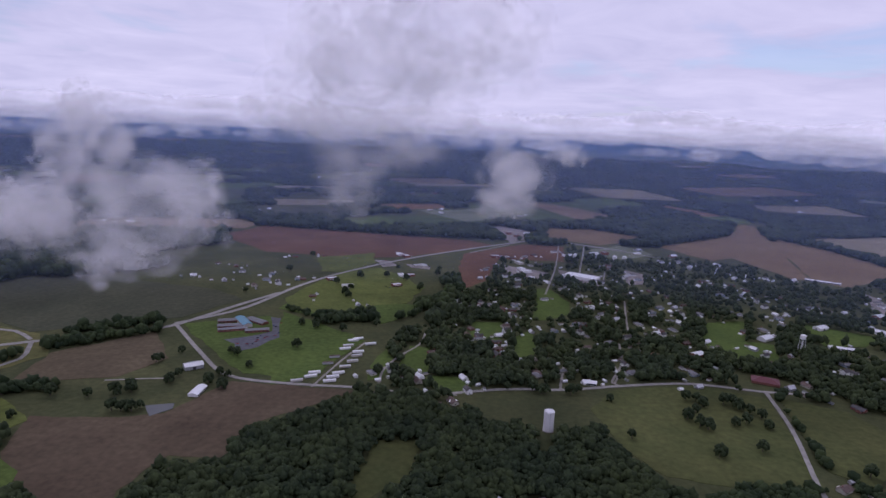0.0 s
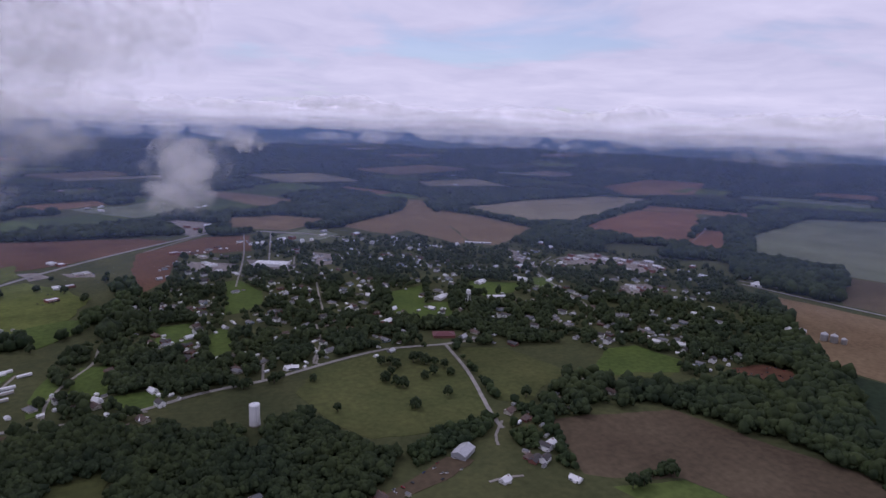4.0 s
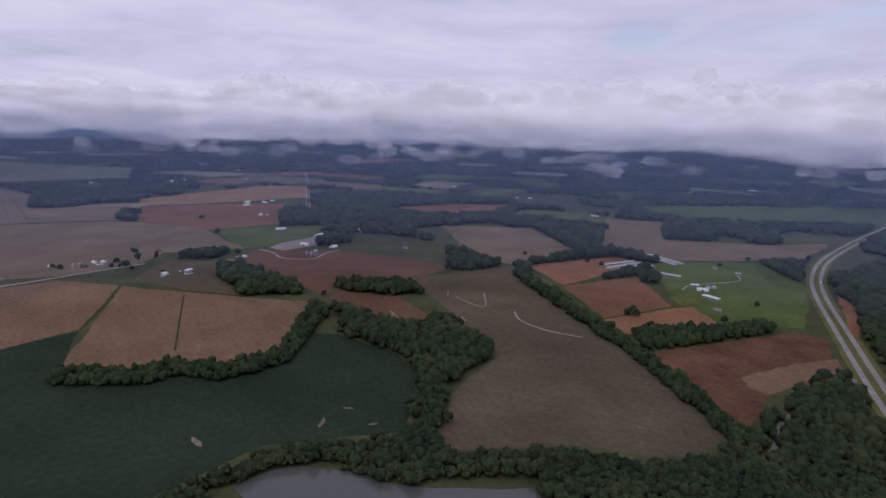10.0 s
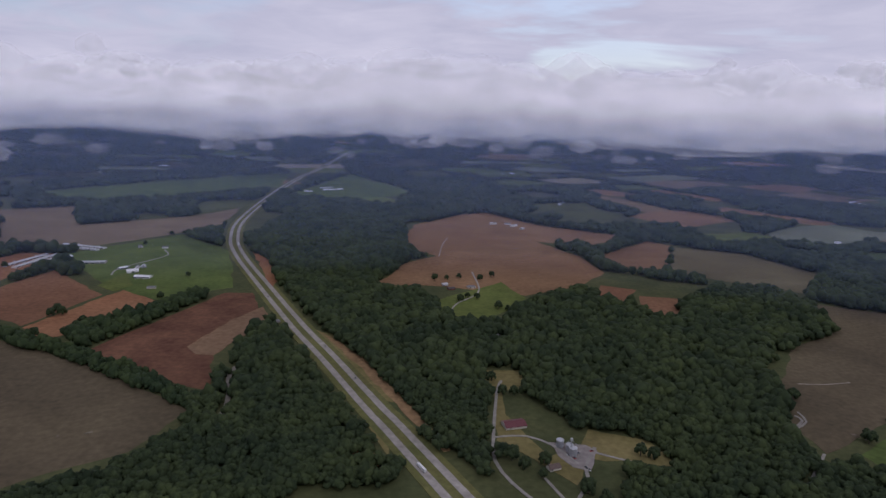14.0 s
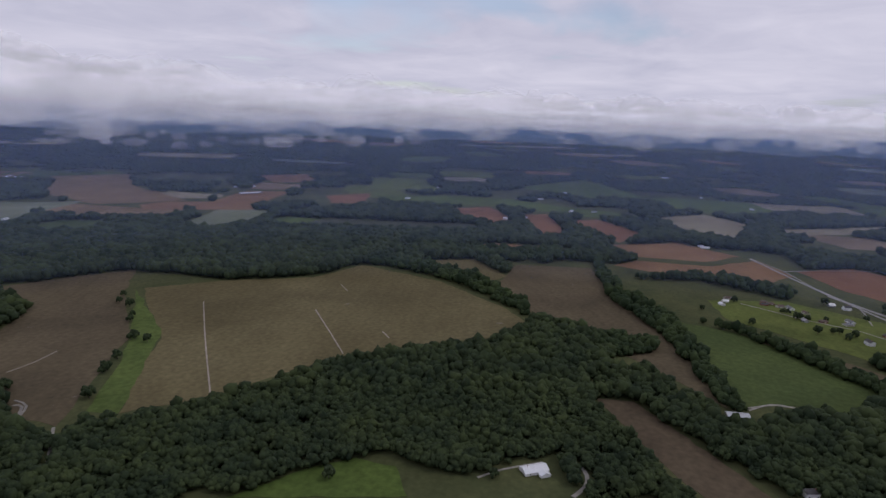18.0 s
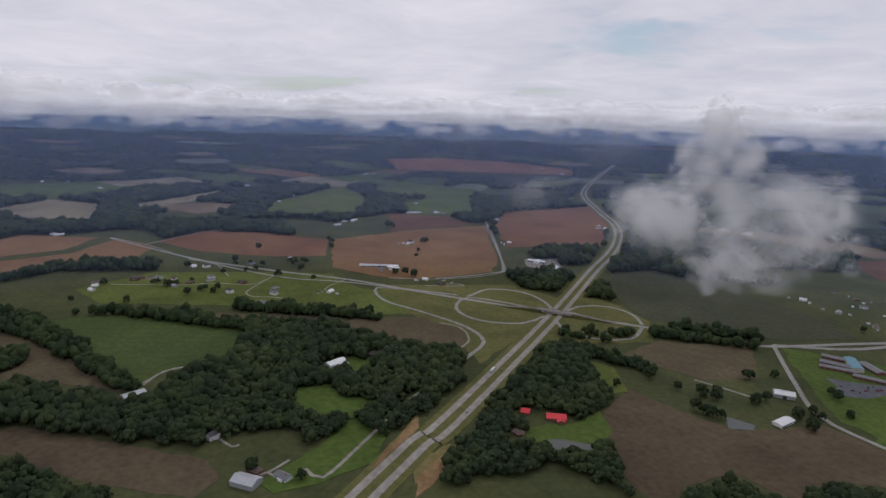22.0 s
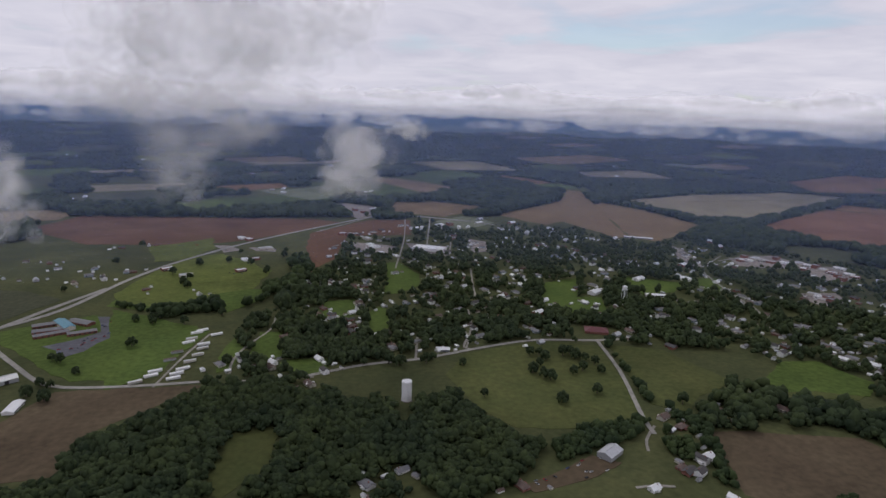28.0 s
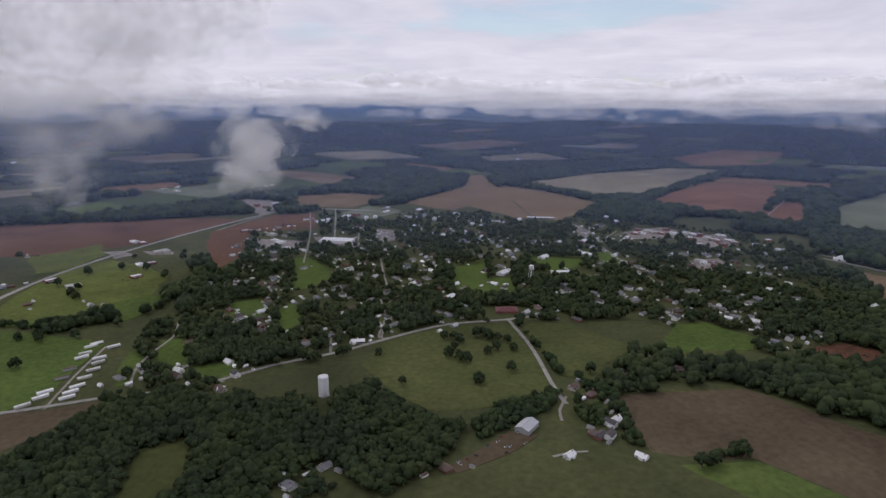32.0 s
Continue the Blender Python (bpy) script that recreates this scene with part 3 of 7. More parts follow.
wood((570, -28), (590, -98), (614, -165), (628, -238), (548, -383), (494, -400), (408, -508), (351, -590), (318, -618), (464, -299), (526, -277), (560, -238), (564, -182), (532, -131))
wood((614, -108), (645, -190), (628, -246), (579, -339), (515, -372), (442, -433), (392, -521), (312, -586), (292, -672), (296, -819), (301, -1016), (253, -979), (76, -691), (72, -672), (330, -425), (357, -449), (461, -332), (551, -255), (558, -175))
hedge((1081, -1099), (811, -972), (532, -849), (428, -799), (304, -713), (301, -684), (503, -805), (797, -937), (1042, -1051))
hedge((605, -922), (528, -1056), (483, -1186), (451, -1139), (495, -995), (540, -861))
wood((330, -525), (296, -677), (301, -812), (313, -1009), (255, -1007), (156, -777), (53, -590), (38, -562), (350, -405), (372, -489))
wood((532, -1676), (567, -2254), (142, -2247), (132, -1918), (25, -1623), (120, -1367), (126, -1225), (18, -1202), (13, -1101), (-59, -1021), (-143, -1036), (-138, -900), (-71, -832), (-61, -607), (-19, -588), (77, -798), (224, -1023), (367, -1337))
wood((-117, -1067), (-291, -1297), (-383, -1180), (-470, -1113), (-553, -1279), (-737, -1348), (-799, -1160), (-709, -1045), (-556, -940), (-483, -869), (-472, -723), (-434, -620), (-520, -556), (-669, -483), (-789, -418), (-634, -320), (-271, -467), (-269, -572), (-243, -652), (-174, -659), (-119, -775), (-111, -880))
wood((360, -1294), (146, -1241), (-5, -1130), (-66, -1021), (-125, -976), (-124, -854), (-59, -842), (-77, -736), (-63, -570), (-15, -595), (162, -934), (333, -1185))
wood((-425, -602), (-494, -599), (-577, -522), (-673, -477), (-774, -425), (-862, -352), (-957, -238), (-1080, -207), (-1132, -100), (-989, -65), (-802, -69), (-754, -55), (-671, -1), (-598, 59), (-562, -32), (-614, -75), (-562, -143), (-550, -195), (-562, -253), (-456, -327), (-420, -354), (-318, -554), (-404, -681))
wood((-1225, -1919), (-1651, -1906), (-1667, -1396), (-2232, -1152), (-2087, -733), (-1922, -480), (-1678, -622), (-1461, -668), (-1534, -456), (-1472, -348), (-1313, -361), (-1367, -504), (-1401, -640), (-1332, -701), (-1164, -742), (-1055, -890), (-1022, -1105), (-887, -1212), (-793, -1265))
hedge((-1711, -182), (-1361, -65), (-1199, 42), (-838, 125), (-812, 106), (-1102, 18), (-1279, -88))
wood((-805, -61), (-917, 1), (-798, 112), (-742, 183), (-924, 322), (-667, 252), (-629, 143), (-734, 68), (-805, -9))
hedge((-1237, 42), (-1171, 170), (-1084, 275), (-991, 341), (-945, 328), (-1039, 257), (-1175, 141))
hedge((-1486, -87), (-1620, 110), (-1541, 294), (-1460, 281), (-1558, 107))
hedge((-1627, -552), (-1486, -680), (-1545, -382), (-1646, -159), (-1750, -187))
wood((-884, -73), (-893, -28), (-775, 108), (-948, 304), (-1017, 391), (-907, 443), (-844, 464), (-752, 514), (-690, 563), (-581, 447), (-544, 308), (-572, 265), (-614, 262), (-654, 183), (-613, 159), (-711, 71), (-810, -13))
wood((-686, 713), (-655, 803), (-561, 698), (-505, 699), (-451, 596), (-370, 520), (-444, 331), (-516, 424), (-580, 544))
wood((-303, 540), (-275, 605), (-214, 606), (-215, 671), (-144, 744), (-88, 774), (-54, 669), (-66, 558), (-184, 502), (-253, 487))
wood((-544, 501), (-626, 644), (-627, 745), (-552, 683), (-497, 678), (-458, 599), (-391, 542), (-290, 479), (-477, 430))
hedge((-319, 1195), (-196, 1108), (-72, 1176), (65, 1338), (69, 1271), (-57, 1106), (-190, 1075))
hedge((-150, 1415), (-40, 1490), (-30, 1470), (-135, 1398))
hedge((20, 1440), (70, 1470), (78, 1341), (40, 1310))
hedge((-699, 772), (-639, 827), (-610, 890), (-589, 867), (-615, 808), (-674, 755))
hedge((-611, 981), (-480, 1055), (-470, 1032), (-590, 964))
hedge((-612, 738), (-500, 778), (-486, 756), (-594, 721))
hedge((-1124, 342), (-1027, 458), (-919, 548), (-901, 537), (-1088, 330))
hedge((-608, 926), (-472, 1013), (-461, 992), (-589, 890))
wood((-1054, 1373), (-978, 1430), (-899, 1289), (-924, 1198))
wood((-905, 1081), (-793, 1112), (-712, 1011), (-791, 954))
wood((-1034, 976), (-970, 1084), (-891, 1015), (-861, 945), (-952, 916))
wood((-2049, 1671), (-1912, 2164), (-1664, 1886), (-1848, 1535))
wood((1287, 853), (1331, 780), (1126, 615), (1024, 503), (984, 368), (714, 248), (719, 363), (713, 457), (602, 535), (511, 545), (540, 628), (604, 641), (658, 568), (741, 525), (889, 573), (1032, 626))
wood((812, 3820), (1202, 3552), (1534, 3311), (1407, 2765), (1038, 2182), (808, 2255), (536, 2589))
wood((1589, 2989), (1697, 2694), (2117, 2876), (2932, 2883), (2848, 2437), (1973, 2578), (1392, 2297))
hedge((340, 582), (422, 582), (415, 560), (322, 562))
hedge((501, 820), (453, 621), (463, 621), (512, 821))
hedge((1448, 2319), (1497, 1857), (1686, 1826), (2773, 2372), (2739, 2302), (1609, 1710), (1417, 1773))
hedge((-1331, -695), (-1311, -565), (-1256, -410), (-1145, -279), (-1085, -218), (-1164, -239), (-1312, -374), (-1386, -510), (-1410, -637))
hedge((-1018, -116), (-1062, -57), (-1060, 12), (-996, 8), (-960, -50), (-967, -90))
hedge((292, 555), (340, 574), (434, 593), (415, 559), (339, 533), (284, 524))
hedge((466, 392), (508, 405), (538, 400), (521, 389), (498, 393), (471, 386))
wood((-222, -602), (-260, -583), (-298, -544), (-347, -528), (-323, -446), (-197, -490), (-198, -554))
CROSS = [(-1553, 367), (-1340, 506), (-1186, 618), (-1047, 691), (-929, 755), (-775, 843), (-629, 929), (-507, 992), (-452, 1032), (-380, 1172), (-323, 1277)]
road(9, (-1553, 367), (-1340, 506), (-1186, 618), (-1047, 691), (-929, 755), (-775, 843), (-629, 929), (-507, 992), (-452, 1032), (-380, 1172), (-323, 1277))
road(9, (-452, 1044), (-365, 1150), (-293, 1345), (-210, 1495), (-49, 1700), (207, 1947), (385, 2072), (638, 1941))
road(6, (-452, 1044), (-358, 912), (-291, 830), (-215, 808), (-92, 801))
road(6, (-89, 785), (5, 787), (115, 815), (198, 820), (312, 847), (404, 860), (505, 840), (578, 838))
road(5, (505, 840), (476, 721), (430, 593), (420, 553))
road(6, (-769, 814), (-761, 747), (-818, 690), (-893, 698), (-939, 763), (-862, 814), (-772, 841))
road(6, (-945, 768), (-967, 847), (-911, 893), (-834, 882), (-782, 851))
road(6, (-758, 845), (-777, 922), (-744, 972), (-688, 973), (-637, 936))
road(6, (-631, 928), (-602, 856), (-636, 802), (-691, 790), (-740, 814))
road(6, (-1047, 691), (-1097, 638), (-1013, 605), (-904, 630), (-799, 648), (-724, 627), (-682, 552))
road(6, (1405, 899), (1432, 670), (1486, 325), (1520, 100), (1590, -180), (1626, -337))
road(6, (1464, 333), (1497, 252), (1541, 81), (1572, -111), (1621, -287))
road(5, (1757, 392), (1508, 253))
road(4, (1527, 260), (1867, 419), (2413, 315), (3169, 521))
road(4, (1624, -47), (1958, 84), (2458, -60))
road(6, (-1917, 243), (-1559, 372), (-1287, 492), (-1167, 606), (-965, 757))
road(5, (-1097, 794), (-1073, 947), (-1120, 1021), (-1503, 1308), (-1775, 1497))
road(5, (2352, -1140), (3717, -1794))
INTERSTATE = [(938, -5854), (836, -4173), (820, -3345), (753, -2583), (681, -2034), (603, -1729), (516, -1517), (367, -1230), (243, -997), (169, -869), (77, -703), (5, -578), (-475, 278), (-525, 391), (-634, 599), (-766, 842), (-961, 1180), (-1135, 1486), (-1371, 1791), (-1718, 2096), (-2120, 2475), (-2516, 3005), (-3492, 4443)]
TOWN = [(76, 1472), (229, 1914), (526, 2016), (853, 2027), (1167, 1571), (1390, 1298), (1477, 1023), (1273, 756), (1032, 559), (794, 496), (768, 635), (696, 758), (500, 827), (362, 857), (216, 848), (131, 821), (1, 755), (-84, 790), (-66, 993), (65, 1170)]
yard("asphalt_dark", (-341, 972), (-317, 953), (-305, 918), (-277, 942), (-252, 996), (-262, 1046), (-278, 1097), (-298, 1102), (-274, 1023), (-311, 988))
pond((-355, 722), (-322, 732), (-318, 716), (-327, 706), (-337, 694))
pond((-440, 489), (-434, 499), (-404, 522), (-397, 515), (-403, 494), (-411, 480), (-429, 479))
pond((555, -179), (559, -198), (560, -221), (549, -253), (514, -286), (469, -310), (436, -341), (401, -387), (370, -428), (351, -420), (322, -391), (416, -273), (516, -180))
yard("plowed", (231, 493), (267, 505), (324, 528), (349, 508), (313, 492), (269, 484), (236, 480))
yard("maroon2", (865, 552), (927, 539), (944, 501), (921, 471), (865, 458), (839, 471), (848, 518))
yard("gravel", (1666, -678), (1713, -741), (1732, -811), (1761, -890), (1703, -878), (1628, -821), (1612, -753), (1604, -692))
yard("gravel", (-130, -636), (-172, -633), (-183, -622), (-166, -580), (-149, -586), (-142, -598))
yard("gravel", (-1147, 1122), (-1107, 1208), (-1011, 1124), (-1010, 1079), (-1083, 1072))
yard("gravel", (-245, 1654), (-193, 1707), (-177, 1685), (-209, 1625), (-243, 1611))
yard("gravel", (-157, 1646), (-120, 1645), (-87, 1586), (-128, 1562))
yard("gravel", (-70, 1614), (-2, 1593), (-2, 1555), (-51, 1571))
yard("gravel", (-112, 1374), (-83, 1441), (-55, 1406), (-64, 1323), (-99, 1323))
yard("gravel", (-210, 1364), (-172, 1358), (-166, 1320), (-198, 1321))
yard("dirt", (388, 913), (403, 909), (398, 884), (380, 886))
yard("dirt", (386, 995), (401, 988), (394, 970), (379, 977))
yard("redsoil", (90, -604), (66, -601), (55, -580), (59, -573), (88, -581))
yard("straw", (210, -984), (178, -966), (142, -878), (110, -852), (82, -780), (55, -723), (76, -729), (114, -796), (148, -845), (182, -898))
yard("straw", (84, -687), (69, -659), (51, -612), (48, -592), (62, -620), (79, -657))
yard("straw", (-546, 352), (-577, 396), (-556, 384), (-507, 304), (-500, 274))
yard("straw", (-482, 324), (-496, 383), (-488, 389), (-461, 338), (-451, 309))
yard("gravel", (1107, 1482), (1112, 1442), (1035, 1259), (1014, 1253), (1040, 1367))
yard("gravel", (1172, 1328), (1320, 1336), (1322, 1247), (1241, 1201), (1134, 1246))
yard("gravel", (1299, 1224), (1398, 1198), (1339, 1084), (1250, 1067), (1256, 1149))
yard("gravel", (1094, 1010), (1174, 998), (1139, 934), (1063, 925), (1064, 967))
yard("gravel", (204, 1649), (312, 1572), (272, 1492), (205, 1534))
yard("gravel", (347, 1618), (452, 1556), (420, 1449), (339, 1503))
yard("gravel", (542, 1650), (586, 1596), (539, 1488), (492, 1479))
yard("gravel", (409, 2211), (267, 2364), (178, 2307), (268, 2014))
yard("lawn", (254, 1400), (284, 1411), (309, 1288), (287, 1200), (233, 1153), (205, 1149))
yard("lawn", (155, 1039), (194, 1092), (188, 1000), (171, 936), (140, 927))
yard("lawn", (86, 1124), (145, 1128), (129, 1025), (98, 990), (74, 1048))
yard("lawn", (561, 1178), (657, 1202), (528, 962), (493, 992), (509, 1067))
yard("lawn", (585, 1070), (638, 1056), (590, 949), (520, 950))
yard("lawn", (778, 1196), (886, 1125), (816, 1066), (738, 1060), (732, 1124))
yard("lawn", (930, 1154), (992, 1152), (939, 1056), (876, 1061))
yard("lawn", (640, 635), (746, 704), (803, 694), (822, 613), (773, 578), (710, 608), (657, 614))
yard("lawn", (-87, 881), (-68, 956), (-53, 917), (-65, 836), (-85, 827))
yard("lawn", (-30, 975), (5, 972), (1, 865), (-25, 847), (-45, 884))
yard("lawn", (4, 854), (72, 846), (62, 793), (21, 797), (-4, 829))
yard("lawn", (-115, 1240), (-29, 1222), (-20, 1166), (-89, 1088), (-103, 1123))
yard("lawn", (-284, 1139), (-202, 1080), (-129, 1014), (-108, 994), (-164, 849), (-190, 819), (-217, 799))
yard("grass2", (-244, 1452), (-199, 1527), (-133, 1551), (-50, 1439), (-17, 1356), (-48, 1230), (-112, 1205), (-179, 1125), (-263, 1158), (-303, 1233))
yard("grass2", (-313, 1655), (-246, 1684), (-170, 1746), (-149, 1613), (-222, 1488), (-275, 1487))
yard("grass2", (705, -1203), (702, -1309), (638, -1216), (651, -1165))
yard("lawn", (-603, 310), (-602, 325), (-546, 333), (-510, 296), (-506, 226), (-514, 186), (-537, 181), (-575, 268))
yard("lawn", (-724, 300), (-710, 345), (-616, 317), (-620, 281), (-668, 281))
yard("lawn", (-745, 361), (-783, 416), (-734, 429), (-706, 387))
yard("lawn", (-416, -364), (-478, -329), (-526, -289), (-531, -239), (-488, -207))
yard("tan2", (390, -887), (368, -1018), (334, -1100), (305, -1031), (323, -924), (337, -858), (365, -859))
yard("redsoil", (500, -1565), (428, -1477), (357, -1281), (345, -1211), (412, -1365))
yard("clay", (212, -984), (163, -935), (107, -856), (68, -780), (20, -690), (-17, -612), (-10, -608), (29, -675), (76, -765), (118, -841), (178, -937))
yard("clay", (-568, 387), (-501, 286), (-501, 294), (-546, 378))
yard("clay", (-488, 377), (-457, 316), (-433, 297), (-441, 323), (-470, 369))
yard("lawn", (-460, 465), (-473, 482), (-468, 510), (-451, 537), (-456, 595), (-411, 567), (-390, 517), (-402, 474), (-425, 463))
yard("lawn", (-723, 290), (-668, 271), (-618, 286), (-606, 341), (-621, 382), (-673, 336))
yard("grass2", (-575, 712), (-539, 728), (-471, 673), (-482, 639))
lane(3, "lane", (-1393, 170), (-1354, 236), (-1322, 289), (-1296, 361), (-1253, 421), (-1309, 501))
lane(3, "lane", (-1277, 464), (-1226, 412), (-1196, 388), (-1164, 392), (-1140, 424), (-1109, 451))
lane(3, "lane", (-1189, 452), (-1145, 428))
lane(3, "lane", (-838, 130), (-870, 161), (-873, 190), (-856, 227))
lane(3, "lane", (-1922, 246), (-1780, 311), (-1620, 354), (-1480, 405), (-1343, 399))
lane(4, "lane", (-1787, 312), (-1860, 432), (-1927, 571))
lane(3, "lane", (-1136, 534), (-1161, 558), (-1191, 611))
lane(3.5, "lane", (-91, -801), (-82, -766), (-68, -647), (-66, -593), (-80, -554), (-98, -526))
lane(3, "lane", (-69, -644), (-106, -649), (-136, -628), (-156, -593))
lane(3.5, "lane", (-182, -628), (-162, -586), (-160, -559), (-144, -533), (-141, -509))
lane(3, "lane", (-115, -564), (-135, -512))
lane(3, "lane", (-181, -617), (-203, -606), (-242, -591))
lane(3, "lane", (-20, -1086), (-33, -1157), (-83, -1254), (-76, -1423))
lane(2.5, "lane", (-433, -679), (-469, -707), (-473, -734))
lane(3, "lane", (-445, -630), (-384, -560))
lane(4, "lane", (-620, -76), (-614, -60), (-596, -48), (-574, -47), (-552, -56))
lane(2.5, "lane", (-546, -153), (-571, -133), (-602, -97))
lane(2.5, "lane", (-845, 129), (-871, 168), (-869, 204), (-853, 222))
lane(3, "lane", (-430, -678), (-465, -709), (-463, -723))
lane(3, "lane", (-644, 174), (-621, 180), (-621, 188))
lane(3, "lane", (-554, 182), (-552, 196), (-562, 222))
lane(3, "lane", (-550, 195), (-533, 202))
lane(4, "lane", (-538, 229), (-513, 238), (-546, 297), (-595, 377), (-636, 453))
lane(3, "lane", (-1156, 702), (-1097, 787), (-1064, 890), (-1065, 962), (-1100, 1010), (-1315, 1165), (-1596, 1365))
lane(3, "lane", (-1088, 1000), (-1060, 1080))
lane(3, "lane", (-1057, 776), (-1030, 813), (-1017, 807), (-1061, 738))
lane(3, "lane", (-841, 619), (-811, 636), (-769, 627), (-735, 601), (-717, 555))
lane(3, "lane", (999, -1519), (954, -1465), (931, -1393))
lane(3, "lane", (722, -1286), (735, -1344), (700, -1444), (691, -1496), (723, -1546))
lane(3, "lane", (-444, 793), (-397, 803), (-363, 808))
lane(3, "lane", (431, 570), (403, 544), (391, 522))
lane(3, "lane", (339, 465), (359, 464), (379, 458))
lane(3, "lane", (-160, 796), (-136, 891), (-107, 982))
lane(3.5, "lane", (-67, 772), (-66, 863), (-46, 925), (-14, 986), (-4, 1054))
lane(3, "lane", (-64, 798), (-25, 791), (1, 792), (44, 788))
lane(4, "lane", (511, 1996), (398, 1580))
lane(3.5, "lane", (475, 1610), (421, 1440))
lane(3.5, "lane", (440, 1319), (403, 1187), (382, 1106))
lane(3.5, "lane", (422, 1987), (351, 1664), (266, 1350))
lane(3.5, "lane", (210, 1290), (191, 1223), (165, 1200))
lane(3.5, "lane", (303, 842), (279, 852), (317, 932), (342, 1029))
lane(4, "lane", (115, 1802), (230, 1940), (369, 2109))
lane(4, "lane", (158, 2339), (378, 2157), (520, 2002), (632, 1919), (699, 1858), (918, 1684))
lane(3, "lane", (537, 981), (585, 967))
lane(5, "lane", (1103, 1464), (1053, 1312), (987, 1181), (935, 1035), (904, 928), (875, 887))
lane(3, "lane", (1026, 1248), (1164, 1348))
lane(4, "lane", (1117, 1301), (1269, 1339), (1328, 1261), (1337, 1144), (1351, 1079))
lane(3, "lane", (1041, 1158), (1097, 1160))
lane(3, "lane", (1062, 1501), (1099, 1447))
lane(4, "lane", (1432, 925), (1472, 774))
lane(3, "lane", (618, 626), (603, 590))
lane(3, "lane", (818, 529), (808, 496))
lane(3, "lane", (2417, 1766), (2117, 1536), (1744, 1324))
lane(3.5, "lane", (194, 820), (217, 909))
lane(3, "lane", (281, 848), (300, 893), (301, 947))
lane(5, "lane", (1652, -644), (1585, -657), (1512, -652), (1461, -714), (1512, -779), (1526, -827))
lane(5, "lane", (1761, -890), (1723, -936))
lane(3, "track", (818, -835), (778, -808), (736, -801), (693, -807), (642, -828))
lane(6, "gravelbar", (291, -819), (288, -782), (270, -731), (261, -691), (260, -662))
lane(3.5, "ditch", (1422, -242), (1281, -183), (1162, -131))
lane(3, "ditch", (1287, -336), (1132, -286), (969, -234))
lane(2, "track", (827, -715), (850, -724))
lane(2, "track", (-900, -820), (-745, -679), (-588, -532))
lane(2, "track", (-954, -603), (-860, -516), (-782, -445))
lane(1.5, "track", (-1132, -650), (-1093, -612))
lane(1.5, "track", (-900, -435), (-876, -411))
lane(1.5, "track", (-525, -824), (-561, -824), (-607, -834))
lane(2, "track", (6, -1575), (-2, -1730), (-19, -1845))
lane(2, "track", (960, -802), (876, -805), (954, -876))
lane(2, "track", (958, -632), (918, -622))
lane(2.5, "track", (1921, -466), (1927, -514))
# ---- places of the things ----
PLACES = {}


def put(kind, *spots):
    PLACES.setdefault(kind, []).extend(spots)


put("mobile", (-165, 845), (-168, 831), (-152, 883), (-146, 911), (-135, 948), (-132, 963), (-127, 989), (-120, 998), (-138, 817), (-136, 832), (-130, 847), (-124, 872), (-116, 895), (-112, 919), (-112, 936), (-96, 975), (-184, 814))
put("house", (-1419, 147), (-1362, 132), (-1426, 220), (-1416, 231), (-1401, 247), (-1397, 265), (-1347, 362), (-1463, 353), (-1448, 379), (-1432, 480), (-1422, 579), (-1214, 361), (-1194, 449), (-1111, 396), (-1273, 406), (-1115, 537), (-1313, 278), (-1234, 731), (-1050, 775), (-1098, 767), (-1465, 965), (-970, 1107), (-1330, 1234), (-1907, 1371), (-1889, 1394), (-774, 443), (-534, 204), (-651, 168), (-560, 184), (-469, 467), (-127, -582), (-10, -1293), (-68, -1282), (-24, -1263), (288, -1013), (-95, -976), (731, -1569), (797, -1568), (591, -1196), (1589, -2070))
put("house", (1321, -1578), (700, -1359), (688, -1362), (1488, -349), (1552, -526), (1575, -572), (2618, -1051), (2079, -940), (1877, -1012), (1823, -1003), (1857, -1038), (1798, -1012), (1834, -1043), (1779, -1021), (1833, -1059), (1777, -1038), (1805, -1063), (1759, -1045), (1778, -1066), (1894, -1071), (1892, -1098), (1862, -1112), (1785, -1089), (1955, -1214), (2085, -1247), (2099, -1228), (1845, -1175), (1747, -1136), (1451, -1009), (1765, -401), (1649, 852), (1664, -208), (1692, -255), (1476, -385), (1468, -340), (1932, -828), (436, 491), (169, 876), (453, 584), (460, 559))
put("house", (355, 458), (78, 527), (117, 543), (406, 485), (227, 491), (446, 495), (537, 587), (620, 570), (423, 426), (409, 476), (418, 470), (830, 804), (831, 789), (733, 766), (851, 689), (868, 690), (891, 679), (879, 659), (858, 635), (833, 585), (861, 583), (879, 731), (875, 743), (1063, 774), (1198, 904), (1233, 868), (1118, 891), (-249, 1252), (-313, 1392), (-301, 1395), (140, 1351), (57, 1257), (71, 1236), (107, 1236), (152, 1217), (172, 1209), (-13, 828), (-52, 863), (-82, 852), (37, 763))
put("house", (59, 799), (90, 1036), (79, 1077), (120, 1009), (119, 975), (8, 947), (-146, 1202), (110, 1249), (129, 1241), (181, 1245), (148, 1198), (168, 1165), (145, 1099), (70, 1044), (89, 1023), (114, 949), (128, 1044), (255, 1301), (314, 1398), (343, 1338), (323, 1251), (346, 1241), (349, 1292), (358, 1206), (377, 1170), (396, 1293), (399, 1270), (298, 1125), (288, 1130), (414, 1145), (475, 1237), (431, 1093), (447, 1112), (439, 1081), (468, 1043), (324, 1029), (256, 1498), (433, 1490), (469, 1489), (581, 1564))
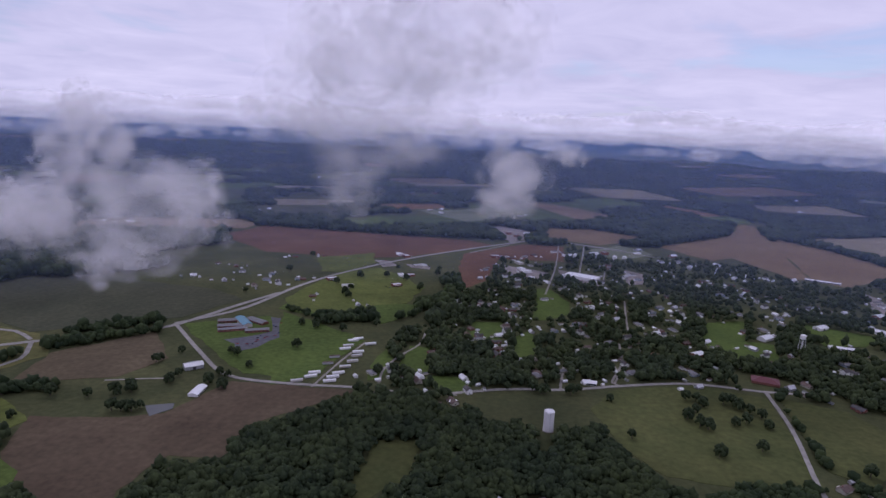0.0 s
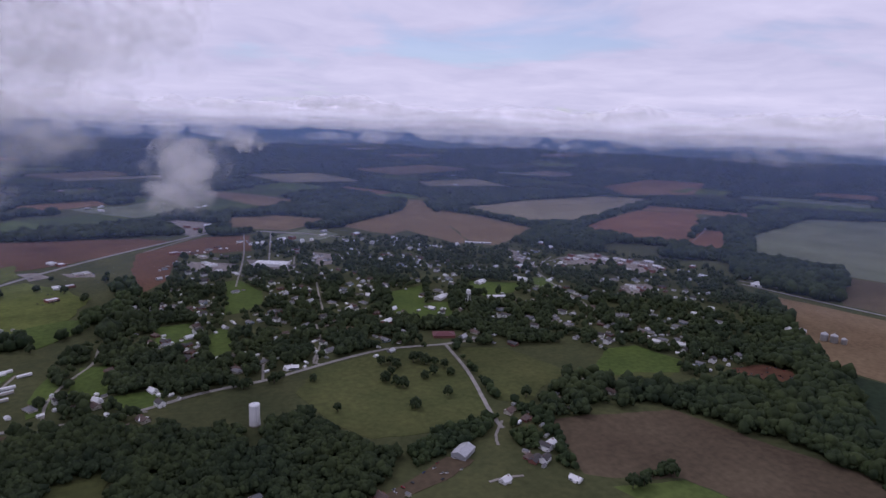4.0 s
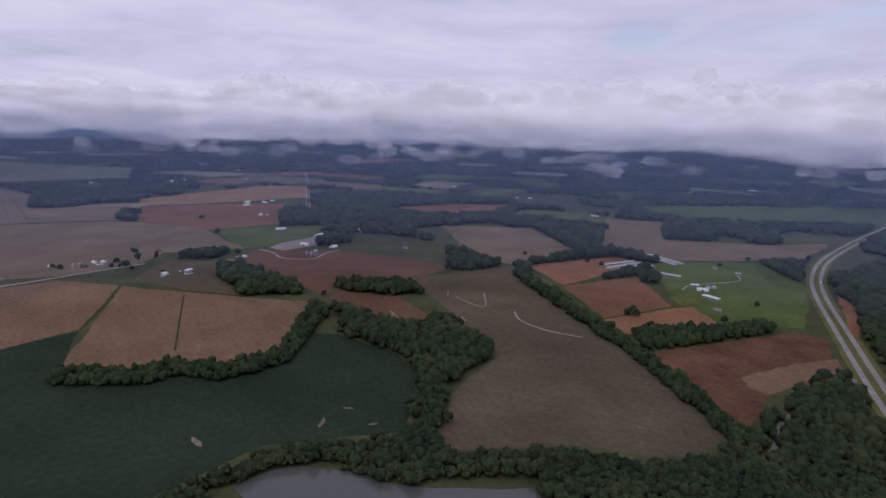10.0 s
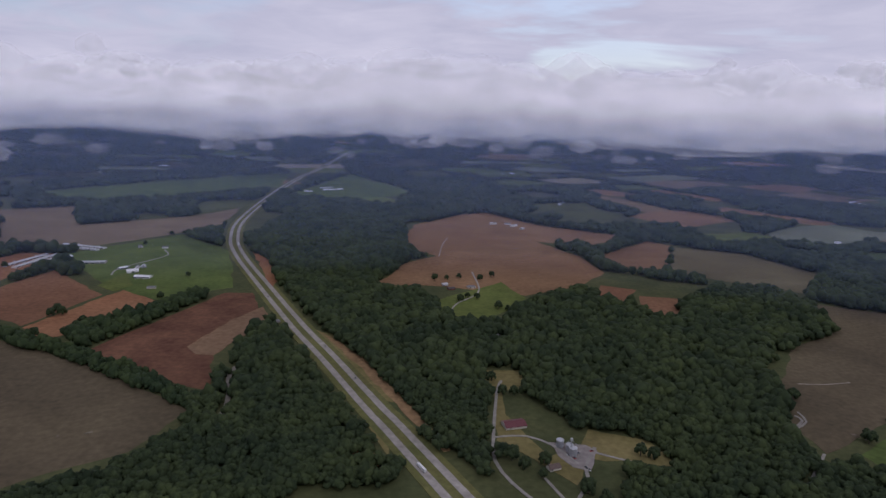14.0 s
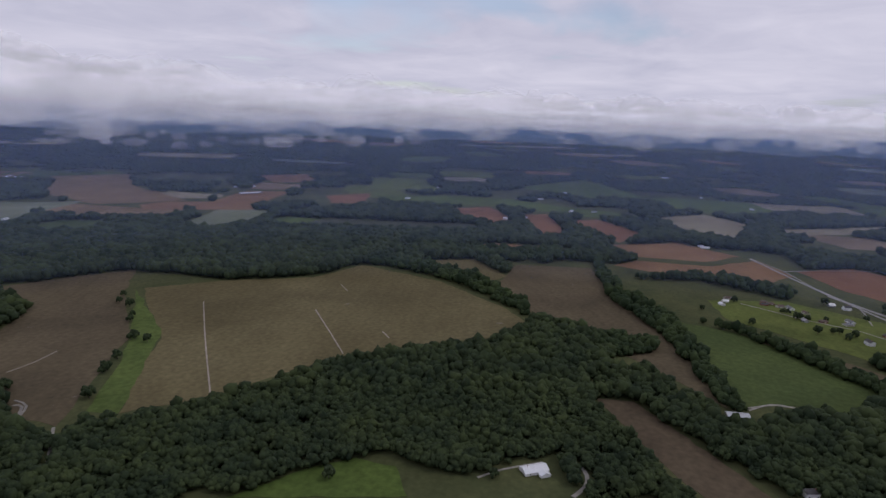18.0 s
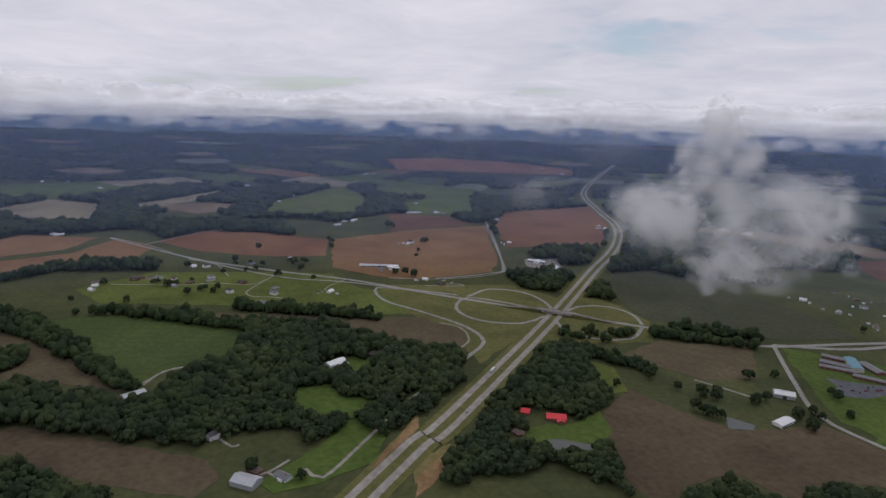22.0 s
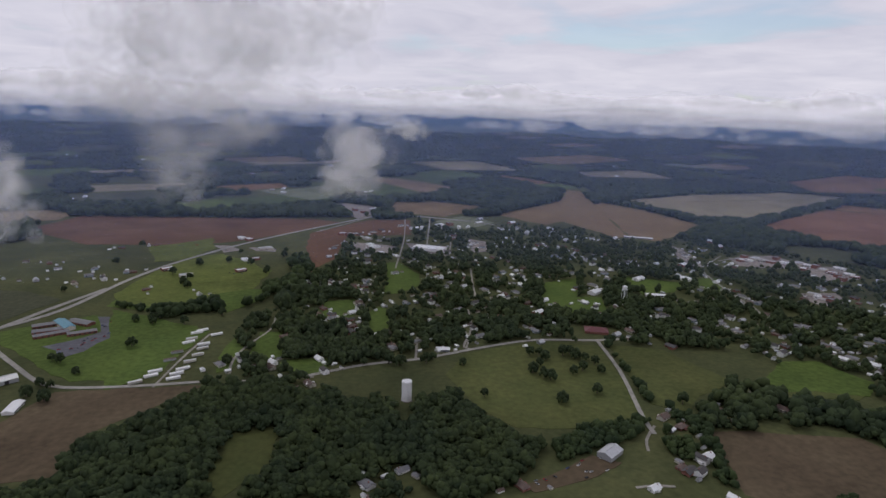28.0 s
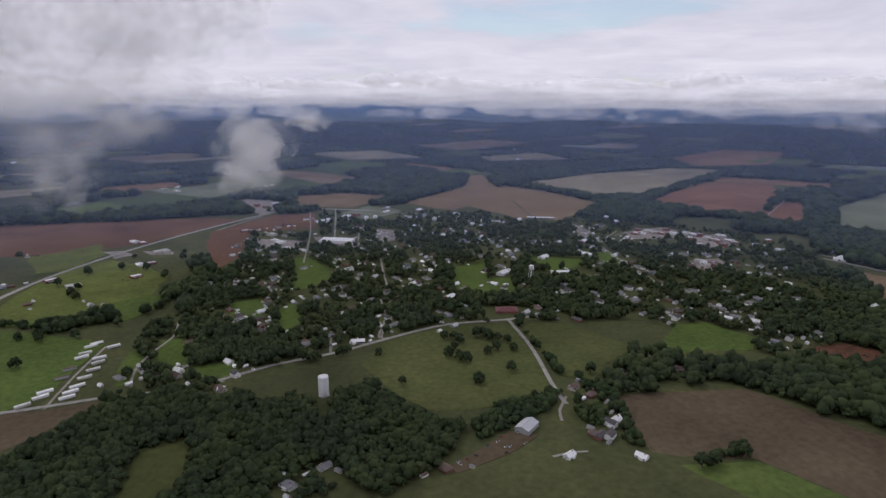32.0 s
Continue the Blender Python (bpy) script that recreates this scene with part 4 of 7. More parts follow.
put("house", (649, 1586), (556, 1368), (537, 1277), (529, 1224), (504, 1162), (516, 1241), (540, 1582), (542, 1533), (728, 1501), (696, 1405), (778, 1513), (741, 1400), (872, 1620), (827, 1640), (712, 1542), (664, 1529), (622, 989), (582, 866), (681, 924), (693, 919), (703, 846), (730, 895), (610, 789), (772, 868), (810, 891), (823, 877), (832, 857), (781, 755), (801, 753), (904, 832), (917, 826), (972, 801), (868, 735), (886, 741), (708, 962), (793, 987), (962, 1116), (934, 1058), (956, 1048), (922, 968))
put("house", (938, 961), (940, 1011), (763, 1362), (754, 1309), (843, 1403), (874, 1314), (846, 1297), (720, 1174), (1486, -389), (1465, -395), (1696, -236), (1671, -243), (1576, -556), (1701, -143), (3397, -991), (3814, -550), (3797, -648), (3749, -950), (3813, -1038), (2650, -1099), (-1392, 141), (-1405, 217), (-1374, 290), (-1325, 312), (-1324, 354), (-2230, -560), (-2307, -513), (-2576, -1127), (-3114, -1182), (-2915, -1030), (-3025, -1847), (-3065, -1798), (-2636, -285), (-2359, 24), (-2318, 63), (-2020, 127), (-3166, 379), (-2023, 603), (-2046, 570), (-2121, 549))
put("house", (-3154, -533), (-2932, -575), (-3371, -449), (-3837, -311), (-2526, 955), (-2607, 1068), (-1996, 633), (-2067, 573), (-2074, 534), (-2118, 629), (-2004, 911), (-1876, 961), (-1871, 987), (-1919, 1388), (-2166, 1449), (-3269, -511), (-3166, -567), (-3521, -482), (-2891, -681), (-2361, 36), (-2044, 116), (-3104, 651), (-2616, 1062), (-2440, 946), (-2695, 1168), (-1832, 910), (-1891, 999), (-1161, 434), (-1933, 1387), (-1453, 946), (55, 845), (-10, 844), (168, 867), (238, 846), (319, 923), (407, 846), (-1359, 2900), (-1169, 2236), (-554, 1387), (-491, 1500))
put("house", (-458, 1444), (-470, 1352), (-392, 1319), (-383, 1434), (-345, 1342), (-381, 1376), (-375, 1644), (-299, 1666), (-544, 1520), (880, 1063), (1131, 785), (652, 1628), (1366, 1053), (955, 729), (739, 1223), (549, 853), (770, 1426), (443, 1822), (731, 1473), (990, 1603), (344, 1177), (383, 1867), (1237, 1071), (1155, 925), (582, 1024), (494, 1653), (236, 1084), (1113, 1399), (404, 1240), (190, 1507), (212, 1431), (575, 1231), (530, 1416), (191, 1072), (958, 1215), (992, 989), (1071, 1247), (474, 1116), (1156, 1412), (744, 1779))
put("house", (567, 1301), (1191, 1014), (1062, 1362), (1171, 1031), (914, 1603), (178, 1629), (593, 1822), (1094, 1067), (1240, 1116), (510, 1055), (461, 1203), (207, 1404), (124, 1476), (1179, 955), (146, 1578), (1059, 715), (900, 899), (855, 1767), (791, 1466), (1160, 853), (234, 1740), (475, 1673), (277, 1651), (1123, 1056), (501, 1273), (421, 897), (423, 1404), (348, 1514), (510, 1695), (415, 1817), (306, 1666), (317, 890), (926, 1293), (702, 1777), (145, 1069), (679, 1485), (615, 1121), (280, 1774), (828, 1698), (1075, 1394))
put("house", (820, 1587), (771, 829), (652, 1889), (989, 742), (753, 1717), (466, 1365), (1041, 1287), (516, 1561), (276, 999), (1111, 1233), (219, 1476), (661, 1139), (750, 1256), (210, 887), (292, 1461), (658, 1236), (1062, 971), (172, 935), (816, 1326), (1308, 979), (308, 1798), (767, 724), (849, 1556), (420, 1549), (1125, 1262), (927, 581), (583, 988), (561, 1815), (283, 1076), (365, 1057), (608, 1645), (902, 765), (503, 1815), (399, 1355), (1207, 1171), (417, 1636), (498, 913), (843, 1254), (930, 1174), (223, 1773))
put("house", (1260, 1042), (998, 1352), (968, 1145), (1066, 1273), (808, 1016), (890, 1000), (570, 1180), (375, 1535), (348, 981), (353, 1657), (764, 1090), (215, 1116), (603, 816), (207, 1587), (213, 1272), (938, 1575), (1139, 1377), (789, 1349), (954, 1189))
put("barn", (-344, 849), (-544, 170), (691, -1318), (1488, -400), (1641, -778), (1752, -881), (1571, -835), (2651, -984), (2565, -947), (-1657, 1460), (-1028, 1112), (-1099, 1122), (344, 524), (1141, 622), (1149, 603), (506, 1852), (679, 1957), (762, 1873), (463, 983), (636, 1085), (983, 1266), (1264, 1517), (1237, 1446), (904, 1148), (792, 1166), (1435, 875), (1421, 870))
put("bin", (-142, -628), (-151, -618), (-153, -610), (1515, -722), (1499, -728), (1498, -742), (1151, 562), (1157, 548), (1164, 534), (1671, -187), (1667, -199))
put("shop", (205, 1745), (187, 1753), (248, 1677), (245, 1601), (252, 1569), (544, 1866), (1181, 1290), (1201, 1288), (1234, 1301), (1238, 1283), (1249, 1262), (1282, 1247), (1323, 1213), (1327, 1196), (1319, 1167), (1317, 1138), (1306, 1113), (1287, 1084), (1353, 1122), (1342, 1097), (1277, 1185), (1109, 992), (1105, 971), (1113, 961), (1104, 943), (1310, 1235), (1220, 1324), (1296, 1292), (1379, 1173), (1477, 916), (1449, 1079), (1379, 991), (-92, 1728), (-72, 1702), (-73, 1473), (-50, 1476), (-78, 1371), (-20, 1587), (-33, 1586), (-233, 1404))
put("shop", (-188, 1345), (203, 1734), (300, 2130), (349, 2203), (277, 2179), (-187, 3554), (-117, 3429), (-59, 3614), (7, 3486), (-229, 3705), (-15, 2747), (34, 2673))
put("tree", (369, 802), (383, 800), (385, 782), (366, 761), (348, 742), (356, 722), (363, 714), (433, 797), (419, 791), (433, 777), (444, 767), (451, 751), (422, 734), (404, 727), (446, 723), (348, 648), (255, 684), (152, 812), (169, 804), (216, 690), (202, 680), (466, 387), (481, 385), (522, 394), (521, 382), (323, 961), (340, 953), (471, 960), (483, 938), (513, 941), (520, 921), (375, 937), (382, 904), (310, 894), (-384, 906), (-404, 862), (-355, 792), (-351, 815), (-404, 749), (-389, 705))
put("tree", (-371, 710), (-357, 713), (-397, 771), (-438, 741), (-283, 820), (-278, 780), (-309, 911), (-296, 901), (-231, 1065), (-195, 1073), (-187, 1298), (-178, 1324), (-350, 1475), (-329, 1657), (-217, 1365), (-265, 859), (-396, 1267), (-86, 1548), (22, 1546), (-107, 1450), (-73, 856), (-49, 862), (18, 876), (116, 814), (164, 805), (206, 804), (219, 815), (-214, 947), (-152, 1037), (-95, 1072), (-202, 1045), (353, 655), (406, 663), (22, 852), (39, 870), (-21, 1369), (-59, 1425), (257, 787), (478, 943), (521, 950))
put("tree", (539, 931), (440, 981), (-174, 1258), (18, 1498), (-171, 1440), (1927, -1105), (678, -1029), (663, -1016), (1027, -1321), (980, -1322), (797, -1597), (785, -1733), (762, -1761), (600, -952), (585, -968), (562, -1009), (554, -1028), (539, -1125), (556, -1293), (710, -1702), (1071, -1110), (995, -1061), (865, -978), (826, -989), (789, -965), (640, -908), (1189, -1243), (536, -438), (545, -428), (560, -423), (1615, -280), (1570, -295), (1494, -347), (1612, -416), (1635, -436), (1618, -485), (1637, -533), (1610, -566), (1795, -342), (13, -1329))
put("tree", (-14, -1343), (-42, -1358), (-90, -1339), (-119, -1376), (-42, -1179), (-57, -1204), (-76, -1196), (-115, -1134), (-133, -1128), (-191, -1171), (-234, -1224), (-264, -1239), (-153, -1153), (-88, -758), (-104, -758), (-77, -800), (-226, -947), (-245, -928), (-84, -596), (-96, -581), (-119, -591), (-154, -540), (-168, -525), (-492, -774), (-583, -708), (-622, -731), (-751, -846), (-687, -776), (-823, -950), (-514, -657), (-229, -613), (-242, -608), (-113, -564), (-814, -914), (-692, -746), (-858, -978), (-777, -868), (-695, -775), (-576, -708), (-516, -665))
put("tree", (-487, -774), (-553, -137), (-585, -32), (-1358, 255), (-1325, 271), (-1240, 286), (-1252, 313), (-1227, 332), (-1400, 159), (-1244, 177), (-484, -292), (-1302, 91), (-1464, 340), (-1472, 455), (-1351, 244), (-1320, 264), (-1316, 282), (-1332, 317), (-1256, 324), (-1250, 348), (-1443, 445), (-1434, 479), (-1399, 497), (-1287, 492), (-1381, 572), (-1324, 563), (-1222, 548), (-1304, 877), (-1359, 921), (-1447, 1007), (-1166, 756), (-1139, 762), (-1173, 731), (-1374, 599), (-1367, 394), (-1168, 1164), (-1079, 1276), (-562, 182), (-522, 218), (-761, 347))
put("tree", (-866, 224), (-1511, 734), (-1620, 777), (-1590, 555), (-607, 623), (-598, 650), (-546, 737), (-1454, 1002), (-1372, 471), (-1365, 446), (-1412, 573), (-1390, 596), (-1571, 762), (-1706, 1052), (-410, 753), (-390, 758), (-377, 705), (-364, 705), (-400, 869), (-357, 802), (-303, 798), (-298, 828), (-486, 741), (-492, 677), (-205, 1064), (-184, 1284), (-24, 1341), (531, 567), (1678, -144), (1647, -156), (1614, -259), (1623, -288), (1778, -343), (1704, -337), (1683, -377), (2273, -666), (4231, 434), (3815, 1459), (501, 612), (4166, 449))
put("tree", (1762, -342), (1683, -332), (1660, -279), (1618, -294), (1708, -382), (2582, -533), (2298, -682), (1126, -575), (677, -1008), (601, -972))
# long buildings: both ends and the width
put("poultry", ((986, -1327), (968, -1448), 12))
put("poultry", ((956, -1316), (945, -1451), 12))
put("poultry", ((1000, -1546), (879, -1514), 12))
put("poultry", ((997, -1568), (873, -1537), 12))
put("longshed", ((925, -1367), (905, -1439), 22))
put("longshed", ((844, -1381), (791, -1392), 18))
put("longshed", ((732, -1337), (720, -1351), 14))
put("longshed", ((664, -1276), (629, -1274), 16))
put("longshed", ((-1288, 704), (-1248, 760), 12))
put("longshed", ((-1238, 750), (-1215, 770), 12))
put("longshed", ((-1954, 1269), (-1938, 1318), 14))
put("longshed", ((-1095, 1264), (-1075, 1290), 12))
put("longshed", ((-1128, 1119), (-1085, 1139), 18))
put("longshed", ((-307, 752), (-305, 782), 13))
put("longshed", ((-808, 101), (-814, 128), 14))
put("longshed", ((1033, 1618), (1105, 1575), 12))
put("longshed", ((737, 1054), (779, 1039), 14))
put("longshed", ((-2272, -1833), (-2361, -1781), 14))
put("longshed", ((233, 849), (253, 843), 12))
put("longshed", ((34, 764), (42, 761), 10))
put("longshed", ((-1283, 702), (-1251, 757), 12))
put("longshed", ((-2258, -1816), (-2351, -1772), 14))
put("longshed", ((-1291, 703), (-1235, 779), 14))
put("longshed", ((-2705, 330), (-2651, 366), 18))
put("longshed", ((-2771, 312), (-2672, 341), 14))
put("longshed", ((581, -2938), (499, -2998), 20))
put("longshed", ((613, -3005), (555, -3053), 18))
put("redhouse", ((-479, 525), (-464, 541), 15))
put("redhouse", ((-507, 508), (-499, 514), 12))
put("whitehouse", ((-574, -111), (-590, -92), 15))
put("whitehouse", ((-767, 365), (-773, 392), 16))
put("redbarn", ((-83, -669), (-106, -676), 18))
put("bigwhite", ((357, 1552), (428, 1507), 40))
put("clinic", ((507, 886), (542, 870), 26))
put("schoolwing", ((-382, 1060), (-345, 1072), 14))
put("schoolwing", ((-373, 1032), (-326, 1044), 14))
put("schoolwing", ((-365, 1010), (-321, 1029), 12))
put("schoolwing", ((-332, 1082), (-296, 1057), 16))
put("schoolwing", ((-319, 1013), (-280, 1025), 12))
put("schoolhall", ((-349, 1079), (-321, 1037), 16))
# washed-out spots in the crops: place, length and width
put("spot", (665, -177, 7, 27))
put("spot", (694, 33, 10, 10))
put("spot", (756, 14, 8, 13))
put("spot", (625, -314, 6, 28))
put("spot", (640, -359, 12, 5))
put("spot", (585, -363, 11, 5))
put("spot", (764, 161, 9, 12))
put("spot", (816, 143, 5, 13))
put("spot", (628, 68, 7, 9))
put("spot", (1069, 187, 13, 6))
put("spot", (929, -618, 5, 33))
put("spot", (893, -638, 5, 19))
put("spot", (998, -809, 5, 55))
put("spot", (391, -624, 9, 3))
put("spot", (695, 39, 9, 8))
put("spot", (758, 19, 8, 6))
put("spot", (769, 164, 10, 4))
put("spot", (631, 74, 7, 8))
put("spot", (-1013, -567, 9, 7))
put("spot", (-1034, -263, 17, 6))


def town_sheds():
    """Places of garages and garden sheds, each near a house of the town."""
    rng = random.Random(19)
    homes = [p for p in PLACES["house"] if 480 < math.hypot(*p) < 1950 and p[1] > 480]
    for x, y in homes:
        for _ in range(rng.choice((1, 1, 2, 2, 3))):
            a, r = rng.uniform(0, 6.2832), rng.uniform(15, 34)
            put("shed", (round(x + r * math.sin(a), 1), round(y + r * math.cos(a), 1)))


town_sheds()


# ---- ground ----
def make_ground():
    rings = [0, 60, 140, 240, 360, 500, 680, 900, 1200, 1600, 2100, 2700, 3300, 3600] + [3600 * 1.06 ** k for k in range(1, 30)] + [26000, 40000, 80000, 200000]
    verts, faces, n = [], [], 240
    for r in rings:
        for k in range(n):
            a = 2 * math.pi * k / n
            x, y, z, _ = warp(r * math.sin(a), r * math.cos(a))
            verts.append((float(x), float(y), float(z)))
    for i in range(len(rings) - 1):
        for k in range(n):
            a, b = i * n + k, i * n + (k + 1) % n
            faces.append((a, b, b + n, a + n))
    me = mesh_from("ground", verts, faces, SOILS["ground"], True)
    me.flip_normals()
    tagged(new("ground", me), "rough green grassland stretching to the misty horizon", "ground", "", "structure")


make_ground()


def far_plots():
    """Lesser fields and clearings among the far woods, laid along two headings."""
    rng = random.Random(31)
    made, taken = [], []
    for _, poly in FIELDS:
        c = np.mean(np.array(poly, float), axis=0)
        taken.append((c[0], c[1], np.max(np.hypot(*(np.array(poly, float) - c).T))))
    for count, near, far in ((120, 1900, 4500), (170, 4500, 14000)):
        end = len(made) + count
        while len(made) < end:
            a, d = rng.uniform(0, 6.2832), near * (far / near) ** rng.random()
            x, y = d * math.sin(a), d * math.cos(a)
            l, w, t = rng.uniform(60, 190), rng.uniform(40, 110), radians(rng.choice((25, 115)) + rng.uniform(-12, 12))
            l, w = l * (1 + d / 5000), w * (1 + d / 5000)
            if any(math.hypot(x - u, y - v) < r + 60 for u, v, r in taken) and rng.random() < 0.96 or any(math.hypot(x - u, y - v) < 200 + d * 0.02 for u, v in made):
                continue
            made.append((x, y))
            corners = ((-1, -1), (0, -1.1), (1, -0.9), (1.1, 0), (1, 1), (0, 0.9), (-1, 1.1), (-1.1, 0))
            ring = [(x + (l * u * math.cos(t) - w * v * math.sin(t)) * rng.uniform(0.8, 1.15), y + (l * u * math.sin(t) + w * v * math.cos(t)) * rng.uniform(0.8, 1.15)) for u, v in corners]
            FIELDS.append((rng.choice(("grass", "grass2", "pale", "pale2", "tan", "red2", "mauve", "grass2", "grass", "olive2", "green2", "olive")), ring))



PLANNED = len(FIELDS)
far_plots()
for k, (soil_name, poly) in enumerate(FIELDS):
    patch("field", poly, SOILS[soil_name], 0.06 + 0.004 * k if k < PLANNED else 0.03 + 0.0001 * k, SOILS[soil_name].name.replace("_", " ") + " field between hedges and lanes")

for k, (cover, poly) in enumerate(YARDS):
    patch("yard", poly, SOILS[cover], 0.50 + 0.002 * k, SOILS[cover].name.replace("_", " ") + " beside the buildings", category="yard")
for k, poly in enumerate(PONDS):
    patch("water", poly, WATER, 0.62 + 0.004 * k, "still dark pond water with grassy banks", category="pond")

# ---- roads ----
for k, (w, cover, pts) in enumerate(LANES):
    ribbon("lane", smooth_line(pts, 14), w * 1.1, SOILS[cover], 0.65 + 0.0012 * k, SOILS[cover].name.replace("_", " ") + " through the grass", "lane")
for k, (w, pts) in enumerate(ROADS):
    ribbon("road", smooth_line(pts, 25), w * 1.15, ROAD, 0.78 + 0.003 * k, "pale worn asphalt country road across the farmland")
main_line = smooth_line(INTERSTATE, 30)
ribbon("motorway_verge", main_line, 46, SOILS["verge"], 0.58, "mown grass verge and median of the motorway", "verge")
for side in (-1, 1):
    ribbon("motorway", offset_line(main_line, side * 10.0), 9.2, CONCRETE, 0.86, "pale concrete two-lane motorway carriageway", "road")


# ---- woods ----
def lumps(rng, parts, fine=1, size=0.4):
    """One crown as many uneven clumps of leaves over a dome, about 1 m in radius."""
    bm = bmesh.new()
    for k in range(parts):
        a, r = 2.4 * k + rng.uniform(-0.4, 0.4), 0.85 * math.sqrt(k / parts) * rng.uniform(0.8, 1.1)
        s = size * rng.uniform(0.75, 1.3) * (1.35 if k == 0 else 1)
        at = Matrix.Translation((r * math.cos(a), r * math.sin(a), 0.55 * (1 - r * r) + rng.uniform(-0.22, 0.2))) @ Matrix.Diagonal((s, s, s * rng.uniform(0.75, 1.1), 1))
        made = bmesh.ops.create_icosphere(bm, subdivisions=fine, radius=1, matrix=at)["verts"]
        for v in made:
            v.co += Vector(rng.normal(0, 0.16 * s, 3))
    vs = np.array([v.co[:] for v in bm.verts])
    fs = np.array([[v.index for v in f.verts] for f in bm.faces])
    bm.free()
    return vs, fs


def joined(name, items, variants, mat, label, category="wood"):
    """items: rows x, y, z, radius, height factor, turn; all clumps in one mesh."""
    if not len(items):
        return None
    allv, allf, base = [], [], 0
    pick = np.arange(len(items)) % len(variants)
    for v in range(len(variants)):
        vs, fs = variants[v]
        it = items[pick == v]
        if not len(it):
            continue
        c, s = np.cos(it[:, 5])[:, None], np.sin(it[:, 5])[:, None]
        X = (vs[None, :, 0] * c - vs[None, :, 1] * s) * it[:, 3:4] + it[:, 0:1]
        Y = (vs[None, :, 0] * s + vs[None, :, 1] * c) * it[:, 3:4] + it[:, 1:2]
        Z = vs[None, :, 2] * it[:, 3:4] * it[:, 4:5] + it[:, 2:3]
        allv.append(np.stack([X, Y, Z], 2).reshape(-1, 3))
        allf.append((fs[None] + (np.arange(len(it)) * len(vs))[:, None, None] + base).reshape(-1, 3))
        base += len(it) * len(vs)
    V, F = np.concatenate(allv), np.concatenate(allf)
    me = bpy.data.meshes.new(name)
    me.vertices.add(len(V))
    me.vertices.foreach_set("co", V.ravel())
    me.loops.add(F.size)
    me.loops.foreach_set("vertex_index", F.ravel())
    me.polygons.add(len(F))
    me.polygons.foreach_set("loop_start", np.arange(0, F.size, 3))
    me.polygons.foreach_set("use_smooth", np.ones(len(F), bool))
    me.materials.append(mat)
    me.update(calc_edges=True)
    return tagged(new(name, me), label, category, "", "stuff")


def land_noise(x, y, scale, seed):
    """Smooth value noise between 0 and 1 over the land."""
    rng = np.random.default_rng(seed)
    grid = rng.random((64, 64))
    u, v = np.asarray(x) / scale + 32.3, np.asarray(y) / scale + 32.7
    i, j = np.floor(u).astype(int), np.floor(v).astype(int)
    f, h = u - i, v - j
    f, h = f * f * (3 - 2 * f), h * h * (3 - 2 * h)
    q = lambda a, b: grid[a % 64, b % 64]
    return (q(i, j) * (1 - f) + q(i + 1, j) * f) * (1 - h) + (q(i, j + 1) * (1 - f) + q(i + 1, j + 1) * f) * h


def scatter(step, near, far, seed):
    """Places spread evenly as seen from the middle, between two distances."""
    rng = np.random.default_rng(seed)
    out, d = [], near
    while d < far:
        gap = step * d if d > 700 else step * 700
        n = int(2 * math.pi * d / gap)
        a = (np.arange(n) + rng.uniform(-0.42, 0.42, n)) * 2 * math.pi / n
        r = d + rng.uniform(-0.5, 0.5, n) * gap * np.interp(d, [1100, 1600, 3000, 8000], [1.2, 1.6, 2.3, 3.4])
        out.append(np.stack([r * np.sin(a), r * np.cos(a)], 1))
        d += gap * np.interp(d, [1100, 1600, 3000, 8000], [1.0, 1.5, 2.3, 3.4])
    return np.concatenate(out)


STANDPIPE = (154, 696)
CELL, SPAN = 4.0, 4000.0
BLOCKED = np.zeros((2000, 2000), bool)


def block_off(x, y, gap):
    i0, i1 = int((x - gap + SPAN) / CELL), int((x + gap + SPAN) / CELL) + 1
    j0, j1 = int((y - gap + SPAN) / CELL), int((y + gap + SPAN) / CELL) + 1
    if i1 > 0 and j1 > 0:
        BLOCKED[max(i0, 0):i1, max(j0, 0):j1] = True


def mark_clear_ground():
    """Cells in which no tree may stand: roads, yards and the open side of the buildings."""
    for line, gap in [(main_line, 30)] + [(smooth_line(p, 15), w / 2 + 5) for w, p in ROADS] + [(smooth_line(p, 10), w / 2 + 3) for w, _, p in LANES]:
        for c in line[np.hypot(*line.T) < 3800]:
            block_off(c[0], c[1], gap)
    for spots, gap in (("house", 8), ("barn", 13), ("mobile", 9), ("shop", 12), ("bin", 8), ("shed", 3)):
        for x, y in PLACES[spots]:
            d = math.hypot(x, y)
            for back in (0, 8, 16, 22):
                block_off(x - x / d * back, y - y / d * back, gap)
    for back in range(0, 56, 8):
        block_off(STANDPIPE[0] * (1 - back / 712), STANDPIPE[1] * (1 - back / 712), 11)
    for kind in ("poultry", "longshed", "redhouse", "whitehouse", "redbarn", "bigwhite", "clinic", "schoolwing"):
        for a, b, w in PLACES[kind]:
            for f in np.linspace(0, 1, 10):
                x, y = a[0] + (b[0] - a[0]) * f, a[1] + (b[1] - a[1]) * f
                d = math.hypot(x, y)
                for back in (0, 10, 20):
                    block_off(x - x / d * back, y - y / d * back, w * 0.5 + 6)


mark_clear_ground()


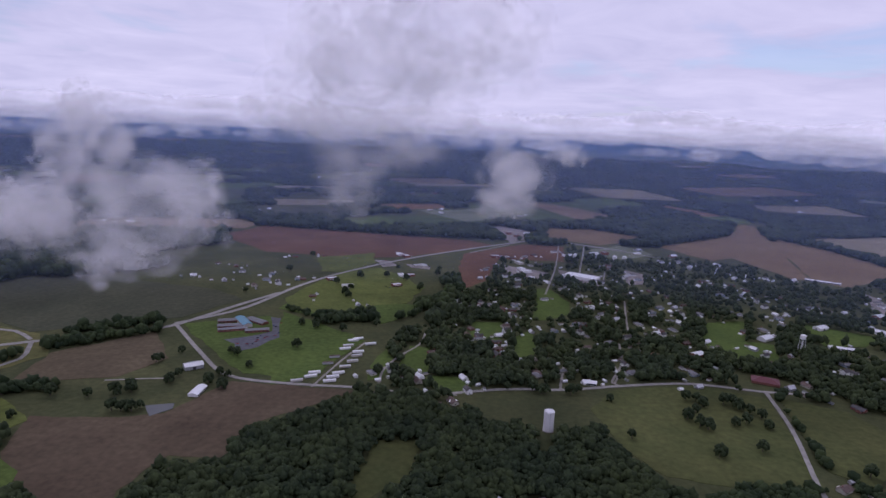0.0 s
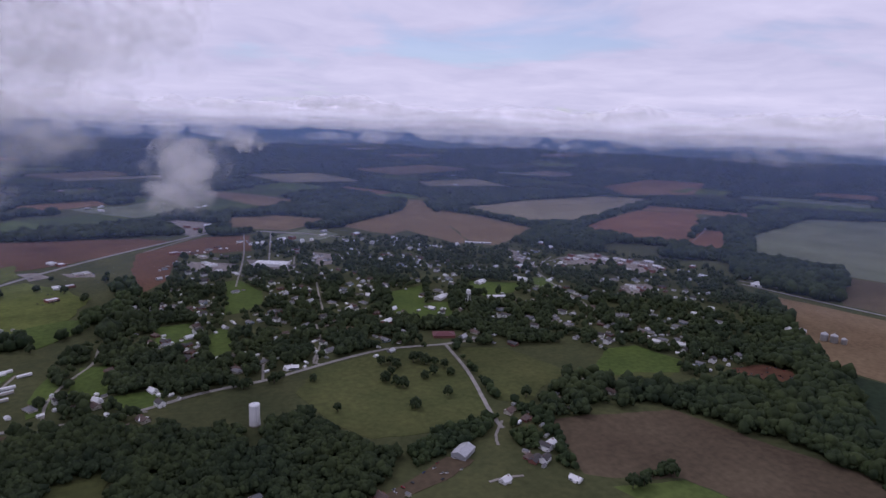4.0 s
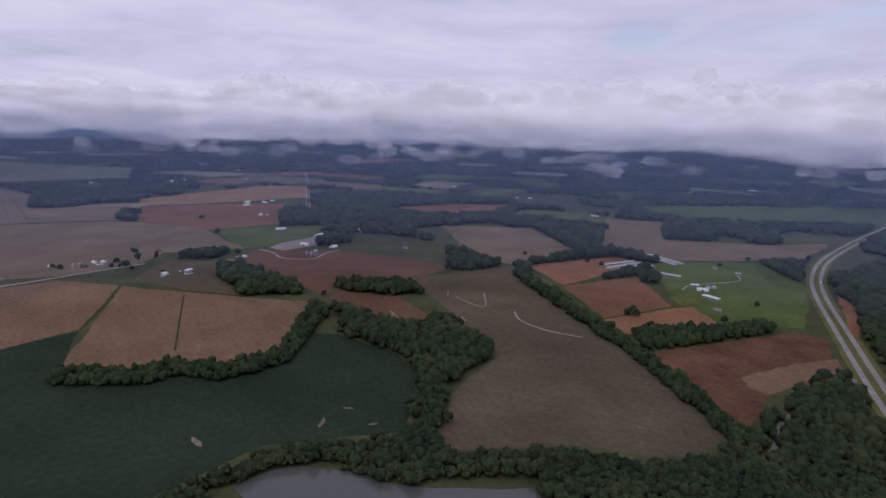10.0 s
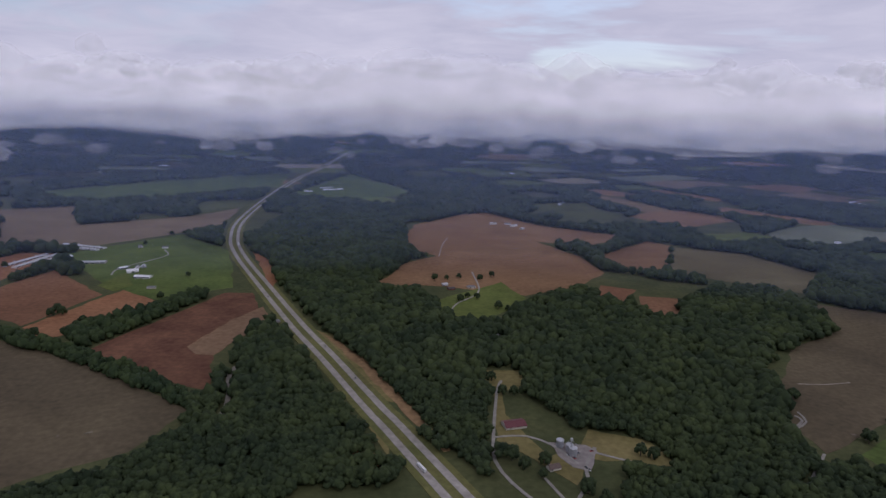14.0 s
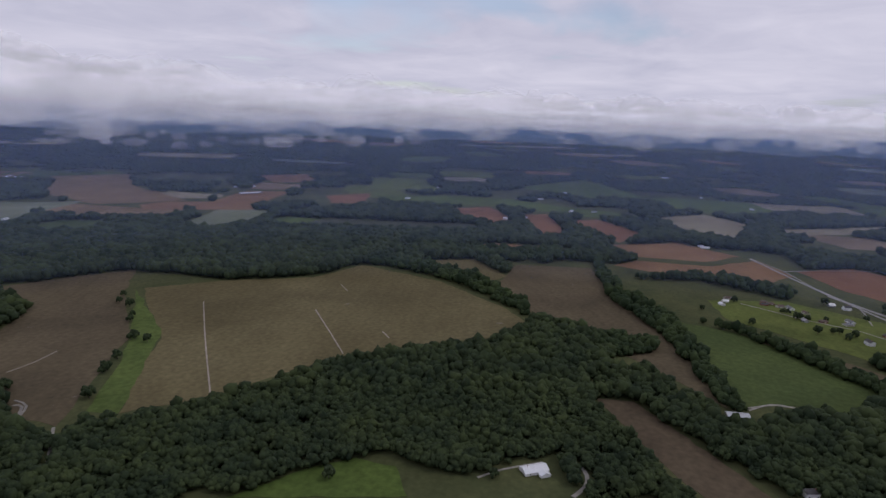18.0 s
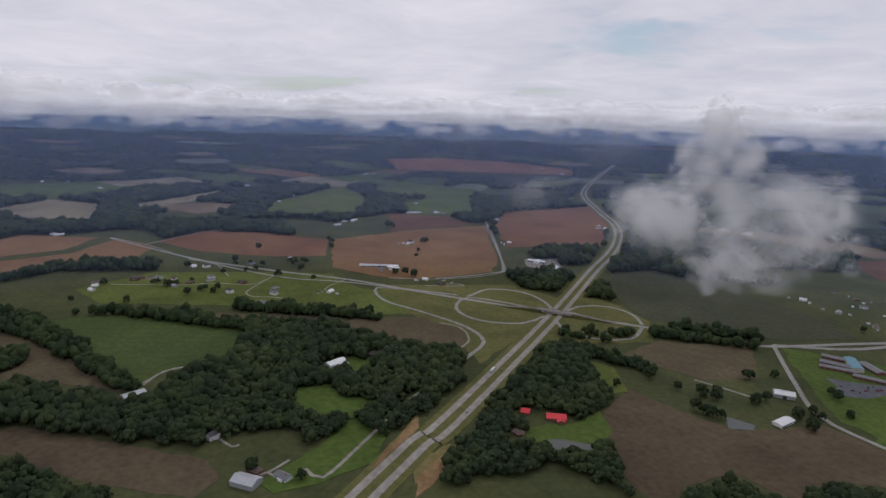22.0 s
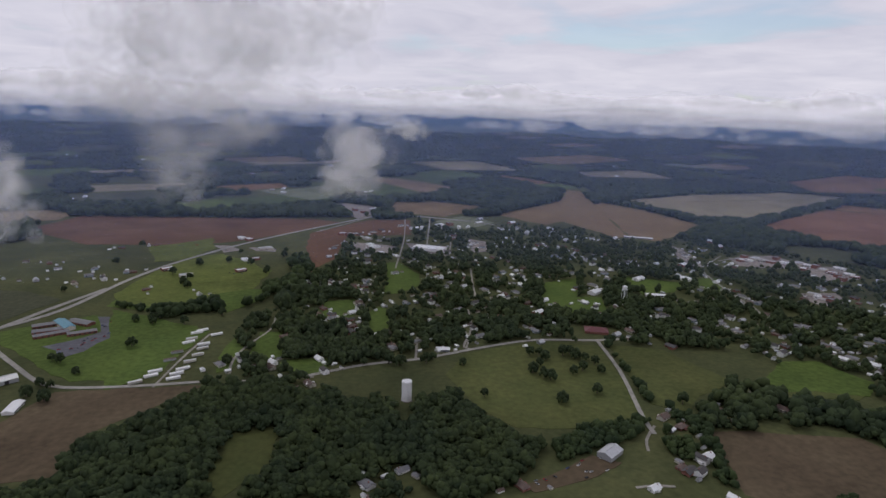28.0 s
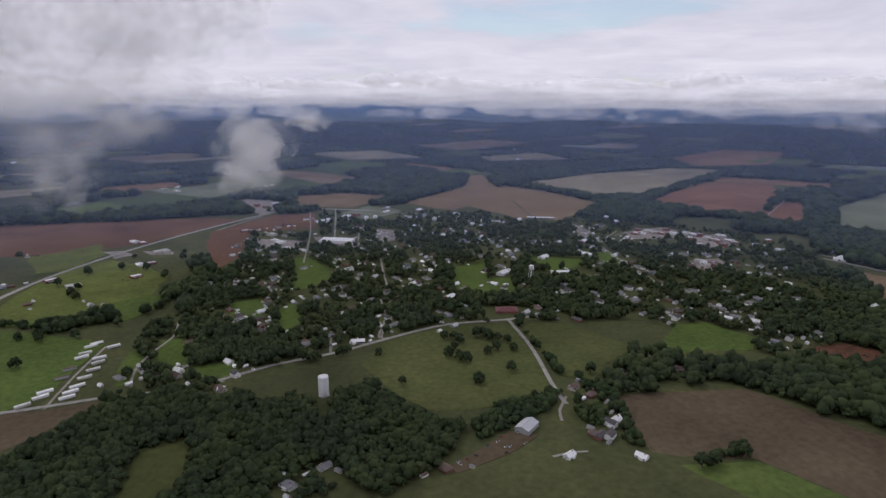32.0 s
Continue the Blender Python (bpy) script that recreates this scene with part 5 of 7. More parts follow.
def free_of_plots(xy, plots=True):
    i = np.clip(((xy[:, 0] + SPAN) / CELL).astype(int), 0, 1999)
    j = np.clip(((xy[:, 1] + SPAN) / CELL).astype(int), 0, 1999)
    ok = ~BLOCKED[i, j] | (np.hypot(*xy.T) > 3900)
    reach = xy * 1.035  # a crown also hides the land just behind it
    for _, poly in FIELDS if plots else []:
        ok &= ~inside(xy[:, 0], xy[:, 1], poly) & ~inside(reach[:, 0], reach[:, 1], poly)
    for poly in [p for _, p in YARDS] + PONDS:
        ok &= ~inside(xy[:, 0], xy[:, 1], poly)
    return ok


def octa(rng):
    """The plainest crown, for woods kilometres away."""
    vs = np.array([(1, 0, 0), (0, 1, 0), (-1, 0, 0), (0, -1, 0), (0, 0, 0.9), (0, 0, -0.6)], float) + rng.normal(0, 0.13, (6, 3))
    fs = np.array([(0, 1, 4), (1, 2, 4), (2, 3, 4), (3, 0, 4), (1, 0, 5), (2, 1, 5), (3, 2, 5), (0, 3, 5)])
    return vs, fs


def ragged(xy, reach, seed):
    """The places, shifted by a slow wander, so that edges of woods run unevenly."""
    x, y = xy[:, 0], xy[:, 1]
    return x + (land_noise(x, y, 34, seed) - 0.5) * reach, y + (land_noise(x, y, 34, seed + 1) - 0.5) * reach


def make_woods():
    rng = np.random.default_rng(5)
    near_forms = [lumps(rng, 9, 1, 0.44) for _ in range(7)]
    mid_forms, small_forms = [lumps(rng, 5, 1, 0.54) for _ in range(6)], [lumps(rng, 2, 1, 0.70) for _ in range(6)]
    far_forms, last_forms = [lumps(rng, 1, 1, 0.72) for _ in range(6)], [octa(rng) for _ in range(6)]
    steps = (0.0105, 0.0056)
    xy = np.concatenate([scatter(steps[0], 250, 1300, 3), scatter(steps[1], 1300, 14000, 4)])
    d = np.hypot(*xy.T)
    u, v = ragged(xy, 30, 61)
    in_wood = np.zeros(len(xy), bool)
    for poly in WOODS:
        in_wood |= inside(u, v, poly)
    bare = (xy[:, 1] > 1300) & (xy[:, 1] < 2050) & (xy[:, 0] > -520) & (xy[:, 0] < 320)
    wild = (d > 1500) & ~bare & (land_noise(xy[:, 0], xy[:, 1], 420, 8) * 0.6 + land_noise(xy[:, 0], xy[:, 1], 130, 9) * 0.4 < np.interp(d, [1500, 2200, 6000, 9000], [0.46, 0.60, 0.66, 0.74]))
    open_line = main_line[(np.hypot(*main_line.T) > 3000)][::2]
    far = np.flatnonzero(d > 2900)
    for c in open_line:
        for f in (1.0, 0.985, 0.97, 0.955):
            wild[far] &= np.hypot(xy[far, 0] - c[0] * f, xy[far, 1] - c[1] * f) > 55
    keep = (in_wood | wild) & ~inside(xy[:, 0], xy[:, 1], TOWN) & free_of_plots(xy) & (rng.random(len(xy)) > 0.04)
    xy, d = xy[keep], d[keep]
    gap = np.where(d > 1300, steps[1] * d, np.where(d > 700, steps[0] * d, steps[0] * 700))
    x, y, z, s = warp(xy[:, 0], xy[:, 1])
    radius = np.clip(gap * 0.95, 5.0, 44) * rng.uniform(0.55, 1.4, len(x)) * np.where(d > 1300, 1.12, 1.0)
    high = np.clip(radius * rng.uniform(0.8, 1.35, len(x)), 4.0, 13.0)
    tall = high / radius
    rows = np.stack([x, y, z + high * 0.55 * s, radius * s, tall, rng.uniform(0, 6.28, len(x))], 1)
    for lo, hi, forms, what in ((0, 760, near_forms, "dense dark green broadleaf wood"), (760, 1300, mid_forms, "dense dark green broadleaf wood behind the fields"), (1300, 2000, small_forms, "dark green woodland among the fields"),
                                (2000, 3500, far_forms, "dark woodland stretching between far fields"), (3500, 1e9, last_forms, "dark woodland stretching to the hills")):
        joined("woodland", rows[(d >= lo) & (d < hi)], forms, LEAVES, what)
    # hedgerows and tree belts between the plots
    xy = scatter(0.0068, 250, 3500, 23)
    u, v = ragged(xy, 9, 71)
    in_hedge = np.zeros(len(xy), bool)
    for poly in HEDGES:
        in_hedge |= inside(u, v, poly)
    xy = xy[in_hedge & free_of_plots(xy, False) & (rng.random(len(xy)) > 0.06)]
    radius = np.clip(0.0068 * np.hypot(*xy.T) * 0.8, 3.6, 11) * rng.uniform(0.65, 1.4, len(xy))
    tall = np.clip(radius * rng.uniform(0.85, 1.35, len(xy)), 3, 11) / radius
    rows = np.stack([xy[:, 0], xy[:, 1], radius * tall * 0.6, radius, tall, rng.uniform(0, 6.28, len(xy))], 1)
    joined("woodland", rows, small_forms, FIELD_LEAVES, "dark green hedgerow trees between the fields", "hedge")
    # trees between the houses of the town: smaller and more scattered
    xy = scatter(0.0070, 520, 2000, 17)
    mask = inside(xy[:, 0], xy[:, 1], TOWN) & (land_noise(xy[:, 0], xy[:, 1], 48, 4) * 0.62 + rng.random(len(xy)) * 0.38 < 0.62)
    xy = xy[mask & free_of_plots(xy)]
    radius = rng.uniform(2.8, 7.6, len(xy))
    tall = rng.uniform(0.9, 1.35, len(xy))
    rows = np.stack([xy[:, 0], xy[:, 1], radius * tall * 0.75 + 1.5, radius, tall, rng.uniform(0, 6.28, len(xy))], 1)
    joined("woodland", rows, mid_forms, LEAVES, "dark green garden and street trees between the houses", "trees")


make_woods()


# ---- small builders ----
def part(name, bm, material, parent, label=""):
    me = bpy.data.meshes.new(name)
    bmesh.ops.recalc_face_normals(bm, faces=bm.faces)
    bm.to_mesh(me)
    bm.free()
    me.materials.append(material)
    ob = new(name, me)
    ob.parent = parent
    return tagged(ob, label)


def box(x0, x1, y0, y1, z0, z1, bm=None, bevel=0.0):
    bm = bm or bmesh.new()
    m = Matrix.Translation(((x0 + x1) / 2, (y0 + y1) / 2, (z0 + z1) / 2)) @ Matrix.Diagonal((abs(x1 - x0), abs(y1 - y0), abs(z1 - z0), 1))
    made = bmesh.ops.create_cube(bm, size=1, matrix=m)["verts"]
    if bevel:
        bmesh.ops.bevel(bm, geom=[e for e in bm.edges if e.verts[0] in made], offset=bevel, segments=1, affect="EDGES")
    return bm


def tube(r0, r1, z0, z1, n=20, at=(0, 0), bm=None):
    bm = bm or bmesh.new()
    bmesh.ops.create_cone(bm, cap_ends=True, segments=n, radius1=r0, radius2=r1, depth=z1 - z0, matrix=Matrix.Translation((at[0], at[1], (z0 + z1) / 2)))
    return bm


def rod(a, b, r, n=8, bm=None):
    bm = bm or bmesh.new()
    a, b = Vector(a), Vector(b)
    turn = (b - a).to_track_quat("Z", "Y").to_matrix().to_4x4()
    bmesh.ops.create_cone(bm, cap_ends=True, segments=n, radius1=r, radius2=r, depth=(b - a).length, matrix=Matrix.Translation((a + b) / 2) @ turn)
    return bm


def gable_wall(l, w, h, rise):
    """A house body along x with gabled ends."""
    bm = bmesh.new()
    v = [bm.verts.new(p) for x in (-l / 2, l / 2) for p in ((x, -w / 2, 0), (x, w / 2, 0), (x, w / 2, h), (x, 0, h + rise), (x, -w / 2, h))]
    bm.faces.new(v[0:5])
    bm.faces.new(v[5:10])
    for k in range(5):
        bm.faces.new((v[k], v[(k + 1) % 5], v[5 + (k + 1) % 5], v[5 + k]))
    return bm


def gable_roof(l, w, h, rise, over=0.5, thick=0.25):
    """Two slabs that meet at the ridge and stand over the eaves."""
    bm = bmesh.new()
    s = rise / (w / 2)
    profile = [(-w / 2 - over, h - over * s), (0, h + rise), (w / 2 + over, h - over * s), (w / 2 + over, h - over * s + thick), (0, h + rise + thick * 1.3), (-w / 2 - over, h - over * s + thick)]
    a = [bm.verts.new((-l / 2 - over, y, z + 0.03)) for y, z in profile]
    b = [bm.verts.new((l / 2 + over, y, z + 0.03)) for y, z in profile]
    for k in range(6):
        bm.faces.new((a[k], a[(k + 1) % 6], b[(k + 1) % 6], b[k]))
    for e in (a, b):
        bm.faces.new((e[0], e[1], e[4], e[5]))
        bm.faces.new((e[1], e[2], e[3], e[4]))
    return bm


def hip_roof(l, w, h, rise, over=0.6):
    bm = bmesh.new()
    base = [bm.verts.new((sx * (l / 2 + over), sy * (w / 2 + over), h + 0.03)) for sx, sy in ((-1, -1), (1, -1), (1, 1), (-1, 1))]
    low = [bm.verts.new((v.co.x, v.co.y, h - 0.2)) for v in base]
    p, q = bm.verts.new((-(l - w) / 2, 0, h + rise)), bm.verts.new(((l - w) / 2, 0, h + rise))
    for f in ((base[0], base[1], q, p), (base[1], base[2], q), (base[2], base[3], p, q), (base[3], base[0], p)):
        bm.faces.new(f)
    for k in range(4):
        bm.faces.new((low[k], low[(k + 1) % 4], base[(k + 1) % 4], base[k]))
    bm.faces.new(low[::-1])
    return bm


def thing(name, label, category, group=""):
    return tagged(new(name), label, category, group)


def openings(ob, l, w, h, doors, windows, door_mat=WHITE):
    """Doors and windows set a little proud of the long walls and the ends."""
    for x, side in doors:
        part("door", box(x - 0.5, x + 0.5, side * w / 2 - 0.05, side * w / 2 + 0.05, 0.1, 2.15), door_mat, ob)
    for x, side in windows:
        if side in (-1, 1):
            pane = part("window", box(x - 0.65, x + 0.65, side * w / 2 - 0.06, side * w / 2 + 0.06, 0.95, 2.2), PANE, ob)
        else:
            pane = part("window", box(side / 2 * l / 2 - 0.06, side / 2 * l / 2 + 0.06, x - 0.6, x + 0.6, 0.95, 2.2), PANE, ob)


def house(l, w, h, rise, wall, roof, label, hip=False, wing=False, chimney=True):
    ob = thing("house", label, "house", "houses of the town and farms")
    part("wall", gable_wall(l, w, h, 0.01 if hip else rise), wall, ob)
    part("roof", hip_roof(l, w, h, rise) if hip else gable_roof(l, w, h, rise), roof, ob)
    if wing:
        bm = gable_wall(w * 0.9, l * 0.4, h * 0.95, rise * 0.7)
        bmesh.ops.transform(bm, matrix=pose(l * 0.22, -w * 0.55, 0, 0, 0, 90), verts=bm.verts)
        part("wing_wall", bm, wall, ob)
        bm = gable_roof(w * 0.9, l * 0.4, h * 0.95, rise * 0.7)
        bmesh.ops.transform(bm, matrix=pose(l * 0.22, -w * 0.55, 0, 0, 0, 90), verts=bm.verts)
        part("wing_roof", bm, roof, ob)
    if chimney:
        part("chimney", box(-l * 0.3, -l * 0.3 + 0.9, 0.4, 1.2, h, h + rise + 1.1), BRICK, ob)
    openings(ob, l, w, h, [(-l * 0.1, 1)], [(l * 0.28, 1), (-l * 0.33, 1), (-l * 0.3, -1), (0, 2)])
    part("porch", box(-l * 0.25, l * 0.08, w / 2, w / 2 + 1.9, 0, 0.3, box(-l * 0.25, l * 0.08, w / 2, w / 2 + 1.9, 2.35, 2.5)), wall, ob)
    return ob


def place(models, spots, turn, seed, jitter=6, lift=0.3, small=0.9, large=1.15):
    """Copies of the models on the spots, each turned along the street grid; the first of each model is set, the rest are copies."""
    rng = random.Random(seed)
    used = set()
    for k, (x, y) in enumerate(spots):
        m = models[rng.randrange(len(models))]
        wx, wy, wz, s = (float(v) for v in warp(x, y))
        at = pose(wx, wy, wz + lift * s, 0, 0, turn + rng.choice((0, 90, 180, 270)) + rng.uniform(-jitter, jitter))
        size = s * rng.uniform(small, large)
        if m.name in used:
            ob = copy_thing(m, at)
        else:
            used.add(m.name)
            ob = m
            ob.matrix_basis = at
        ob.scale = (size, size, size)
    for m in models:
        if m.name not in used:
            for o in (*m.children_recursive, m):
                bpy.data.objects.remove(o)


GRID = 24.0
HOUSES = [
    house(15, 9, 2.9, 2.4, WHITE, SHINGLE_GREY, "white wooden house with a grey shingle roof"),
    house(13, 8.5, 2.9, 2.8, WHITE, WHITE_TIN, "white wooden house with a white metal roof"),
    house(16, 9, 3.0, 2.2, BRICK, SHINGLE, "brick bungalow with a dark shingle roof", wing=True),
    house(14, 9, 2.9, 2.6, CREAM, SHINGLE_BROWN, "cream house with a brown shingle roof"),
    house(12, 9, 3.2, 3.0, GREY, TIN, "grey house with a weathered tin roof"),
    house(17, 10, 3.0, 2.6, CREAM, SHINGLE_GREY, "long cream house with a grey hipped roof", hip=True),
    house(14, 9, 5.4, 2.8, WHITE, SHINGLE, "two-storey white house with a dark roof"),
    house(15, 9, 2.9, 2.3, BLUE_WALL, SHINGLE_GREY, "pale blue house with a grey shingle roof", wing=True),
    house(13, 8, 2.8, 2.3, BRICK, SHINGLE_BROWN, "red brick cottage with a brown hipped roof", hip=True),
]
place(HOUSES, [p for p in PLACES["house"] if math.hypot(*p) < 1850][:300], GRID, 3)


def far_houses():
    """Farmsteads far off, joined."""
    rng = random.Random(77)
    spots = [p for p in PLACES["house"] if math.hypot(*p) >= 1850]
    for _ in range(70):
        a, d = rng.uniform(0, 6.2832), rng.uniform(2000, 5600)
        for _ in range(rng.randrange(1, 5)):
            spots.append((d * math.sin(a) + rng.uniform(-60, 60), d * math.cos(a) + rng.uniform(-60, 60)))
    bm = bmesh.new()
    slots = [WHITE, CREAM, WHITE_TIN, TIN, SHINGLE_GREY]
    for x, y in spots:
        wx, wy, wz, s = (float(v) for v in warp(x, y))
        l, w, h = rng.uniform(12, 34), rng.uniform(9, 14), rng.uniform(3, 4.5)
        m = pose(wx, wy, wz + 0.3 * s, 0, 0, rng.uniform(0, 180)) @ Matrix.Scale(s, 4)
        for made, slot in ((gable_wall(l, w, h, 2.5), rng.choice((0, 0, 1))), (gable_roof(l, w, h, 2.5), rng.choice((2, 2, 3, 4)))):
            bmesh.ops.recalc_face_normals(made, faces=made.faces)
            bmesh.ops.transform(made, matrix=m, verts=made.verts)
            for f in made.faces:
                f.material_index = slot
            tmp = bpy.data.meshes.new("tmp")
            made.to_mesh(tmp)
            made.free()
            bm.from_mesh(tmp)
            bpy.data.meshes.remove(tmp)
    me = bpy.data.meshes.new("distant_houses")
    bm.to_mesh(me)
    bm.free()
    for m in slots:
        me.materials.append(m)
    tagged(new("distant_houses", me), "scattered white farmhouses and sheds far off", "houses", "", "stuff")


far_houses()


def make_sheds():
    """Garages, garden sheds and parked trailers behind the houses, joined."""
    rng = random.Random(23)
    verts, faces, slots = [], [], []
    for x, y in PLACES["shed"]:
        l, w, h, rise = rng.uniform(4.5, 9.5), rng.uniform(3.5, 6), rng.uniform(2.2, 2.9), rng.uniform(0.6, 1.6)
        m = pose(x, y, 0.3, 0, 0, GRID + rng.choice((0, 90)) + rng.uniform(-8, 8))
        wall, roof = rng.choice((0, 0, 1, 2)), rng.choice((3, 3, 4, 4, 5, 6))
        base = len(verts)
        for e in (-l / 2, l / 2):
            verts += [m @ Vector(q) for q in ((e, -w / 2, 0), (e, w / 2, 0), (e, w / 2, h), (e, -w / 2, h), (e, 0, h + rise), (e * 1.06, -w * 0.57, h - 0.15), (e * 1.06, w * 0.57, h - 0.15), (e * 1.06, 0, h + rise + 0.12))]
        for f, slot in (((0, 1, 2, 4, 3), wall), ((8, 11, 12, 10, 9), wall), ((0, 3, 11, 8), wall), ((1, 9, 10, 2), wall), ((5, 7, 15, 13), roof), ((7, 6, 14, 15), roof)):
            faces.append(tuple(base + k for k in f))
            slots.append(slot)
    me = mesh_from("sheds", verts, faces, WHITE)
    for mat in (CREAM, GREY, WHITE_TIN, TIN, SHINGLE_GREY, SHINGLE_BROWN):
        me.materials.append(mat)
    me.polygons.foreach_set("material_index", slots)
    tagged(new("garden_sheds", me), "small pale garages and sheds behind the houses", "sheds", "", "stuff")


make_sheds()


def barn(l, w, h, rise, wall, roof, label):
    ob = thing("barn", label, "barn")
    part("wall", gable_wall(l, w, h, rise), wall, ob)
    part("roof", gable_roof(l, w, h, rise, 0.4, 0.2), roof, ob)
    part("sliding_door", box(-2.2, 2.2, w / 2 - 0.05, w / 2 + 0.08, 0, h * 0.8), DARK, ob)
    part("sliding_door", box(l / 2 - 0.05, l / 2 + 0.08, -2, 2, 0, h * 0.85), GREY, ob)
    part("ridge_vent", box(-l * 0.3, l * 0.3, -0.35, 0.35, h + rise + 0.1, h + rise + 0.75), roof, ob)
    return ob


place([barn(26, 15, 4.6, 3, WHITE, WHITE_TIN, "white metal barn with a pale roof"), barn(22, 14, 4.2, 3, BRICK, WHITE_TIN, "red-walled barn with a white metal roof"), barn(24, 16, 5, 3, GREY, TIN, "grey metal shed with a tin roof")], PLACES["barn"], 30, 5)


def along(ends):
    """Middle, turn and length of a building from both its ends."""
    (x0, y0), (x1, y1) = ends
    return (x0 + x1) / 2, (y0 + y1) / 2, math.degrees(math.atan2(y1 - y0, x1 - x0)), math.hypot(x1 - x0, y1 - y0)


def set_on(ob, x, y, turn, lift=0.3):
    wx, wy, wz, s = (float(v) for v in warp(x, y))
    ob.matrix_basis = pose(wx, wy, wz + lift * s, 0, 0, turn)
    ob.scale = (s, s, s)
    return ob


def long_shed(name, l, w, h, rise, wall, roof, label, category, bays):
    ob = thing(name, label, category)
    part("wall", gable_wall(l, w, h, rise), wall, ob)
    part("roof", gable_roof(l, w, h, rise, 0.5, 0.2), roof, ob)
    for k in range(bays):
        x = -l / 2 + (k + 0.5) * l / bays
        for side in (-1, 1):
            part("curtain", box(x - l / bays * 0.42, x + l / bays * 0.42, side * w / 2 - 0.04, side * w / 2 + 0.06, 0.7, h - 0.4), DARK if name == "poultry_house" else PANE, ob)
    part("end_door", box(l / 2 - 0.05, l / 2 + 0.08, -1.6, 1.6, 0, min(3, h)), GREY, ob)
    return ob


for k, (a, b, w) in enumerate(PLACES["poultry"]):
    x, y, turn, l = along((a, b))
    ob = set_on(long_shed("poultry_house", l, w, 2.8, 1.9, WHITE, TIN, "long low poultry house with a pale tin roof", "poultry house", 10), x, y, turn)
    for e in (-0.2, 0.3):
        part("feed_bin", tube(0.5, 1.3, 1.2, 2.4, 10, (l * e, w / 2 + 2.2), tube(1.3, 1.3, 2.4, 5, 10, (l * e, w / 2 + 2.2))), STEEL, ob)
for k, (a, b, w) in enumerate(PLACES["longshed"]):
    x, y, turn, l = along((a, b))
    wall, roof, words = ((WHITE, WHITE_TIN, "long white farm shed with a white metal roof"), (CREAM, TIN, "long cream shed with a tin roof"), (GREY, WHITE_TIN, "long grey shed with a pale metal roof"))[k % 3]
    set_on(long_shed("long_shed", l, w, 3.4, 1.8, wall, roof, words, "shed", 5), x, y, turn)
for name, wall, roof, words in (("redhouse", BRICK, RED_TIN, "house with a bright red metal roof among trees"), ("whitehouse", WHITE, WHITE_TIN, "large white farmhouse with a white roof"), ("redbarn", CREAM, MAROON_TIN, "barn with a dark red metal roof on dry grass")):
    for a, b, w in PLACES[name]:
        x, y, turn, l = along((a, b))
        set_on(house(l * 1.1, w, 3.2, 3.2, wall, roof, words, wing=name != "redbarn" and l > 18), x, y, turn)
for a, b, w in PLACES["clinic"]:
    x, y, turn, l = along((a, b))
    set_on(house(l, w, 4, 4.5, BRICK, MAROON_TIN, "large brick hall with a dark red roof", hip=True, chimney=False), x, y, turn)


def block(l, w, h, wall, roof, label, units=3):
    """A flat-roofed commercial building with a parapet and roof units."""
    ob = thing("commercial_building", label, "shop")
    part("wall", box(-l / 2, l / 2, -w / 2, w / 2, 0, h), wall, ob)
    part("roof", box(-l / 2 + 0.4, l / 2 - 0.4, -w / 2 + 0.4, w / 2 - 0.4, h + 0.004, h + 0.12), roof, ob)
    for y0, y1 in ((-w / 2, -w / 2 + 0.35), (w / 2 - 0.35, w / 2)):
        part("parapet", box(-l / 2, l / 2, y0, y1, h, h + 0.8), wall, ob)
    for x0, x1 in ((-l / 2, -l / 2 + 0.35), (l / 2 - 0.35, l / 2)):
        part("parapet", box(x0, x1, -w / 2 + 0.35, w / 2 - 0.35, h, h + 0.8), wall, ob)
    for k in range(units):
        x = -l * 0.3 + k * l * 0.28
        part("roof_unit", box(x - 1, x + 1, -w * 0.2 - 0.8, -w * 0.2 + 0.8, h + 0.12, h + 1.4, None, 0.08), STEEL, ob)
    for k in range(4):
        x = -l / 2 + (k + 0.5) * l / 4
        part("shop_window", box(x - l * 0.09, x + l * 0.09, w / 2 - 0.05, w / 2 + 0.06, 0.6, min(2.8, h - 0.6)), PANE, ob)
    part("awning", box(-l * 0.42, l * 0.42, w / 2, w / 2 + 1.6, min(3.0, h - 0.5), min(3.2, h - 0.3)), roof, ob)
    return ob


place([block(22, 14, 4.8, BRICK, WHITE_TIN, "brick shop building with a white flat roof"), block(26, 16, 5, CREAM, TIN, "cream shop building with a grey flat roof"), block(18, 14, 7, BRICK, SHINGLE_GREY, "two-storey brick shop with a dark roof"), block(24, 15, 4.4, WHITE, WHITE_TIN, "white commercial building with a white flat roof")], PLACES["shop"], GRID, 8)
for a, b, w in PLACES["bigwhite"]:
    x, y, turn, l = along((a, b))
    set_on(block(l, w, 6.5, WHITE, WHITE_TIN, "large white flat-roofed store in the town"), x, y, turn)


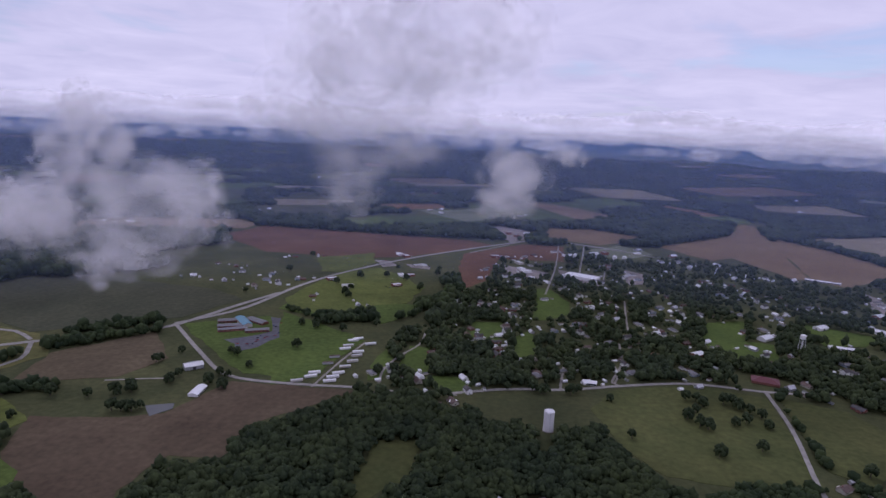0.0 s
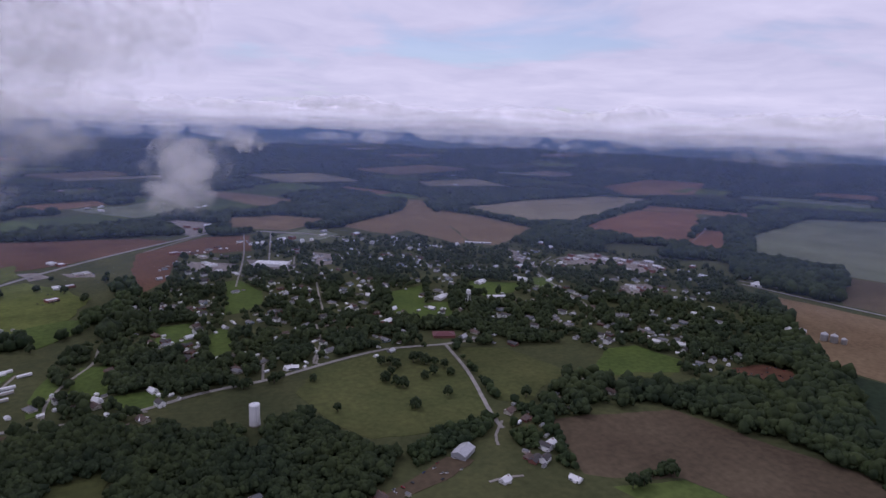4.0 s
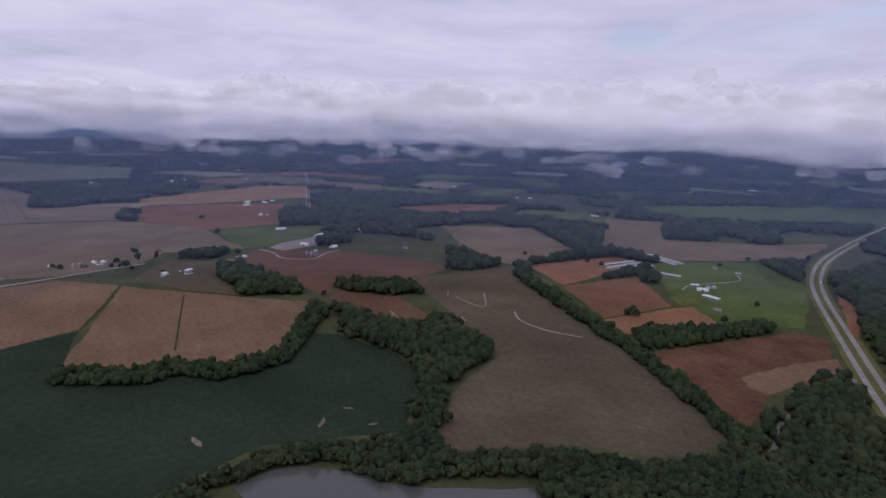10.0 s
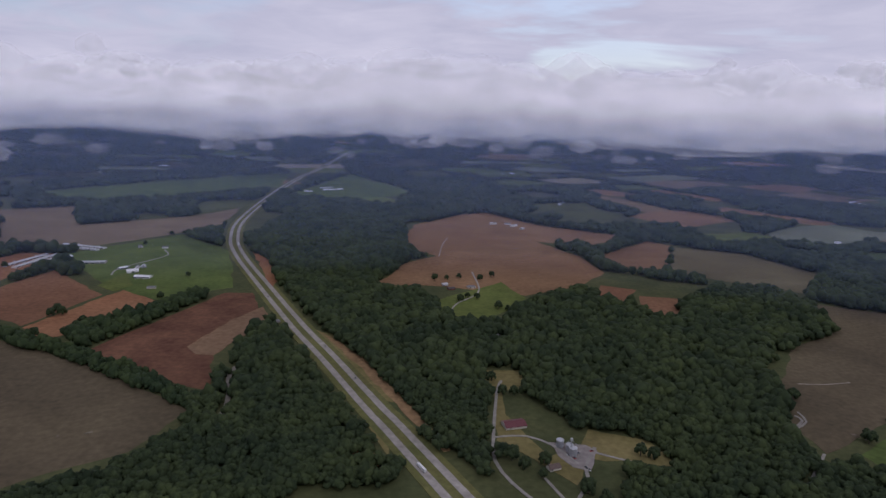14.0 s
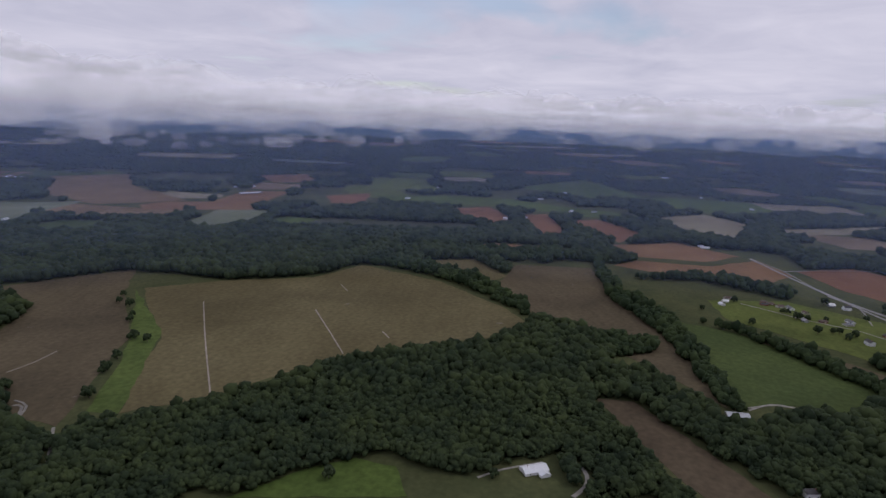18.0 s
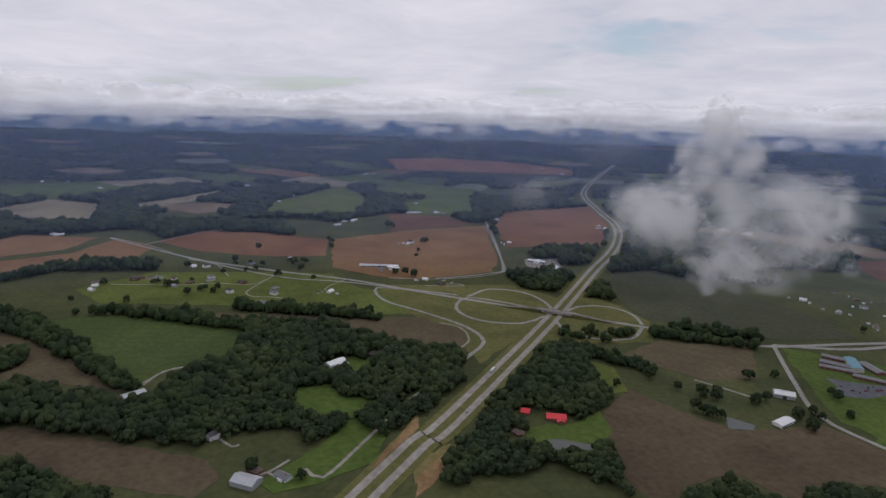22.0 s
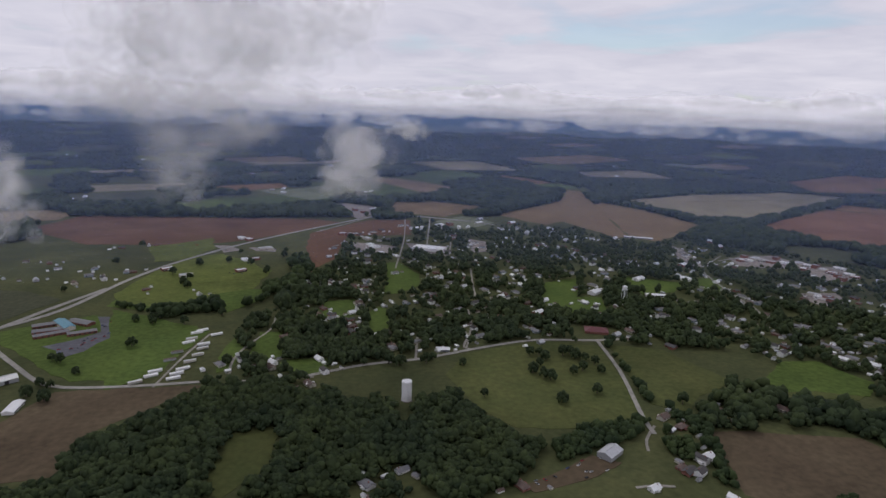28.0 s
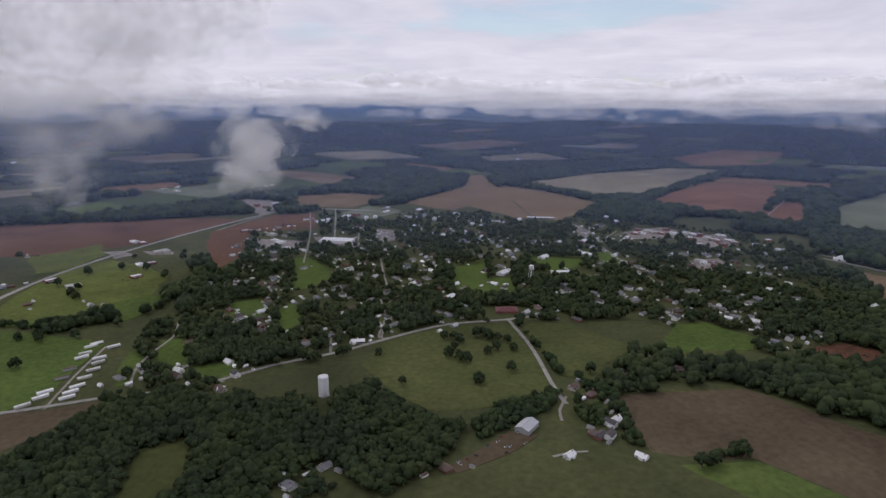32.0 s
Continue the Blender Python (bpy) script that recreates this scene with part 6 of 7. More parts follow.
# ---- school with its car park ----
def make_school():
    x0, y0 = PLACES["schoolhall"][0][0]
    ob = thing("school_building", "low school with long grey-roofed wings and a teal hall", "school")
    ob.matrix_basis = pose(x0, y0, 0.45)
    for a, b, w in PLACES["schoolwing"]:
        x, y, turn, l = along((a, b))
        m = pose(x - x0, y - y0, 0, 0, 0, turn)
        bm = gable_wall(l, w, 3.8, 1.6)
        bmesh.ops.transform(bm, matrix=m, verts=bm.verts)
        wing = part("wing", bm, BRICK, ob)
        bm = gable_roof(l, w, 3.8, 1.6)
        bmesh.ops.transform(bm, matrix=m, verts=bm.verts)
        part("wing_roof", bm, SHINGLE_GREY, wing, "pale grey shingle roof")
        for k in range(6):
            for side in (-1, 1):
                u = -l / 2 + (k + 0.5) * l / 6
                bm = box(u - 1.4, u + 1.4, side * w / 2 - 0.05, side * w / 2 + 0.06, 1, 2.6)
                bmesh.ops.transform(bm, matrix=m, verts=bm.verts)
                part("window", bm, PANE, wing)
    a, b, w = PLACES["schoolhall"][0]
    x, y, turn, l = along((a, b))
    m = pose(x - x0, y - y0, 0, 0, 0, turn)
    for name, bm, mat in (("hall", gable_wall(l, w, 6, 2), CREAM), ("hall_roof", gable_roof(l, w, 6, 2), TEAL)):
        bmesh.ops.transform(bm, matrix=m, verts=bm.verts)
        part(name, bm, mat, ob)


make_school()


# ---- mobile homes ----
def mobile_home(l, w, wall, roof, label):
    ob = thing("mobile_home", label, "mobile home", "mobile homes beside the lane")
    part("body", box(-l / 2, l / 2, -w / 2, w / 2, 0.7, 3.3, None, 0.1), wall, ob)
    part("skirting", box(-l / 2 + 0.1, l / 2 - 0.1, -w / 2 + 0.1, w / 2 - 0.1, 0, 0.7), GREY, ob)
    part("roof", gable_roof(l, w, 3.3, 0.55, 0.15, 0.12), roof, ob)
    for x in (-l * 0.36, -l * 0.15, l * 0.2, l * 0.38):
        part("window", box(x - 0.6, x + 0.6, w / 2 - 0.04, w / 2 + 0.05, 1.6, 2.6), PANE, ob)
    part("door", box(l * 0.02, l * 0.02 + 0.9, w / 2 - 0.04, w / 2 + 0.05, 0.8, 2.8), GREY, ob)
    part("steps", box(l * 0.02 - 0.3, l * 0.02 + 1.2, w / 2, w / 2 + 1.3, 0, 0.75, None, 0.05), CREAM, ob)
    return ob


def make_mobile_homes():
    kinds = [mobile_home(18, 4.6, WHITE, WHITE_TIN, "white mobile home with a white roof"), mobile_home(17, 4.4, CREAM, TIN, "cream mobile home with a tin roof"), mobile_home(16.5, 4.4, GREY, SHINGLE_BROWN, "grey mobile home with a brown roof")]
    order = [0, 0, 2, 2, 0, 1, 0, 0, 0, 0, 0, 1, 1, 1, 0, 0, 1]
    used = set()
    for k, (x, y) in enumerate(PLACES["mobile"]):
        m, at = kinds[order[k % 17]], pose(x, y, 0.4, 0, 0, 20 + 3 * math.sin(k * 2.1))
        if m.name in used:
            copy_thing(m, at)
        else:
            used.add(m.name)
            m.matrix_basis = at


make_mobile_homes()


# ---- grain bins, standpipe, water tower ----
def grain_bin(r, h, label):
    ob = thing("grain_bin", label, "grain bin")
    part("shell", tube(r, r, 0, h, 28), STEEL, ob)
    for k in range(1, 8):
        part("hoop", tube(r * 1.012, r * 1.012, h * k / 8 - 0.05, h * k / 8 + 0.05, 28), STEEL, ob)
    part("cone_roof", tube(r * 1.04, r * 0.14, h, h + r * 0.55, 28), TIN, ob)
    part("cap", tube(r * 0.16, r * 0.1, h + r * 0.55, h + r * 0.55 + 0.6, 12), STEEL, ob)
    bm = rod((r + 0.15, -0.25, 0), (r + 0.15, -0.25, h), 0.05)
    rod((r + 0.15, 0.25, 0), (r + 0.15, 0.25, h), 0.05, 6, bm)
    for k in range(int(h / 0.6)):
        rod((r + 0.15, -0.25, 0.4 + k * 0.6), (r + 0.15, 0.25, 0.4 + k * 0.6), 0.03, 5, bm)
    part("ladder", bm, STEEL, ob)
    return ob


first_bin = None
for k, (x, y) in enumerate(PLACES["bin"]):
    if first_bin is None:
        first_bin = set_on(grain_bin(4.2, 8.5, "galvanised steel grain bin with a cone roof"), x, y, 0)
    else:
        ob = copy_thing(first_bin, pose(x, y, 0.4, 0, 0, 37 * k))
        s = 1.5 if 5 <= k < 8 else (0.9, 1.0, 1.1)[k % 3]
        ob.scale = (s, s, s)


def make_standpipe(x, y):
    ob = thing("water_tank", "tall white cylindrical standpipe water tank among trees", "water tank")
    ob.matrix_basis = pose(x, y, 0.3)
    part("base_ring", tube(7.4, 7.2, 0, 0.8, 40), CONCRETE, ob)
    bm = tube(6.5, 6.5, 0.8, 26, 48)
    part("shell", bm, WHITE, ob)
    bm = bmesh.new()
    for z in (5.8, 10.8, 15.9, 21):
        tube(6.56, 6.56, z, z + 0.12, 48, (0, 0), bm)
    part("weld_band", bm, WHITE, ob)
    part("dome_roof", tube(6.6, 4.6, 26, 27, 48, (0, 0), tube(4.6, 0.6, 27, 27.7, 48)), WHITE_TIN, ob)
    part("vent", tube(0.6, 0.6, 27.6, 28.5, 12), STEEL, ob)
    bm = rod((0, -6.8, 1), (0, -6.8, 26.5), 0.09)
    rod((0.5, -6.8, 1), (0.5, -6.8, 26.5), 0.09, 6, bm)
    part("ladder", bm, STEEL, ob)
    bm = bmesh.new()
    for k in range(20):
        a, b = 2 * math.pi * k / 20, 2 * math.pi * (k + 1) / 20
        rod((6.4 * math.cos(a), 6.4 * math.sin(a), 27.2), (6.4 * math.cos(b), 6.4 * math.sin(b), 27.2), 0.05, 5, bm)
        rod((6.4 * math.cos(a), 6.4 * math.sin(a), 26), (6.4 * math.cos(a), 6.4 * math.sin(a), 27.2), 0.04, 5, bm)
    part("railing", bm, STEEL, ob)


make_standpipe(*STANDPIPE)


def make_water_tower(x, y):
    ob = thing("water_tower", "pale elevated water tower on slender steel legs", "water tower")
    ob.matrix_basis = pose(x, y, 0.3)
    tank = part("tank", tube(4.6, 4.6, 30, 36.5, 32), WHITE, ob)
    part("cone_roof", tube(4.9, 0.3, 36.5, 38.6, 32), WHITE_TIN, ob)
    part("bowl", tube(1.0, 4.6, 27.3, 30, 32), WHITE, ob)
    part("walkway", tube(5.7, 5.7, 29.9, 30.15, 32), STEEL, ob)
    part("riser", tube(0.7, 0.7, 0, 27.4, 16), WHITE, ob)
    feet, tops = [], []
    for k in range(4):
        a = math.pi / 4 + k * math.pi / 2
        feet.append(Vector((6.6 * math.cos(a), 6.6 * math.sin(a), 0)))
        tops.append(Vector((4.5 * math.cos(a), 4.5 * math.sin(a), 30)))
        part("leg", rod(feet[-1], tops[-1], 0.32), WHITE, ob)
        part("footing", box(feet[-1].x - 0.8, feet[-1].x + 0.8, feet[-1].y - 0.8, feet[-1].y + 0.8, -0.3, 0.4), CONCRETE, ob)
    for k in range(4):
        j = (k + 1) % 4
        for f0, f1 in ((0.0, 0.5), (0.5, 0.96)):
            a0, a1, b0, b1 = feet[k].lerp(tops[k], f0), feet[k].lerp(tops[k], f1), feet[j].lerp(tops[j], f0), feet[j].lerp(tops[j], f1)
            part("brace", rod(a0, b1, 0.08, 6, rod(b0, a1, 0.08, 6)), STEEL, ob)
        part("strut", rod(feet[k].lerp(tops[k], 0.5), feet[j].lerp(tops[j], 0.5), 0.14, 6), STEEL, ob)


make_water_tower(658, 1009)


def make_elevator(x, y):
    ob = thing("grain_elevator", "tall grey grain elevator leg beside the bins", "grain elevator")
    ob.matrix_basis = pose(x, y, 0.4)
    for sx, sy in ((-0.8, -0.8), (0.8, -0.8), (0.8, 0.8), (-0.8, 0.8)):
        part("post", rod((sx, sy, 0), (sx, sy, 19), 0.1), STEEL, ob)
    part("head_house", box(-1.3, 1.3, -1.3, 1.3, 19, 21.5, None, 0.1), TIN, ob)
    part("leg_casing", box(-0.35, 0.35, -0.35, 0.35, 0, 19), STEEL, ob)
    for k, (dx, dy) in enumerate(((-8, -2), (7, -4), (3, 8))):
        part("spout", rod((0, 0, 20), (dx, dy, 11.5), 0.2), STEEL, ob)


def make_mast(x, y, h):
    """A guyed lattice mast."""
    ob = thing("radio_mast", "tall pale lattice radio mast with guy wires", "mast")
    ob.matrix_basis = pose(x, y, 0.3)
    part("footing", box(-1.6, 1.6, -1.6, 1.6, 0, 0.6), CONCRETE, ob)
    posts = [Vector((1.1 * math.cos(a), 1.1 * math.sin(a), 0)) for a in (0.0, 2.094, 4.189)]
    for q in posts:
        part("post", rod(q, q + Vector((0, 0, h)), 0.22, 6), WHITE, ob)
    bm = bmesh.new()
    for k in range(int(h / 6)):
        for i in range(3):
            rod(posts[i] + Vector((0, 0, k * 6)), posts[(i + 1) % 3] + Vector((0, 0, k * 6 + 6)), 0.08, 4, bm)
    part("lattice", bm, STEEL, ob)
    for i in range(3):
        a = i * 2.094 + 0.5
        for f in (0.5, 0.95):
            part("guy_wire", rod((0.9 * math.cos(a), 0.9 * math.sin(a), h * f), (h * 0.5 * math.cos(a), h * 0.5 * math.sin(a), 0), 0.04, 4), STEEL, ob)


make_mast(2417, -1156, 145)


bx, by = PLACES["bin"][1]
make_elevator(bx + 1, by + 10)


# ---- interchange bridge ----
def make_bridge():
    i = int(np.argmin(np.hypot(main_line[:, 0] + 777, main_line[:, 1] - 846)))
    t = main_line[i + 1] - main_line[i - 1]
    c = smooth_line(CROSS, 5)
    j = int(np.argmin(np.hypot(c[:, 0] - main_line[i, 0], c[:, 1] - main_line[i, 1])))
    d = c[j + 2] - c[j - 2]
    turn = math.degrees(math.atan2(d[1], d[0]))
    ob = thing("road_bridge", "concrete road bridge over the motorway with low parapets", "bridge")
    ob.matrix_basis = pose(main_line[i, 0], main_line[i, 1], 0.5, 0, 0, turn)
    part("deck", box(-38, 38, -6.2, 6.2, 5.4, 6.5, None, 0.1), CONCRETE, ob)
    part("road_surface", box(-38, 38, -5, 5, 6.504, 6.56), ROAD, ob)
    for y in (-5.95, 5.95):
        part("parapet", box(-38, 38, y - 0.2, y + 0.2, 6.5, 7.5), CONCRETE, ob)
    for x in (-21, 0, 21):
        for y in (-4, 0, 4):
            part("pier", tube(0.55, 0.55, 0, 4.8, 14, (x, y)), CONCRETE, ob)
        part("pier_cap", box(x - 0.8, x + 0.8, -5.6, 5.6, 4.6, 5.4), CONCRETE, ob)
    for x, s in ((-38, -1), (38, 1)):
        bm = bmesh.new()
        v = [bm.verts.new(p) for y in (-6, 6) for p in ((x, y, 6.4), (x + s * 75, y, 0.2), (x - s * 9, y, 0.0))]
        bm.faces.new(v[:3])
        bm.faces.new(v[3:])
        for k in range(3):
            bm.faces.new((v[k], v[(k + 1) % 3], v[3 + (k + 1) % 3], v[3 + k]))
        part("embankment", bm, SOILS["verge"], ob, "grassy approach embankment")
        bm = bmesh.new()
        v = [bm.verts.new(p) for y in (-5, 5) for p in ((x, y, 6.56), (x + s * 75, y, 0.4))]
        bm.faces.new((v[0], v[1], v[3], v[2]))
        bmesh.ops.solidify(bm, geom=bm.faces[:], thickness=0.1)
        part("approach", bm, ROAD, ob)


make_bridge()


# ---- vehicles ----
def car(colour, label):
    ob = thing("car", label, "car", "parked cars")
    bm = box(-2.2, 2.2, -0.9, 0.9, 0.35, 0.95, None, 0.12)
    part("body", bm, colour, ob)
    bm = bmesh.new()
    v = [bm.verts.new(p) for p in ((-1.5, -0.82, 0.94), (1.1, -0.82, 0.94), (1.1, 0.82, 0.94), (-1.5, 0.82, 0.94), (-1.0, -0.68, 1.5), (0.5, -0.68, 1.5), (0.5, 0.68, 1.5), (-1.0, 0.68, 1.5))]
    for f in ((0, 1, 5, 4), (1, 2, 6, 5), (2, 3, 7, 6), (3, 0, 4, 7), (4, 5, 6, 7), (3, 2, 1, 0)):
        bm.faces.new([v[k] for k in f])
    part("cabin", bm, PANE, ob)
    for x in (-1.4, 1.4):
        for y in (-0.86, 0.86):
            part("wheel", rod((x, y - 0.1, 0.33), (x, y + 0.1, 0.33), 0.33, 12), RUBBER, ob)
    return ob


def make_cars():
    kinds = [car(m, w) for m, w in zip(CAR_PAINTS, ("white parked car", "silver parked car", "black parked car", "red parked car", "blue parked car"))]
    for k in kinds:
        k["label"] = k["label"] + " standing on the lot"
    rng, used = random.Random(6), set()
    for poly, n in CAR_LOTS:
        xs, ys = [p[0] for p in poly], [p[1] for p in poly]
        made = 0
        for _ in range(400):
            x, y = rng.uniform(min(xs), max(xs)), rng.uniform(min(ys), max(ys))
            if made >= n or not bool(inside(np.array([x]), np.array([y]), poly)[0]):
                continue
            made += 1
            m, at = rng.choice(kinds), pose(x, y, 0.60, 0, 0, rng.choice((20, 110, 200)) + rng.uniform(-8, 8))
            if m.name in used:
                copy_thing(m, at)
            else:
                used.add(m.name)
                m.matrix_basis = at


CAR_LOTS = [(poly, n) for (cover, poly), n in ((YARDS[0], 16), (YARDS[1], 12), (YARDS[2], 22))] + [(p, 6) for c, p in YARDS if c == "gravel" and abs(p[0][0]) < 1400][:7]
make_cars()


def truck(label):
    ob = thing("lorry", label, "lorry")
    part("trailer", box(-9.5, 4.2, -1.3, 1.3, 1.2, 4.1, None, 0.06), WHITE, ob)
    part("cab", box(5.0, 7.4, -1.25, 1.25, 0.8, 3.5, None, 0.2), CAR_PAINTS[0], ob)
    part("bonnet", box(7.3, 8.9, -1.0, 1.0, 0.8, 2.0, None, 0.2), CAR_PAINTS[0], ob)
    part("chassis", box(-9.2, 7.4, -0.5, 0.5, 0.7, 1.15), DARK, ob)
    for x in (-8.4, -7.1, 3.2, 4.4, 8.0):
        for y in (-1.1, 1.1):
            part("wheel", rod((x, y - 0.15, 0.5), (x, y + 0.15, 0.5), 0.5, 14), RUBBER, ob)
    return ob


def on_motorway(ob, x, y, side, back=False):
    line = offset_line(main_line, side * 10.0)
    i = int(np.argmin(np.hypot(line[:, 0] - x, line[:, 1] - y)))
    t = line[min(i + 1, len(line) - 1)] - line[i - 1]
    ob.matrix_basis = pose(line[i, 0], line[i, 1], 0.865, 0, 0, math.degrees(math.atan2(t[1], t[0])) + (180 if back else 0))
    return ob


lorry = on_motorway(truck("white articulated lorry on the motorway"), -640, 556, -1)
for x, y, side, back in ((-7, -590, 1, True), (560, -1640, -1, False)):
    on_motorway(copy_thing(lorry, pose(0, 0, 0)), x, y, side, back)
van = on_motorway(car(CAR_PAINTS[1], "silver car driving on the motorway"), 200, -910, -1)
for x, y, side, back in ((330, -1150, 1, True), (-560, 430, 1, True), (-900, 1080, -1, False), (120, -770, -1, False), (-1100, 1420, 1, True)):
    on_motorway(copy_thing(van, pose(0, 0, 0)), x, y, side, back)


# ---- single trees ----
def tree(seed, label):
    rng = np.random.default_rng(seed)
    ob = thing("tree", label, "tree", "single trees in the pastures and yards")
    bm = tube(0.45, 0.22, 0, 4.2, 8)
    for k in range(4):
        a = k * 1.6 + rng.uniform(0, 0.6)
        rod((0, 0, 2.6 + 0.3 * k), (2.2 * math.cos(a), 2.2 * math.sin(a), 5.2 + 0.3 * k), 0.12, 5, bm)
    part("trunk", bm, BARK, ob)
    vs, fs = lumps(rng, 24, 1, 0.34)
    me = mesh_from("crown", vs * [5.2, 5.2, 7.4] + [0, 0, 4.2], [tuple(int(i) for i in f) for f in fs], LEAVES, True)
    crown = new("crown", me)
    crown.parent = ob
    return ob


TREES = [tree(40 + k, w) for k, w in enumerate(("broad dark green tree standing in grass", "rounded green tree with an uneven crown", "tall dark green tree beside a yard", "spreading green tree with a gappy crown"))]
place(TREES, [p for p in PLACES["tree"]], 0, 12, 180, 0.2, 0.95, 1.6)


# ---- washed-out spots in the crops ----
for k, (x, y, w, l) in enumerate(PLACES["spot"]):
    rng = random.Random(k)
    turn = math.atan2(y, x) + rng.uniform(-0.5, 0.5)
    ring = []
    for i in range(11):
        a = 2 * math.pi * i / 11
        u, v = l / 2 * math.cos(a) * rng.uniform(0.7, 1.2), w / 2 * math.sin(a) * rng.uniform(0.6, 1.3)
        ring.append((x + u * math.cos(turn) - v * math.sin(turn), y + u * math.sin(turn) + v * math.cos(turn)))
    patch("bare_patch", ring, SOILS["spot"], 0.50 + 0.003 * k, "pale washed-out bare patch in the crop", category="bare soil")


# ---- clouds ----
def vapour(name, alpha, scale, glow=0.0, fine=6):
    """Thin cloud: lets most light by, and scatters the rest both ways; torn at two sizes. glow: emission added to
    brighten the far bank, for the sky's far backdrop alone.
    """
    mat, nt, bsdf = nodes_of(name)
    N, L = nt.nodes.new, nt.links.new
    nt.nodes.remove(bsdf)
    coord = N("ShaderNodeTexCoord")
    big = N("ShaderNodeTexNoise")
    big.inputs["Scale"].default_value, big.inputs["Detail"].default_value, big.inputs["Roughness"].default_value = scale, fine, 0.55
    big.inputs["Distortion"].default_value = 0.3
    L(coord.outputs["Object"], big.inputs["Vector"])
    thick = N("ShaderNodeMapRange")
    thick.interpolation_type = "SMOOTHSTEP"
    thick.inputs["From Min"].default_value, thick.inputs["From Max"].default_value = 0.36, 0.66
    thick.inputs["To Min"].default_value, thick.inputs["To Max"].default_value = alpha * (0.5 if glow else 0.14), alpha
    L(big.outputs[0], thick.inputs["Value"])
    front, back, both = N("ShaderNodeBsdfDiffuse"), N("ShaderNodeBsdfTranslucent"), N("ShaderNodeMixShader")
    for n in (front, back):
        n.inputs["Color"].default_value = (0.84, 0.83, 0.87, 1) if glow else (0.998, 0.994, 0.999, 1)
    both.inputs[0].default_value = 0.5
    L(front.outputs[0], both.inputs[1])
    L(back.outputs[0], both.inputs[2])
    body = both.outputs[0]
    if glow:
        # normals lean upward to stand in for light scattered inside the bank
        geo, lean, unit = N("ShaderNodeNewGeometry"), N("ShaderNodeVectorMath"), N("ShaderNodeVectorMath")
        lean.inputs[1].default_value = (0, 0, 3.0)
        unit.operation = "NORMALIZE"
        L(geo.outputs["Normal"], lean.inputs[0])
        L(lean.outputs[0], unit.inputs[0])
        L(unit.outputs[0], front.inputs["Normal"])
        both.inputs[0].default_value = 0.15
        # emission brightens the bank in place of daylight scattered within it
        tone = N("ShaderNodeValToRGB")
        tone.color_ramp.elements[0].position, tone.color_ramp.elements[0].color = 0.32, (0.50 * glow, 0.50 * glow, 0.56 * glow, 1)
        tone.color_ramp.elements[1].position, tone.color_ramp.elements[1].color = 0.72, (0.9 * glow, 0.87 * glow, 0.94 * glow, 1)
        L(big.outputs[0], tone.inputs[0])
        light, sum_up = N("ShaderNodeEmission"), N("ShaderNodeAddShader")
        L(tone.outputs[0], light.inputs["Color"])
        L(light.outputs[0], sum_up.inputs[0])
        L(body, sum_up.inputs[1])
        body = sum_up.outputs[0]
    clear, mix, out = N("ShaderNodeBsdfTransparent"), N("ShaderNodeMixShader"), nt.nodes["Material Output"]
    L(thick.outputs[0], mix.inputs[0])
    L(clear.outputs[0], mix.inputs[1])
    L(body, mix.inputs[2])
    L(mix.outputs[0], out.inputs["Surface"])
    return mat


NEAR_VAPOUR = [vapour("cloud_edge", 0.072, 0.040), vapour("cloud_body", 0.11, 0.030), vapour("cloud_core", 0.24, 0.020)]
FAR_VAPOUR = [vapour("glowing_far_cloud_edge", 0.18, 0.0035, 0.40, 3), vapour("glowing_far_cloud_body", 0.28, 0.003, 0.40, 3), vapour("glowing_far_cloud_core", 0.5, 0.0035, 0.40, 3)]
THIN_VAPOUR = [vapour("thin_cloud_edge", 0.036, 0.026), vapour("thin_cloud_body", 0.048, 0.020), vapour("thin_cloud_core", 0.09, 0.013)]
WISP_VAPOUR = [vapour("wisp_edge", 0.016, 0.020), vapour("wisp_body", 0.024, 0.016), vapour("wisp_core", 0.035, 0.012)]
PUFFS = {}


def puff(cloud, centre, wide, high):
    PUFFS.setdefault(cloud, []).append((centre, wide, high))


puff("near", (-274, 578, 262), 71, 59)
puff("near", (-243, 613, 285), 36, 36)
puff("near", (-336, 556, 318), 26, 35)
puff("near", (-328, 572, 359), 21, 33)
puff("near", (-356, 555, 276), 33, 30)
puff("near", (-356, 531, 261), 47, 29)
puff("near", (-301, 575, 336), 23, 35)
puff("near", (-403, 572, 274), 45, 29)
puff("near", (-288, 548, 229), 40, 26)
puff("tall", (-58, 948, 460), 184, 105)
puff("tall", (-117, 952, 445), 132, 114)
puff("tall", (-138, 939, 288), 61, 52)
puff("tall", (-90, 955, 404), 167, 105)
puff("tall", (-121, 942, 346), 113, 65)
puff("tall", (-126, 931, 266), 47, 51)
puff("tall", (38, 979, 506), 154, 81)
puff("tall", (-225, 974, 365), 91, 55)
puff("tall", (-36, 979, 327), 71, 35)
puff("side", (131, 991, 290), 68, 55)
puff("side", (121, 982, 246), 54, 27)
puff("side", (221, 1026, 326), 38, 15)
puff("wisp", (-825, 800, 230), 36, 27)
puff("wisp", (-813, 854, 249), 43, 15)
puff("wisp", (-819, 806, 215), 42, 42)
puff("wisp", (-1717, 1375, 324), 141, 60)
puff("wisp", (-1456, 1512, 365), 211, 86)
puff("wisp", (-1245, 1564, 298), 110, 73)
puff("wisp", (2260, 1285, 288), 178, 52)
puff("wisp", (1117, 2567, 283), 89, 35)
puff("wisp", (1646, 2387, 286), 66, 31)


